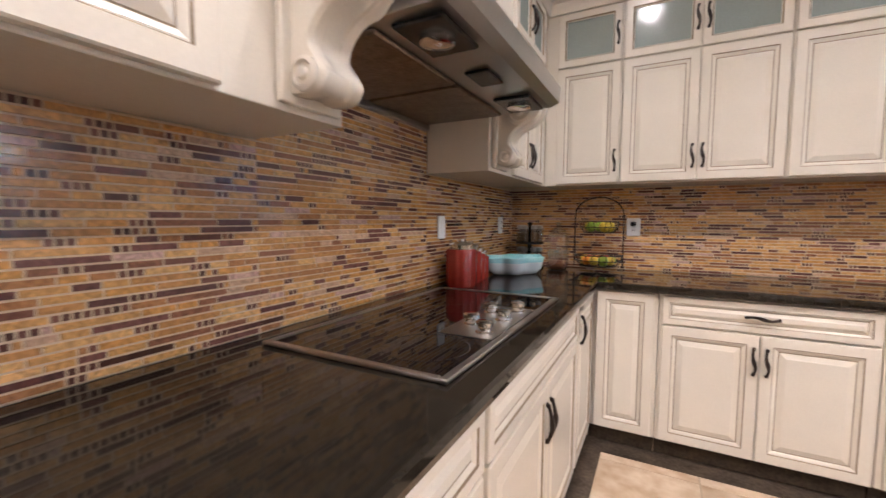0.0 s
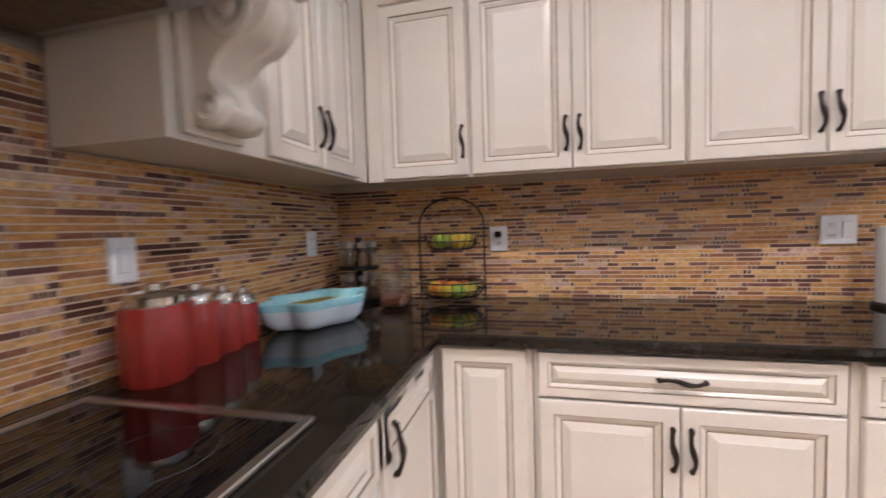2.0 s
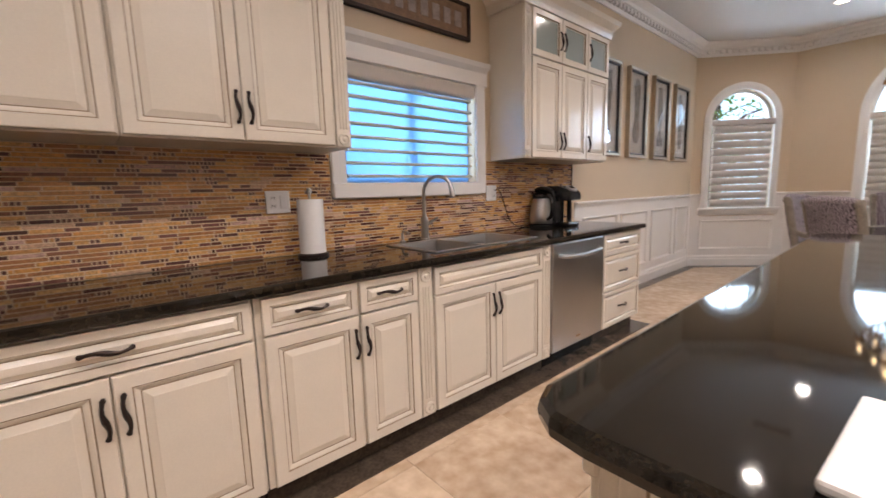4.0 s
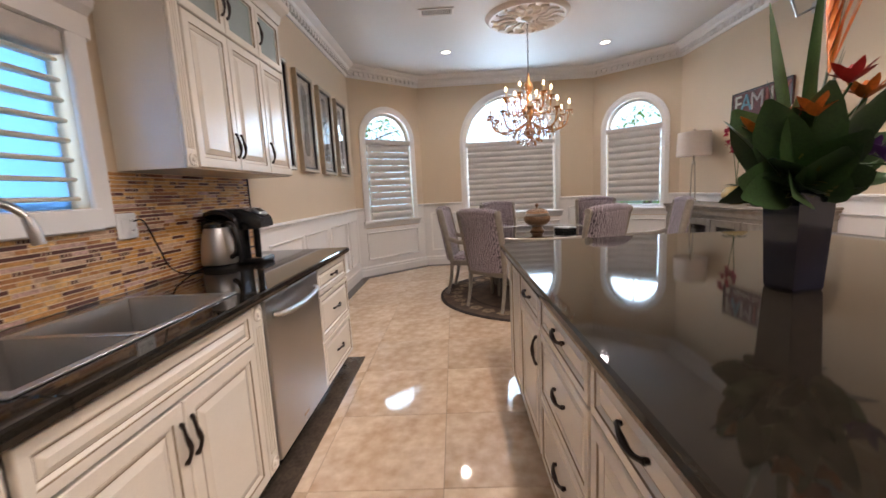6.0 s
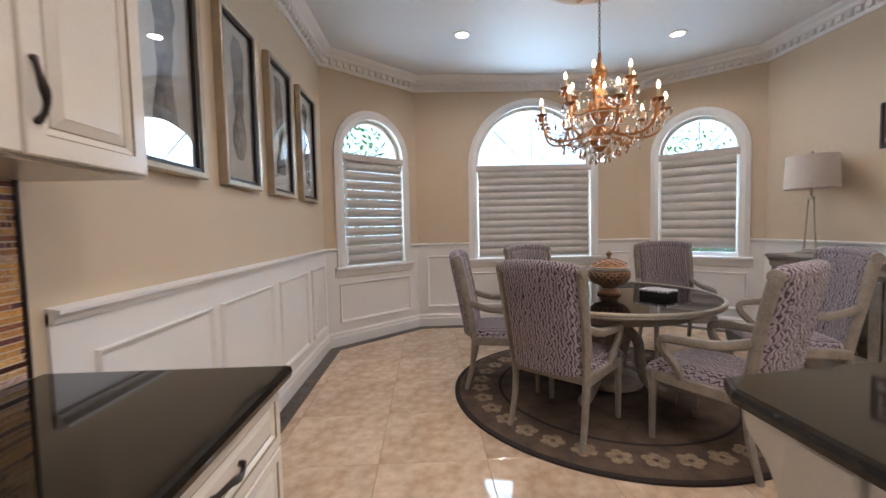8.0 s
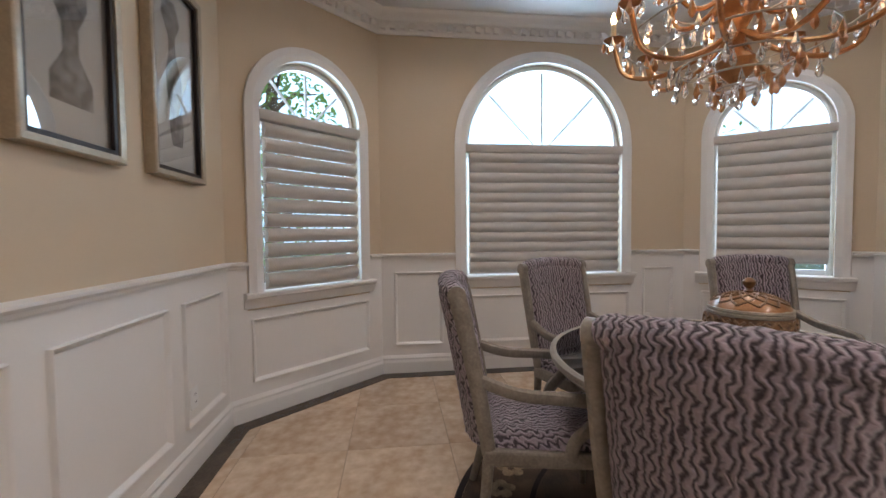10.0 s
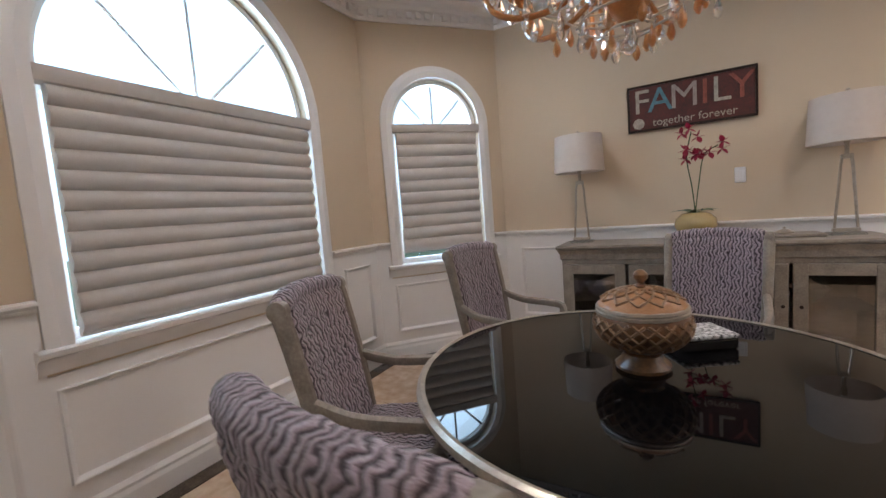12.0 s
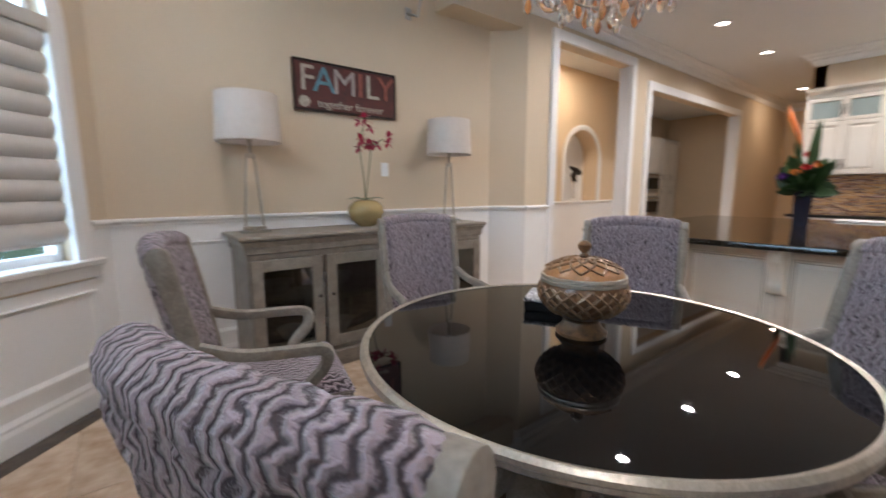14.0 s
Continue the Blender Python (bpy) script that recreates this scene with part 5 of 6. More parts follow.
part("pedestal", lathe([(0.26, 0.06), (0.26, 0.10), (0.12, 0.14), (0.10, 0.2), (0.15, 0.32), (0.17, 0.42), (0.11, 0.55), (0.13, 0.6), (0.3, 0.63)], 28), M_WOODG, tb, smooth=True)
for k in range(4):
    u = math.pi / 4 + k * math.pi / 2
    pts = [(d * math.cos(u), d * math.sin(u), z) for d, z in ((0.12, 0.5), (0.22, 0.42), (0.24, 0.28), (0.28, 0.14), (0.40, 0.06), (0.5, 0.045))]
    part("leg", tube(curve_points(pts, 4), 0.042, 8), M_WOODG, tb, smooth=True)


def chair(x, y, facing, label):
    """An armchair: ribbed back and seat in a grey-washed frame; local +y is the way that it faces."""
    c = thing("dining_chair", x, y, 0.0145, label, "chair", "chairs round the table", facing)
    nu, nv = 26, 34
    bm = bmesh.new()
    def surf(u, v, side):
        w = 0.235 + 0.02 * v
        bow = -0.05 * (1 - (2 * u - 1) ** 2)
        lean = -0.235 - 0.10 * v - 0.02 * v * v
        edge = min(u, 1 - u, (1.0 - v) * 1.6, v + 0.3)
        thick = 0.046 * min(1.0, (max(edge, 0) / 0.12) ** 0.5)
        rib = 0.005 * math.sin(u * 95 + 5 * noise.noise((u * 6, v * 9, 3.0)) * 2) * min(1, edge * 12)
        z = 0.42 + 0.65 * v - 0.018 * (2 * u - 1) ** 2 * v
        return ((2 * u - 1) * w, lean + bow + side * (thick + rib), z)
    for side in (1, -1):
        g = [[bm.verts.new(surf(i / nu, j / nv, side)) for i in range(nu + 1)] for j in range(nv + 1)]
        for j in range(nv):
            for i in range(nu):
                q = (g[j][i], g[j][i + 1], g[j + 1][i + 1], g[j + 1][i])
                bm.faces.new(q if side < 0 else q[::-1])
    bmesh.ops.remove_doubles(bm, verts=bm.verts[:], dist=0.004)
    part("backrest", bm, M_RIB, c, smooth=True)
    roll = [(0.25 * u, -0.352 - 0.05 * (1 - u * u), 1.055 - 0.018 * u * u) for u in [k / 10 - 1 for k in range(21)]]
    part("top_roll", tube(roll, [0.03] + [0.042 + 0.003 * math.sin(k * 2.4) for k in range(19)] + [0.03], 14), M_RIB, c, "fabric rolled over the top rail", smooth=True)
    bm = bmesh.new()
    nu, nv = 22, 22
    def seat(u, v, s):
        w = 0.24 + 0.03 * v
        e = min(u, 1 - u, v, 1 - v)
        h = 0.055 * min(1, (e / 0.12) ** 0.5 if e > 0 else 0)
        rib = 0.004 * math.sin(u * 80 + 8 * noise.noise((u * 6, v * 6, 7.0))) * min(1, e * 10)
        return ((2 * u - 1) * w, -0.24 + 0.53 * v, 0.43 + (h + rib if s > 0 else -0.012))
    for s in (1, -1):
        g = [[bm.verts.new(seat(i / nu, j / nv, s)) for i in range(nu + 1)] for j in range(nv + 1)]
        for j in range(nv):
            for i in range(nu):
                q = (g[j][i], g[j][i + 1], g[j + 1][i + 1], g[j + 1][i])
                bm.faces.new(q if s > 0 else q[::-1])
    part("seat", bm, M_RIB, c, smooth=True)
    part("seat_frame", boxed(-0.265, 0.265, -0.25, 0.285, 0.36, 0.425, bevel=0.012, seg=2), M_WOODG, c)
    for sx in (-1, 1):
        x0 = sx * 0.255
        part("back_post", tube(curve_points([(x0 * 0.93, -0.23, 0.40), (x0, -0.27, 0.65), (x0 * 1.02, -0.32, 0.9), (x0 * 1.02, -0.355, 1.045)], 5), [0.022 + 0.0004 * k for k in range(13)] + [0.027, 0.026, 0.02], 10, flat=1.35), M_WOODG, c, smooth=True)
        part("scroll_end", tube([(x0 * 0.93, -0.352, 1.032), (x0 * 0.96, -0.352, 1.032), (x0 * 1.09, -0.352, 1.032), (x0 * 1.11, -0.352, 1.032)], [0.026, 0.036, 0.036, 0.028], 16), M_WOODG, c, "rounded wooden scroll end", smooth=True)
        part("rear_leg", tube(curve_points([(x0 * 0.93, -0.23, 0.42), (x0 * 0.93, -0.25, 0.2), (x0 * 0.95, -0.30, 0.0)], 4), [0.024, 0.024, 0.023, 0.022, 0.021, 0.02, 0.019, 0.018, 0.018], 8), M_WOODG, c, smooth=True)
        part("front_leg", tube([(x0 * 0.95, 0.25, 0.42), (x0 * 0.95, 0.25, 0.36), (x0 * 0.95, 0.252, 0.30), (x0 * 0.95, 0.255, 0.1), (x0 * 0.95, 0.255, 0.0)], [0.03, 0.032, 0.022, 0.019, 0.016], 8), M_WOODG, c, smooth=True)
        arm = curve_points([(x0 * 1.0, -0.27, 0.70), (x0 * 1.08, -0.12, 0.655), (x0 * 1.14, 0.06, 0.645), (x0 * 1.12, 0.17, 0.63), (x0 * 1.08, 0.17, 0.56), (x0 * 1.04, 0.10, 0.48), (x0, 0.08, 0.41)], 4)
        part("arm", tube(arm, 0.021, 8, flat=1.3), M_WOODG, c, "grey-washed scrolled arm", smooth=True)
    return c


CHAIRS = [(6.88, 0.63, 202), (6.30, 1.19, 259), (5.55, 0.92, 315), (5.19, 0.15, 29), (5.79, -0.79, 76), (6.83, -0.60, 168)]
first = None
for x, y, face in CHAIRS:
    if first is None:
        first = chair(x, y, face - 90, "mauve ribbed-fabric armchair with grey-washed wooden frame")
    else:
        copy_thing(first, pose(x, y, 0.0145, 0, 0, face - 90))

M_BOWL = material("carved_amber_bowl", (0.24, 0.115, 0.045), 0.3, coat=0.2, second=(0.08, 0.04, 0.02), scale=40, fine=60, bump=0.3)
TZ = 0.762
bw = thing("lidded_bowl", TX - 0.005, TY, TZ, "carved amber-brown lidded bowl on a foot", "bowl")
seg = 56
def carved(profile, amp):
    bm = bmesh.new()
    rings = []
    for j, (r, z) in enumerate(profile):
        rings.append([(r * (1 + amp * math.cos(14 * (2 * math.pi * i / seg) + (j % 2) * math.pi)) * math.cos(2 * math.pi * i / seg), r * (1 + amp * math.cos(14 * (2 * math.pi * i / seg) + (j % 2) * math.pi)) * math.sin(2 * math.pi * i / seg), z) for i in range(seg)])
    return rings_mesh(bm, rings)
M_STRAND = material("bronzed_strand", (0.34, 0.22, 0.13), 0.28, 0.35, second=(0.16, 0.085, 0.045), scale=25, fine=90, bump=0.15)


def weave(name, profile, count, sweep, radius):
    """Strands winding both ways round a turned profile, in relief."""
    for way in (1, -1):
        for k in range(count):
            n = len(profile)
            pts = []
            for i, (rr, z) in enumerate(profile):
                u = 2 * math.pi * k / count + way * sweep * i / (n - 1)
                lift = 0.0025 * math.sin(i * math.pi + (0 if way > 0 else math.pi))
                pts.append(((rr + lift) * math.cos(u), (rr + lift) * math.sin(u), z))
            part(name, tube(curve_points(pts, 2), radius, 5), M_STRAND, bw, smooth=True)


weave("strand", [(0.104, 0.082), (0.130, 0.105), (0.147, 0.13), (0.152, 0.155), (0.147, 0.178)], 20, 0.75, 0.0055)
weave("lid_strand", [(0.128, 0.236), (0.102, 0.252), (0.071, 0.265), (0.04, 0.272)], 12, 0.9, 0.005)
part("foot", lathe([(0.085, 0.0), (0.088, 0.012), (0.07, 0.03), (0.06, 0.05), (0.065, 0.065)], 36), M_BOWL, bw, smooth=True)
part("body", carved([(0.06, 0.06), (0.10, 0.08), (0.128, 0.105), (0.145, 0.13), (0.15, 0.155), (0.146, 0.175), (0.138, 0.19)], 0.018), M_BOWL, bw, smooth=True)
part("rim", lathe([(0.138, 0.188), (0.145, 0.192), (0.145, 0.2), (0.14, 0.204), (0.145, 0.208), (0.143, 0.216), (0.13, 0.22)], 48), M_CHAMP, bw, "patterned gold-brown rim", smooth=True)
part("lid", carved([(0.138, 0.216), (0.125, 0.236), (0.10, 0.252), (0.07, 0.264), (0.035, 0.272), (0.01, 0.274)], 0.012), material("lid_amber", (0.42, 0.20, 0.08), 0.28, coat=0.3, second=(0.25, 0.11, 0.04), scale=14, bump=0.2), bw, smooth=True)
part("knob", lathe([(0.012, 0.272), (0.018, 0.28), (0.01, 0.29), (0.022, 0.305), (0.024, 0.318), (0.012, 0.332), (0.0, 0.335)], 18), M_BOWL, bw, smooth=True)
tr = thing("decorative_box", TX - 0.18, TY - 0.29, TZ, "black box with a zebra-patterned lid", "box", rz=30)
part("body", boxed(-0.10, 0.10, -0.08, 0.08, 0.0, 0.04, bevel=0.005), M_BLACK, tr)
part("lid", boxed(-0.102, 0.102, -0.082, 0.082, 0.041, 0.056, bevel=0.004), material("zebra_lid", (0.8, 0.8, 0.8), 0.3, second=(0.01, 0.01, 0.01), scale=75, fine=75, bump=0.1), tr, "black and white patterned lid")

# ---- chandelier ----
M_AMBER = material("amber_glass", (0.75, 0.33, 0.12), 0.08, coat=0.5, vary=0.3, scale=20, bump=0.02)
M_AMBER.node_tree.nodes["Principled BSDF"].inputs["Transmission Weight"].default_value = 0.45
M_CRYSTAL = material("crystal", (0.95, 0.9, 0.84), 0.03, vary=0.05, bump=0)
M_CRYSTAL.node_tree.nodes["Principled BSDF"].inputs["Transmission Weight"].default_value = 0.9
M_CANDLE = material("candle_sleeve", (0.75, 0.62, 0.42), 0.5, bump=0.02)
M_FLAME = glow_material("flame_bulb", (1.0, 0.72, 0.38), 14.0)
ch = thing("chandelier", TX, TY + 0.07, 0, "amber glass candle chandelier with hanging crystal drops", "chandelier")
part("stem", lathe([(0.02, 1.86), (0.06, 1.90), (0.075, 1.94), (0.03, 1.99), (0.028, 2.06), (0.06, 2.12), (0.075, 2.17), (0.03, 2.24), (0.022, 2.36), (0.05, 2.42), (0.055, 2.46), (0.02, 2.52), (0.012, 2.60)], 24), M_AMBER, ch, "turned amber glass stem", smooth=True)
bm = bmesh.new()
for k in range(20):
    z = 2.61 + k * 0.028
    pts = [(0.009 * math.cos(2 * math.pi * i / 8) * (1 if k % 2 else 0), 0.009 * math.cos(2 * math.pi * i / 8) * (0 if k % 2 else 1), z + 0.018 * math.sin(2 * math.pi * i / 8)) for i in range(9)]
    tube(pts, 0.0025, 5, bm)
part("chain", bm, M_BRONZE, ch)
part("canopy", lathe([(0.0, 3.15), (0.03, 3.16), (0.06, 3.175), (0.065, 3.185)], 24), M_CHAMP, ch, smooth=True)
drop_bm = lathe([(0.0, 0.0), (0.004, -0.012), (0.011, -0.034), (0.012, -0.042), (0.007, -0.054), (0.0, -0.06)], 6)
drop_me = bpy.data.meshes.new("crystal_drop")
drop_bm.to_mesh(drop_me)
drop_bm.free()
drop_me.materials.append(M_CRYSTAL)
amber_me = drop_me.copy()
amber_me.materials[0] = M_AMBER
rng = random.Random(2)


def drop(x, y, z, s=1.0):
    o = new("crystal_drop", amber_me if rng.random() < 0.4 else drop_me)
    o.parent, o.location, o.scale = ch, (x, y, z), (s, s, s)
    o.rotation_euler = (0, 0, rng.uniform(0, 3))


bead_bm = bmesh.new()
for tier, (count, reach, z0, lift) in enumerate(((9, 0.45, 2.0, 0.12), (6, 0.26, 2.2, 0.12))):
    for k in range(count):
        u = 2 * math.pi * k / count + 0.2 + tier * 0.3
        cu, su = math.cos(u), math.sin(u)
        pts = curve_points([(d * cu, d * su, z) for d, z in ((0.03, z0 + 0.05), (0.3 * reach, z0 - 0.02), (0.62 * reach, z0 - 0.06), (0.9 * reach, z0 - 0.02), (reach, z0 + lift))], 5)
        part("arm", tube(pts, 0.010, 7), M_AMBER, ch, "curved amber glass arm", smooth=True)
        zt = z0 + lift
        part("drip_pan", lathe([(0.008, zt), (0.03, zt + 0.006), (0.045, zt + 0.02), (0.04, zt + 0.02), (0.015, zt + 0.012)], 14, reach * cu, reach * su), M_AMBER, ch, smooth=True)
        part("candle", lathe([(0.011, zt + 0.012), (0.011, zt + 0.085)], 10, reach * cu, reach * su), M_CANDLE, ch, smooth=True)
        part("bulb", lathe([(0.006, zt + 0.086), (0.013, zt + 0.102), (0.011, zt + 0.118), (0.004, zt + 0.138), (0.0, zt + 0.142)], 10, reach * cu, reach * su), M_FLAME, ch, "glowing flame-shaped bulb", smooth=True)
        for q in range(5):
            w = 2 * math.pi * q / 5
            drop(reach * cu + 0.042 * math.cos(w), reach * su + 0.042 * math.sin(w), zt + 0.018, rng.uniform(0.7, 1.1))
        drop(0.62 * reach * cu, 0.62 * reach * su, z0 - 0.07, 1.2)
        drop(0.35 * reach * cu, 0.35 * reach * su, z0 - 0.03, 1.0)
        # strings of beads from the crown to each arm
        for i in range(9):
            s = i / 8
            d, z = 0.05 + (reach - 0.05) * s, 2.44 - (2.44 - zt - 0.02) * s - 0.10 * math.sin(math.pi * s)
            bmesh.ops.create_icosphere(bead_bm, subdivisions=1, radius=0.008, matrix=Matrix.Translation((d * cu, d * su, z)))
part("bead_string", bead_bm, M_CRYSTAL, ch, "strings of crystal beads", smooth=True)
for r, z, n in ((0.40, 2.06, 30), (0.30, 1.99, 24), (0.24, 2.20, 18), (0.20, 1.93, 16), (0.14, 1.875, 10), (0.07, 1.835, 7)):
    for k in range(n):
        u = 2 * math.pi * k / n
        drop(r * math.cos(u), r * math.sin(u), z, 1.15)
    part("crystal_hoop", tube([(r * math.cos(i * math.pi / 12), r * math.sin(i * math.pi / 12), z + 0.004) for i in range(25)], 0.004, 5), M_CHAMP, ch)
part("finial", lathe([(0.0, 1.765), (0.02, 1.78), (0.024, 1.80), (0.008, 1.83), (0.015, 1.86)], 16), M_CRYSTAL, ch, smooth=True)
glow = new("chandelier_glow", bpy.data.lights.new("chandelier_glow", "POINT"))
glow.data.energy, glow.data.color, glow.data.shadow_soft_size = 9.0, (1.0, 0.7, 0.42), 0.3
glow.location = (TX, TY + 0.07, 2.32)

md = thing("ceiling_medallion", TX, TY + 0.07, ZC, "ornate plaster ceiling medallion above the chandelier", "ceiling medallion")
M_MED = material("medallion_plaster", (0.70, 0.62, 0.54), 0.3, vary=0.1, scale=12, bump=0.05)
part("disc", lathe([(0.0, -0.032), (0.10, -0.034), (0.12, -0.02), (0.2, -0.015), (0.24, -0.03), (0.27, -0.018), (0.36, -0.016), (0.39, -0.04), (0.43, -0.045), (0.46, -0.025), (0.475, -0.001)], 64), M_MED, md, smooth=True)
for k in range(16):
    u = 2 * math.pi * k / 16
    bm = tube(curve_points([(d * math.cos(u + s), d * math.sin(u + s), z) for d, s, z in ((0.13, 0, -0.03), (0.2, 0.12, -0.04), (0.27, 0.05, -0.035), (0.34, -0.1, -0.04), (0.40, 0.05, -0.046))], 3), 0.014, 6)
    part("scroll", bm, M_MED, md, smooth=True)

for cx, cy in CANS:
    d = thing("recessed_light", cx, cy, ZC, "round white recessed ceiling light, switched on", "ceiling light", "recessed lights")
    part("trim", rings_mesh(bmesh.new(), [[(q * math.cos(i * math.pi / 14), q * math.sin(i * math.pi / 14), z) for i in range(28)] for q, z in ((0.09, -0.001), (0.088, -0.008), (0.062, -0.008), (0.06, -0.001))], cap0=False, cap1=False), M_TRIM, d, smooth=True)
    part("lens", lathe([(0.06, -0.0015), (0.0, -0.002)], 24), M_CAN, d, "glowing lens")
vt = thing("ceiling_vent", 5.79, 1.50, ZC, "white slatted ceiling air vent", "vent")
bm = bmesh.new()
for a in ((-0.09, 0.09, -0.19, -0.165), (-0.09, 0.09, 0.165, 0.19), (-0.09, -0.07, -0.165, 0.165), (0.07, 0.09, -0.165, 0.165)):
    box(bm, *a, -0.012, -0.001)
part("frame", bm, M_TRIM, vt)
part("backing", boxed(-0.07, 0.07, -0.165, 0.165, -0.003, -0.001), M_BLACK, vt)
for k in range(15):
    part("slat", boxed(-0.07, 0.07, -0.16 + k * 0.0225, -0.15 + k * 0.0225, -0.010, -0.004), M_TRIM, vt)

# ---- south wall: buffet, lamps, sign ----
BX0, BX1, BY0, BY1, BZ = 4.78, 6.74, -1.50, -1.985, 0.985
bf = thing("buffet_cabinet", 0, 0, 0, "grey-washed wooden buffet with glass doors and a moulded top", "sideboard")
part("top", flip_right(slab(bmesh.new(), [(BX0 - 0.045, BY1), (BX1 + 0.045, BY1), (BX1 + 0.045, BY0 + 0.035), (BX0 - 0.045, BY0 + 0.035)], BZ - 0.03, BZ, 0.01)), M_WOODG, bf)
bm = moulding(bmesh.new(), [(BX0, BY1), (BX0, BY0), (BX1, BY0), (BX1, BY1)], [(0.0, BZ - 0.12), (0.012, BZ - 0.11), (0.014, BZ - 0.07), (0.032, BZ - 0.034), (0.0, BZ - 0.031)], 1.0)
part("cornice", flip_right(bm), M_WOODG, bf)
bm = bmesh.new()
for a in ((BX0, BX1, BY1, BY1 + 0.02, 0.12, BZ - 0.031), (BX0, BX0 + 0.03, BY1 + 0.02, BY0, 0.12, BZ - 0.031), (BX1 - 0.03, BX1, BY1 + 0.02, BY0, 0.12, BZ - 0.031), (BX0 + 0.03, BX1 - 0.03, BY1 + 0.02, BY0 - 0.001, 0.12, 0.15), (BX0 + 0.03, BX1 - 0.03, BY1 + 0.02, BY0, BZ - 0.15, BZ - 0.031)):
    box(bm, *a)
part("carcass", bm, M_WOODG, bf)
part("shelf", boxed(BX0 + 0.03, BX1 - 0.03, BY1 + 0.02, BY0 - 0.06, 0.50, 0.52), M_WOODG, bf)
part("plinth", boxed(BX0 - 0.02, BX1 + 0.02, BY1, BY0 + 0.02, 0.0, 0.12, bevel=0.008), M_WOODG, bf)
M_BUFGLASS = glass_material("buffet_glass", (0.55, 0.55, 0.52), 0.01, 0.8)
dw4 = (BX1 - BX0) / 4
for k in range(4):
    xa, xb = BX0 + k * dw4 + 0.012, BX0 + (k + 1) * dw4 - 0.012
    bm = bmesh.new()
    fr = 0.075
    for a in ((xa, xa + fr, 0.16, BZ - 0.155), (xb - fr, xb, 0.16, BZ - 0.155), (xa + fr, xb - fr, 0.16, 0.16 + fr), (xa + fr, xb - fr, BZ - 0.155 - fr, BZ - 0.155)):
        box(bm, a[0], a[1], BY0 + 0.001, BY0 + 0.022, a[2], a[3], bevel=0.003)
    d = part("door", bm, M_WOODG, bf)
    part("pane", boxed(xa + fr - 0.004, xb - fr + 0.004, BY0 + 0.006, BY0 + 0.010, 0.16 + fr - 0.004, BZ - 0.155 - fr + 0.004), M_BUFGLASS, d, "dark reflective glass")
    kx = xb - 0.035 if k % 2 == 0 else xa + 0.035
    part("knob", tube([(kx, BY0 + 0.022, 0.55), (kx, BY0 + 0.045, 0.55)], [0.006, 0.012], 8), M_BRONZE, d, smooth=True)
M_CHINA = material("white_china", (0.75, 0.74, 0.72), 0.15, coat=0.3, vary=0.1)
for k, (x, z) in enumerate(((5.0, 0.151), (5.12, 0.521), (5.55, 0.521), (5.5, 0.151), (6.05, 0.521), (6.5, 0.521), (6.4, 0.151), (6.05, 0.151))):
    p = thing("china_bowl", x, -1.76, z, "white china bowl behind the buffet glass", "bowl", "china in the buffet")
    part("bowl", lathe([(0.04, 0.0), (0.045, 0.012), (0.09, 0.05), (0.12, 0.11), (0.115, 0.11), (0.08, 0.05)], 24), M_CHINA, p, smooth=True)


def table_lamp(x, y):
    """A lamp on two leaning metal bars, with a drum shade."""
    l = thing("table_lamp", x, y, BZ + 0.001, "metal A-frame table lamp with a cream drum shade", "lamp", "lamps on the buffet")
    part("base", boxed(-0.09, 0.09, -0.06, 0.06, 0.0, 0.02, bevel=0.003), M_CLEAR, l, "clear acrylic base")
    part("foot", boxed(-0.07, 0.07, -0.018, 0.018, 0.021, 0.045, bevel=0.004), M_CHAMP, l)
    for s in (-1, 1):
        part("leg", tube([(s * 0.058, 0, 0.045), (s * 0.03, 0, 0.46), (s * 0.022, 0, 0.52)], 0.0085, 8), M_CHAMP, l, smooth=True)
    part("collar", boxed(-0.032, 0.032, -0.012, 0.012, 0.50, 0.53, bevel=0.004), M_CHAMP, l)
    part("socket", lathe([(0.012, 0.53), (0.012, 0.60), (0.018, 0.61), (0.018, 0.66), (0.006, 0.66), (0.006, 0.92), (0.012, 0.93), (0.01, 0.945), (0.0, 0.95)], 12), M_CHAMP, l, smooth=True)
    seg2 = 40
    rings = [[(r * math.cos(2 * math.pi * i / seg2), r * math.sin(2 * math.pi * i / seg2), z) for i in range(seg2)] for r, z in ((0.20, 0.60), (0.205, 0.605), (0.19, 0.905), (0.187, 0.905), (0.197, 0.61))]
    part("shade", rings_mesh(bmesh.new(), rings, cap0=False, cap1=False), M_LAMPSHADE, l, "cream linen drum shade", smooth=True)
    part("bulb", lathe([(0.012, 0.66), (0.03, 0.70), (0.03, 0.73), (0.0, 0.765)], 14), M_PLATE, l, "unlit bulb", smooth=True)


table_lamp(6.62, -1.76)
table_lamp(4.93, -1.76)
M_POT = material("olive_glaze", (0.42, 0.31, 0.14), 0.14, coat=0.5, vary=0.25, scale=8, bump=0.02)
vp = thing("orchid_vase", 5.78, -1.76, BZ + 0.001, "round olive-tan glazed vase on the buffet", "vase")
part("pot", lathe([(0.06, 0.0), (0.07, 0.006), (0.12, 0.05), (0.145, 0.105), (0.135, 0.155), (0.095, 0.195), (0.07, 0.205), (0.06, 0.205), (0.08, 0.19)], 36), M_POT, vp, smooth=True)
oc = thing("orchid", 5.78, -1.76, BZ + 0.205, "artificial crimson orchid with green strap leaves", "orchid")
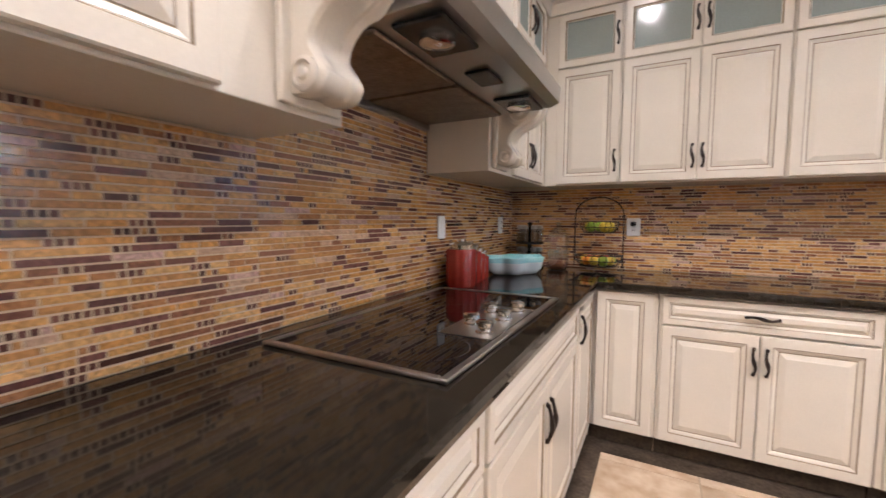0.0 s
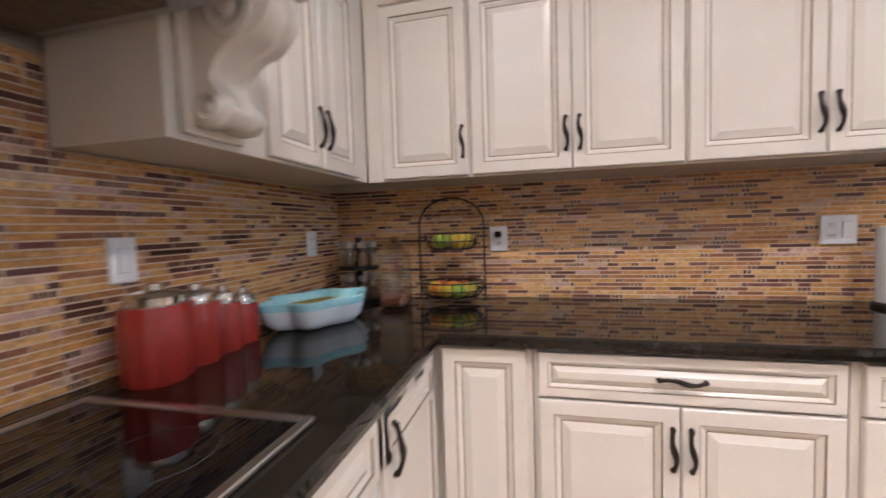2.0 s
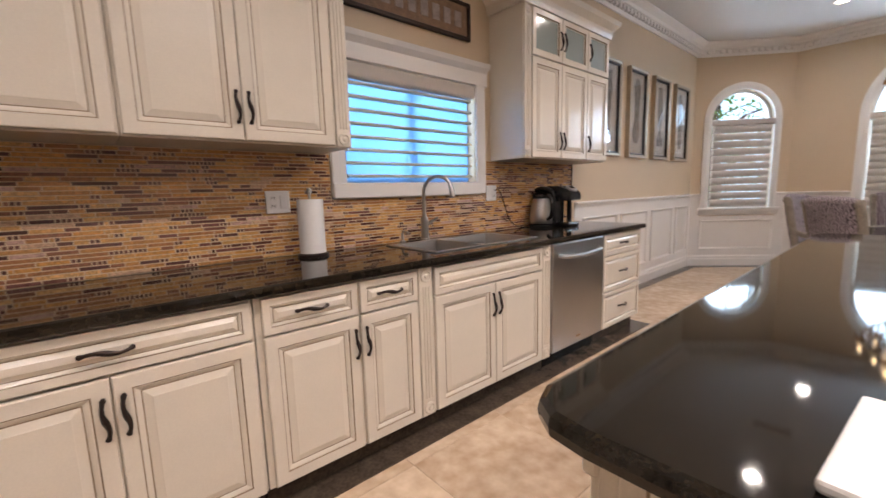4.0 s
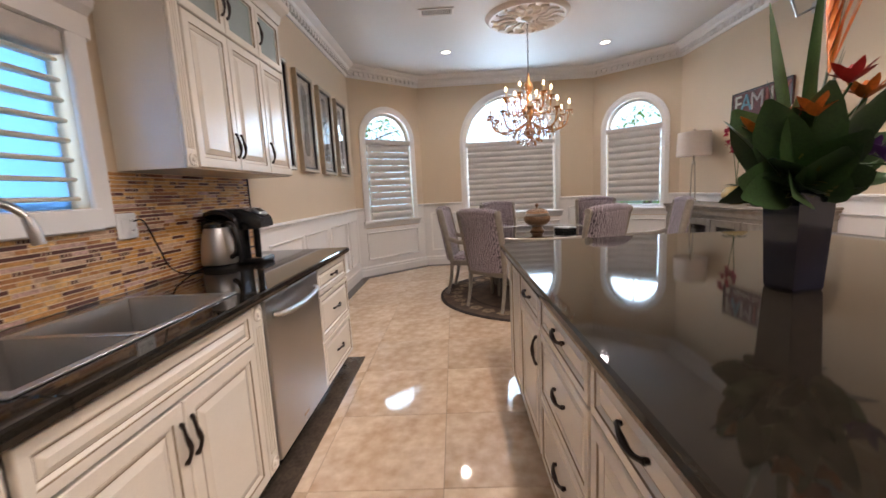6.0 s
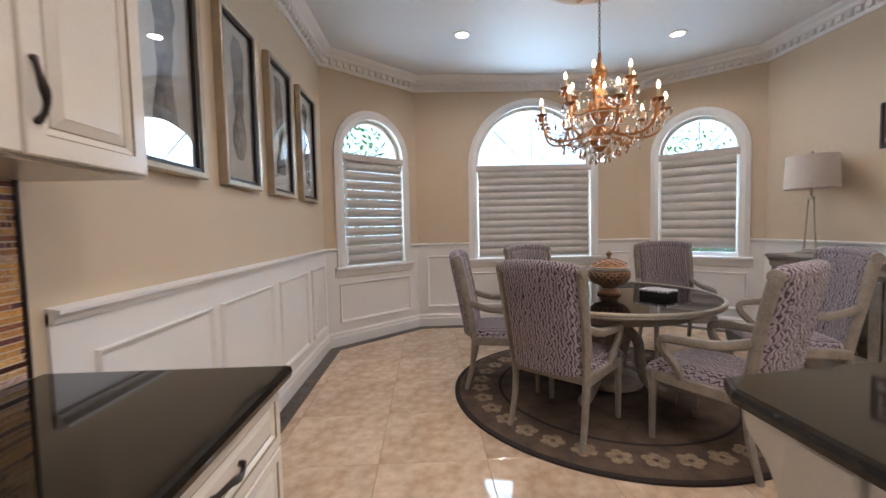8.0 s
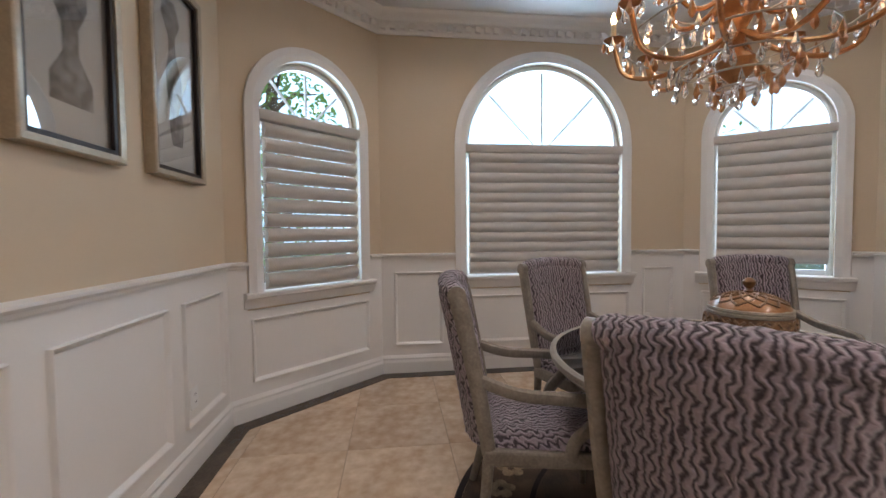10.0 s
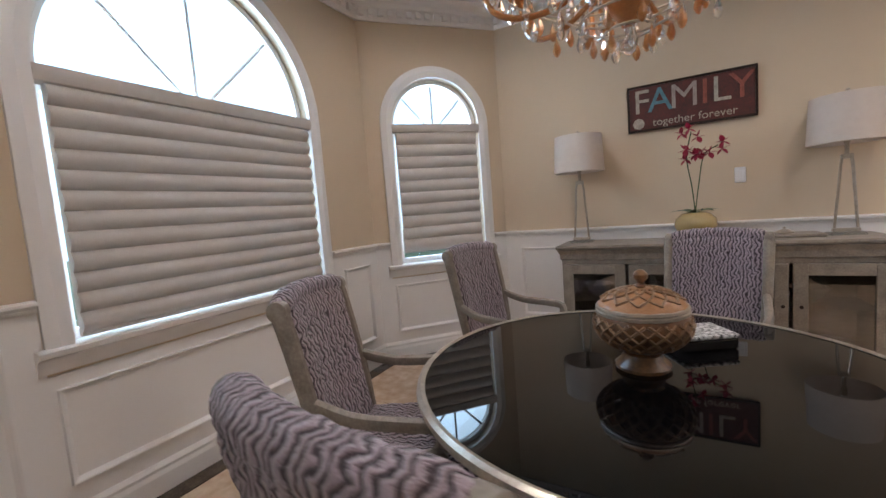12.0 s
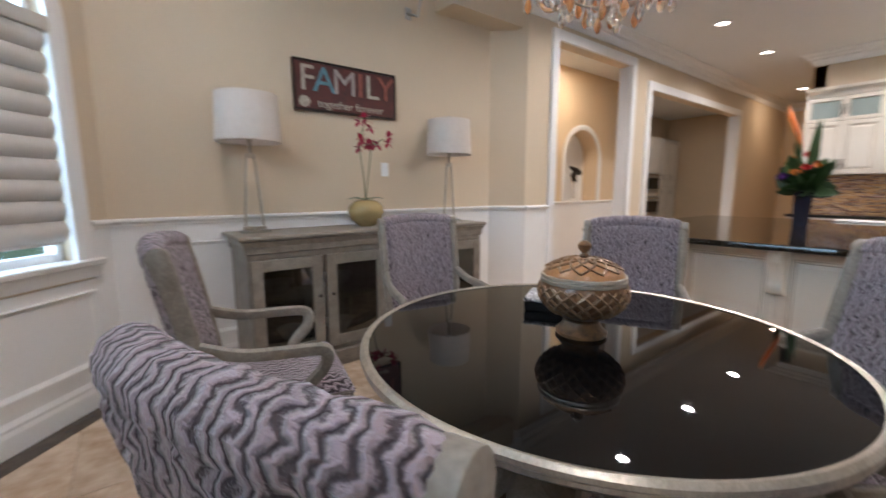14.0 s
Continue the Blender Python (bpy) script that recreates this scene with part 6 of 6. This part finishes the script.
for k in range(6):
    u = k * 1.05 + 0.2
    bm = bmesh.new()
    leaf_blade(bm, (0.02 * math.cos(u), 0.02 * math.sin(u), 0.0), (0.17 * math.cos(u), 0.12 * math.sin(u), 0.06), 0.026, 0.05)
    part("leaf", bm, M_LEAF, oc, smooth=True)
M_ORCHID = material("orchid_petal", (0.42, 0.02, 0.06), 0.45, vary=0.35, scale=20, bump=0.1)
rng = random.Random(5)
for stem in range(2):
    lean = (0.10, -0.12)[stem]
    pts = curve_points([(0, 0, 0), (lean * 0.2, 0.01, 0.2), (lean * 0.5, 0.02, 0.42), (lean * (1.2 if stem else 0.2), 0.06, 0.60 - 0.12 * stem)], 5)
    part("stem", tube(pts, 0.004, 6), M_LEAF, oc, smooth=True)
    for q in range(6):
        c = pts[len(pts) - 1 - q] + Vector((rng.uniform(-0.06, 0.06), rng.uniform(0.0, 0.04), rng.uniform(-0.03, 0.03)))
        bm = bmesh.new()
        for w in range(5):
            a = 2 * math.pi * w / 5 + 0.3 * q
            leaf_blade(bm, c, c + Vector((0.05 * math.cos(a), 0.015, 0.05 * math.sin(a))), 0.02, 0, 4)
        part("bloom", bm, M_ORCHID, oc, smooth=True)
ty = thing("serving_tray", 5.25, -1.76, BZ + 0.001, "dark low decorative tray on the buffet", "tray")
part("tray", boxed(-0.2, 0.2, -0.12, 0.12, 0.0, 0.022, bevel=0.006), M_WOODG, ty)
part("ornament", lathe([(0.05, 0.022), (0.06, 0.03), (0.03, 0.045), (0.008, 0.055), (0.012, 0.065), (0.0, 0.07)], 18), M_CHAMP, ty, smooth=True)


def text_mesh(body, size, depth):
    cu = bpy.data.curves.new("lettering", "FONT")
    cu.body, cu.size, cu.extrude, cu.align_x, cu.align_y = body, size, depth, "CENTER", "CENTER"
    ob = bpy.data.objects.new("lettering", cu)
    scene.collection.objects.link(ob)
    me = bpy.data.meshes.new_from_object(ob.evaluated_get(bpy.context.evaluated_depsgraph_get()))
    bpy.data.objects.remove(ob)
    return me


sg = thing("family_sign", 5.80, YS + 0.001, 2.065, "dark red wooden wall sign with the word FAMILY", "sign", rz=180)
M_SIGN = material("worn_red_board", (0.13, 0.03, 0.025), 0.6, second=(0.06, 0.025, 0.022), scale=9, fine=80, bump=0.2)
part("board", boxed(-0.44, 0.44, -0.022, 0.0, -0.185, 0.185, bevel=0.003), M_SIGN, sg)
bm = bmesh.new()
for a in ((-0.44, 0.44, 0.17, 0.188), (-0.44, 0.44, -0.188, -0.17), (-0.442, -0.425, -0.17, 0.17), (0.425, 0.442, -0.17, 0.17)):
    box(bm, a[0], a[1], -0.03, -0.0225, a[2], a[3])
part("border", bm, M_BRONZE, sg)
M_LETTERS = [material("letter_" + n, c, 0.6, vary=0.4, scale=25, bump=0.1) for n, c in (("cream", (0.5, 0.44, 0.36)), ("teal", (0.12, 0.27, 0.33)), ("grey", (0.42, 0.36, 0.33)), ("rust", (0.35, 0.1, 0.07)))]
for k, (chr_, mi) in enumerate(zip("FAMILY", (0, 1, 2, 3, 0, 3))):
    me = text_mesh(chr_, 0.27, 0.004)
    me.materials.append(M_LETTERS[mi])
    o = new("letter", me)
    o.parent = sg
    o.matrix_basis = pose((-0.335, -0.2, -0.03, 0.11, 0.215, 0.345)[k], -0.027, 0.045, 90, 0, 0)
me = text_mesh("together forever", 0.085, 0.002)
me.materials.append(M_LETTERS[0])
o = new("script", me)
o.parent = sg
o.matrix_basis = pose(0.03, -0.025, -0.125, 90, 0, 0)
part("corner_flower", lathe([(0.045, 0), (0.045, 0.004), (0.0, 0.006)], 8, 0, 0), M_LETTERS[0], sg).matrix_basis = pose(-0.36, -0.023, -0.12, 90, 0, 0)

# framed pictures on the north wall
M_MAT = material("picture_mount", (0.72, 0.70, 0.66), 0.7, vary=0.05)
M_INK = material("abstract_ink", (0.42, 0.40, 0.38), 0.6, second=(0.05, 0.05, 0.055), scale=5, fine=20, bump=0)
M_FRAME = material("champagne_frame", (0.48, 0.40, 0.30), 0.35, 0.5, vary=0.2, scale=20, bump=0.05)
M_PICGLASS = glass_material("picture_glass", (0.95, 0.95, 0.95), 0.0, 0.82)
for k, (x0, x1) in enumerate(((4.54, 5.02), (5.22, 5.69), (5.89, 6.37), (6.57, 7.06))):
    p = thing("framed_picture", (x0 + x1) / 2, YN - 0.001, 2.07, "tall champagne-framed abstract print behind glass", "picture", "framed prints")
    w, h = (x1 - x0) / 2, 0.50
    rings = [[(sx * (w - i), -d, sz * (h - i)) for sx, sz in ((-1, -1), (1, -1), (1, 1), (-1, 1))] for i, d in ((0, 0.0), (0, 0.045), (0.006, 0.05), (0.03, 0.045), (0.035, 0.02))]
    part("frame", flip_right(rings_mesh(bmesh.new(), rings, cap0=False, cap1=False)), M_FRAME, p)
    rings = [[(sx * (w - i), -d, sz * (h - i)) for sx, sz in ((-1, -1), (1, -1), (1, 1), (-1, 1))] for i, d in ((0.034, 0.03), (0.034, 0.038), (0.05, 0.036), (0.052, 0.02))]
    part("inner_frame", flip_right(rings_mesh(bmesh.new(), rings, cap0=False, cap1=False)), M_BRONZE, p)
    part("mount", boxed(-w + 0.03, w - 0.03, -0.012, -0.004, -h + 0.03, h - 0.03), M_MAT, p)
    art = bmesh.new()
    rr = random.Random(k)
    rings = [[(dx + 0.02 * math.sin(3 * zz + k), -0.0135, zz) for dx in (-ww, ww)] for zz, ww in [(-0.33 + 0.09 * i, rr.uniform(0.03, 0.10)) for i in range(9)]]
    rings_mesh(art, rings, close=False, cap0=False, cap1=False)
    part("print", flip_right(art), M_INK, p)
    part("glass", boxed(-w + 0.04, w - 0.04, -0.020, -0.018, -h + 0.04, h - 0.04), M_PICGLASS, p)

# sign above the kitchen window
ks = thing("wall_sign", 2.19, YN - 0.001, 2.425, "brown framed board with worn lettering above the window", "sign")
part("board", boxed(-0.50, 0.50, -0.02, 0.0, -0.10, 0.10), material("sign_tan", (0.30, 0.19, 0.12), 0.6, vary=0.4, scale=25, bump=0.1), ks)
bm = bmesh.new()
for a in ((-0.53, 0.53, 0.10, 0.125), (-0.53, 0.53, -0.125, -0.10), (-0.53, -0.50, -0.10, 0.10), (0.50, 0.53, -0.10, 0.10)):
    box(bm, a[0], a[1], -0.03, 0.0, a[2], a[3], bevel=0.003)
part("frame", bm, M_BRONZE, ks)
for k in range(9):
    part("letter_bar", boxed(-0.42 + k * 0.10, -0.36 + k * 0.10, -0.024, -0.0205, -0.05, 0.05), M_LETTERS[2], ks)

# potted greenery at the counter's end
pl = thing("potted_plant", 4.34, 2.66, 0.0, "small green leafy plant in a dark pot on the floor", "plant")
part("pot", lathe([(0.09, 0.0), (0.10, 0.01), (0.125, 0.22), (0.115, 0.22), (0.11, 0.19)], 24), M_BRONZE, pl, smooth=True)
rng = random.Random(12)
for k in range(16):
    u = k * 2.4
    a = rng.uniform(0.08, 0.16)
    bm = bmesh.new()
    tip = (a * math.cos(u), a * math.sin(u), rng.uniform(0.3, 0.52))
    tube([(0, 0, 0.18), (tip[0] * 0.5, tip[1] * 0.5, tip[2] * 0.8), tip], 0.003, 5, bm)
    leaf_blade(bm, tip, (tip[0] + 0.10 * math.cos(u), tip[1] + 0.10 * math.sin(u), tip[2] - 0.03), 0.032, 0.03)
    part("leaf", bm, M_LEAF, pl, smooth=True)

# ---- hall and second kitchen seen through the openings ----
for (x0, x1, h) in (OPEN_A, OPEN_B):
    bm = bmesh.new()
    box(bm, x0 - 0.11, x0 + 0.002, -1.752, -1.715, 0.0, h + 0.11, bevel=0.006)
    box(bm, x1 - 0.002, x1 + 0.11, -1.752, -1.715, 0.0, h + 0.11, bevel=0.006)
    box(bm, x0 + 0.002, x1 - 0.002, -1.752, -1.715, h - 0.002, h + 0.11, bevel=0.006)
    box(bm, x0, x0 + 0.018, -1.90, -1.753, 0.0, h)
    box(bm, x1 - 0.018, x1, -1.90, -1.753, 0.0, h)
    structure(part("opening_trim", bm, M_TRIM), "white cased opening", "trim")
bm = moulding(bmesh.new(), [(-0.28, -3.0), (4.98, -3.0)], [(0, 0), (0.015, 0), (0.015, 1.03), (0.04, 1.05), (0.04, 1.07), (0, 1.08)], 1.0)
structure(part("hall_wainscot_trim", flip_right(bm), M_TRIM), "white hall wainscot", "wainscot")
nb = bmesh.new()
box(nb, 0.5, 1.55, -3.32, -3.302, 1.0, 2.4)
structure(part("niche_back", nb, M_TRIM), "white back of the wall niche", "wall")
nt_ = thing("niche_trim", 1.02, -3.0, 0, "white arched moulding round the niche", "trim", rz=180, kind="structure")
part("arch", arch_band(bmesh.new(), 0.475, 0.56, 1.80, 1.06, -0.001, -0.025), M_TRIM, nt_)
st = thing("figurine", 1.0, -3.15, 1.061, "dark metal figurine on a white stand", "figurine")
part("stand", lathe([(0.09, 0.0), (0.09, 0.02), (0.04, 0.05), (0.035, 0.32), (0.07, 0.35), (0.0, 0.355)], 18), M_CHINA, st, smooth=True)
part("figure", tube(curve_points([(0, 0, 0.35), (0.03, 0, 0.45), (-0.05, 0, 0.55), (-0.16, 0, 0.5), (0.14, 0, 0.6)], 4), [0.05, 0.045, 0.04, 0.05, 0.06, 0.05, 0.04, 0.04, 0.05, 0.04, 0.03, 0.03, 0.04, 0.05, 0.05, 0.04, 0.02], 7), M_BRONZE, st, smooth=True)
fr = thing("refrigerator", -1.75, -4.0, 0.0, "tall stainless steel refrigerator in the second kitchen", "refrigerator", rz=180)
part("body", boxed(-0.45, 0.45, 0.0, 0.38, 0.02, 1.9, bevel=0.01), M_STEEL, fr)
for s in (-1, 1):
    d = part("door", boxed(min(0.005 * s, 0.445 * s), max(0.005 * s, 0.445 * s), -0.05, -0.001, 0.08, 1.88, bevel=0.012, seg=2), M_STEEL, fr)
    part("handle", tube([(0.05 * s, -0.05, 0.6), (0.05 * s, -0.09, 0.65), (0.05 * s, -0.09, 1.4), (0.05 * s, -0.05, 1.45)], 0.012, 8), M_CHROME, d, smooth=True)
for x0, w in ((-2.25, 0.9), (-4.1, 0.9)):
    u = thing("tall_cabinet", x0 - 0.01, -4.0, 0.0, "cream glazed tall cabinet in the second kitchen", "cabinet", rz=180)
    part("body", boxed(0, w, 0.001, 0.38, 0.0, 2.6, bevel=0.003), M_CREAM, u)
    for xx in (0.02, w / 2 + 0.01):
        front(u, "door", xx, xx + w / 2 - 0.03, 0.1, 1.4, handle_at=(xx + 0.04, 1.2))
        front(u, "door", xx, xx + w / 2 - 0.03, 1.45, 2.55, handle_at=(xx + 0.04, 1.6))
ov = thing("wall_oven", -3.18, -3.97, 0.0, "stainless double wall oven in a cream cabinet", "oven", rz=180)
part("body", boxed(0, 0.8, 0.001, 0.38, 0.0, 2.6, bevel=0.003), M_CREAM, ov)
for z in (0.6, 1.2):
    part("oven_door", boxed(0.05, 0.75, -0.03, 0.0, z, z + 0.5, bevel=0.008), M_STEEL, ov)
    part("oven_glass", boxed(0.12, 0.68, -0.034, -0.0305, z + 0.08, z + 0.36), M_BGLASS, ov)
    part("handle", tube([(0.1, -0.06, z + 0.44), (0.7, -0.06, z + 0.44)], 0.012, 8), M_CHROME, ov)
pc = new("pantry_glow", bpy.data.lights.new("pantry_glow", "AREA"))
pc.data.shape, pc.data.size, pc.data.energy, pc.data.color = "DISK", 0.12, 14.0, CAN_COLOR
pc.location = (-2.6, -2.9, ZC - 0.004)
pc2 = new("hall_glow", bpy.data.lights.new("hall_glow", "AREA"))
pc2.data.shape, pc2.data.size, pc2.data.energy, pc2.data.color = "DISK", 0.12, 22.0, (1.0, 0.84, 0.66)
pc2.location = (1.8, -2.4, ZC - 0.004)
pc3 = new("corridor_glow", bpy.data.lights.new("corridor_glow", "AREA"))
pc3.data.shape, pc3.data.size, pc3.data.energy, pc3.data.color = "DISK", 0.12, 10.0, (1.0, 0.78, 0.55)
pc3.location = (-3.4, -1.1, ZC - 0.004)
for cx, cy in ((-2.6, -2.9), (1.8, -2.4), (-3.4, -1.1)):
    d = thing("recessed_light", cx, cy, ZC, "round white recessed ceiling light, switched on", "ceiling light", "recessed lights")
    part("trim", rings_mesh(bmesh.new(), [[(q * math.cos(i * math.pi / 14), q * math.sin(i * math.pi / 14), z) for i in range(28)] for q, z in ((0.09, -0.001), (0.088, -0.008), (0.062, -0.008), (0.06, -0.001))], cap0=False, cap1=False), M_TRIM, d, smooth=True)
    part("lens", lathe([(0.06, -0.0015), (0.0, -0.002)], 24), M_CAN, d, "glowing lens")
sf = structure(part("soffit", boxed(4.0, 4.9, YS + 0.001, YS + 0.26, 2.88, ZC - 0.001), M_WALL), "small beige boxed soffit under the ceiling", "soffit")

# ---- outside ----
M_HAZE = glow_material("bright_sky_haze", (0.50, 0.76, 1.0), 2.6)
bm = bmesh.new()
n = 24
rings = [[(3.0 + 55 * math.cos(radians(-75 + 120 * i / n)), 0.5 + 55 * math.sin(radians(-75 + 120 * i / n)), z) for i in range(n + 1)] for z in (-0.5, 32.0)]
rings_mesh(bm, rings, close=False, cap0=False, cap1=False)
structure(part("backdrop", bm, M_HAZE), "overexposed pale sky beyond the windows", "sky")


def tree(x, y, h, seed):
    rng = random.Random(seed)
    t = thing("tree", x, y, -0.5, "leafy green garden tree outside the window", "tree", "garden trees")
    bm = tube(curve_points([(0, 0, 0), (0.05, 0.02, h * 0.3), (-0.05, 0.05, h * 0.6), (0.0, 0.0, h * 0.9)], 4), [0.16 - 0.009 * i for i in range(13)], 8)
    for k in range(9):
        u, z = k * 2.3, h * (0.3 + 0.06 * k)
        tube([(0, 0, z), (0.5 * math.cos(u), 0.5 * math.sin(u), z + 0.4), (1.1 * math.cos(u), 1.1 * math.sin(u), z + 0.6)], [0.05, 0.03, 0.012], 6, bm)
    part("trunk", bm, material("bark", (0.12, 0.08, 0.05), 0.9, vary=0.4, scale=20, bump=0.4), t)
    bm = bmesh.new()
    for k in range(1500):
        u, rr, z = rng.uniform(0, 6.283), 1.5 * math.sqrt(rng.random()), rng.uniform(0.3, 1.05)
        rr *= 0.55 + 0.6 * noise.noise((u * 0.8, z * 4, seed)) + 0.3
        c = Vector((rr * math.cos(u), rr * math.sin(u), h * z))
        leaf_blade(bm, c, c + Vector((rng.uniform(-0.12, 0.12), rng.uniform(-0.12, 0.12), rng.uniform(-0.12, 0.1))), 0.035, 0.0, 2)
    part("crown", bm, M_LEAF2, t)


M_LEAF2 = cloth_material("garden_leaf", (0.24, 0.42, 0.10), (0.12, 0.26, 0.06), 3, 0.6, 0.5)
tree(10.9, 3.6, 4.6, 1)
tree(12.6, 4.4, 5.2, 2)
tree(9.7, 4.6, 4.6, 3)
tree(11.4, 5.6, 5.0, 6)
tree(2.9, 6.6, 4.0, 4)
tree(12.6, -4.0, 3.6, 5)

hk = thing("wall_bracket", 5.20, YS + 0.001, 2.80, "small bent metal bracket high on the wall", "bracket", rz=180)
part("arm", tube([(0, 0, 0.0), (0, -0.16, -0.07), (0.0, -0.22, 0.10)], 0.012, 8), M_STEEL, hk, smooth=True)
part("plate", boxed(-0.03, 0.03, -0.008, 0.0, -0.05, 0.05, bevel=0.003), M_STEEL, hk)

# ---- floor pieces ----
PITCH = 0.61
xs = [-1.55 + PITCH * k for k in range(17)]
ys = [1.505 - PITCH * 8 + PITCH * k for k in range(12)]
tile_bm = boxed(0.0015, PITCH - 0.0015, 0.0015, PITCH - 0.0015, -0.0039, 0.0, bevel=0.001)
tile_me = bpy.data.meshes.new("floor_tile")
tile_bm.to_mesh(tile_me)
tile_bm.free()
tile_me.materials.append(M_TRAV)
for x in xs:
    for y in ys:
        cx, cy = x + PITCH / 2, y + PITCH / 2
        if cx > 8.45 or cy > 3.1 or cy < -3.1:
            continue
        o = new("tile", tile_me)
        o.parent, o.location = floor, (x, y, 0)
for x in (-4.6, -3.99, -3.38, -2.77, -2.16):
    for y in ys[1:7]:
        o = new("tile", tile_me)
        o.parent, o.location = floor, (x, y, 0)


def border(path, w, back=0.0):
    bm = moulding(bmesh.new(), path, [(-back, 0.0), (w, 0.0), (w, 0.004), (-back, 0.004)], -1.0)
    return structure(part("floor_border_trim", flip_right(bm), M_BORDER), "dark marble floor border along the wall", "floor border")


border([(4.16, YN), C1, C2, C3, C4, (4.2, YS)], 0.145)
border([(SX, -0.45), (SX, FY), (4.13, FY), (4.13, FY + 0.6)], 0.09, 0.048)

# ---- mosaic pieces ----
ROW, GAP = 0.0182, 0.0028
rng = random.Random(21)
tile_cache = {}


def strip_mesh(length):
    """A glass strip of that length with an eased face; alike strips share one mesh."""
    if length not in tile_cache:
        h, d, e = ROW - GAP, 0.0075, 0.0012
        v = [(0, 0, 0), (length, 0, 0), (length, 0, h), (0, 0, h), (0, -d + e, 0), (length, -d + e, 0), (length, -d + e, h), (0, -d + e, h), (e, -d, e), (length - e, -d, e), (length - e, -d, h - e), (e, -d, h - e)]
        f = [(0, 1, 5, 4), (1, 2, 6, 5), (2, 3, 7, 6), (3, 0, 4, 7), (4, 5, 9, 8), (5, 6, 10, 9), (6, 7, 11, 10), (7, 4, 8, 11), (8, 9, 10, 11)]
        me = bpy.data.meshes.new("tile")
        me.from_pydata(v, [], f)
        me.materials.append(M_TILE_O)
        tile_cache[length] = me
    return tile_cache[length]


def mosaic(name, origin, rz, length, zones, near, label):
    """A tiled wall surface: rows of strips of chance lengths; those within near (s, z ranges) are parts."""
    base = thing(name, *origin, 0, label, "backsplash", "mosaic backsplashes", rz, "structure")
    bm = bmesh.new()
    for s0, s1, z0, z1 in zones:
        box(bm, s0, s1, -0.0072, -0.0015, z0, z1)
    part("grout", bm, M_TGROUT, base)
    verts, faces, kinds, count = [], [], [], 0
    h, d, e = ROW - GAP, 0.0085, 0.0012
    for s0, s1, z0, z1 in zones:
        rows = int((z1 - z0) / ROW)
        for r in range(rows):
            z = z0 + r * ROW + GAP / 2
            s = s0 - rng.uniform(0.0, 0.02)
            queue = []
            while s < s1 - 0.004:
                if not queue:
                    queue = rng.choice(([0.15], [0.10], [0.075], [0.10], [0.05, 0.05], [0.0165, 0.0165], [0.0165, 0.0165, 0.0165], [0.15], [0.075]))[:]
                w = queue.pop()
                a, b = max(s, s0), min(s + w - GAP, s1)
                s += w
                if b - a < 0.006:
                    continue
                if near[0] < a and b < near[1] and near[2] < z < near[3] and count < 300 and w > 0.02 and a == s - w and b == s - GAP:
                    o = new("tile", strip_mesh(round(b - a, 4)))
                    o.parent, o.location = base, (a, -0.0045 + 0.0035, z)
                    count += 1
                    continue
                kinds += [1 if w < 0.02 and rng.random() < 0.85 or rng.random() < 0.07 else 0] * 5
                k = len(verts)
                p = -0.0045
                q = -d - rng.uniform(0.0, 0.0008)
                verts += [(a, p, z), (b, p, z), (b, p, z + h), (a, p, z + h), (a + e, q, z + e), (b - e, q, z + e), (b - e, q, z + h - e), (a + e, q, z + h - e)]
                faces += [(k, k + 1, k + 5, k + 4), (k + 1, k + 2, k + 6, k + 5), (k + 2, k + 3, k + 7, k + 6), (k + 3, k, k + 4, k + 7), (k + 4, k + 5, k + 6, k + 7)]
    me = bpy.data.meshes.new("tile_field")
    me.from_pydata(verts, [], faces)
    me.materials.append(M_TILE_I)
    me.materials.append(M_TILE_D)
    me.polygons.foreach_set("material_index", kinds)
    o = new("tile_field", me)
    o.parent = base
    tagged(o, "amber and brown glass mosaic strips", "", "", "stuff")


mosaic("backsplash_west", (XW, -0.45), 90, 3.38, [(0.0, 1.14, 0.916, 1.464), (1.14, 2.085, 0.916, 1.70), (2.085, 3.376, 0.916, 1.464)], (1.0, 1.9, 1.05, 1.35), "amber and brown glass mosaic backsplash behind the cooktop")
mosaic("backsplash_north", (XW, YN), 0, 5.06, [(0.009, KW[0] - XW - 0.095, 0.916, 1.464), (KW[0] - XW - 0.095, KW[1] - XW + 0.095, 0.916, KW[2] - 0.062), (KW[1] - XW + 0.095, 5.05, 0.916, 1.464)], (3.9, 5.0, 1.0, 1.4), "amber and brown glass mosaic backsplash along the sink wall")
bm = boxed(4.10, 4.11, YN - 0.014, YN - 0.001, 0.916, 1.464)
structure(part("tile_edge_trim", bm, M_BRONZE), "dark edge trim at the end of the mosaic", "trim")
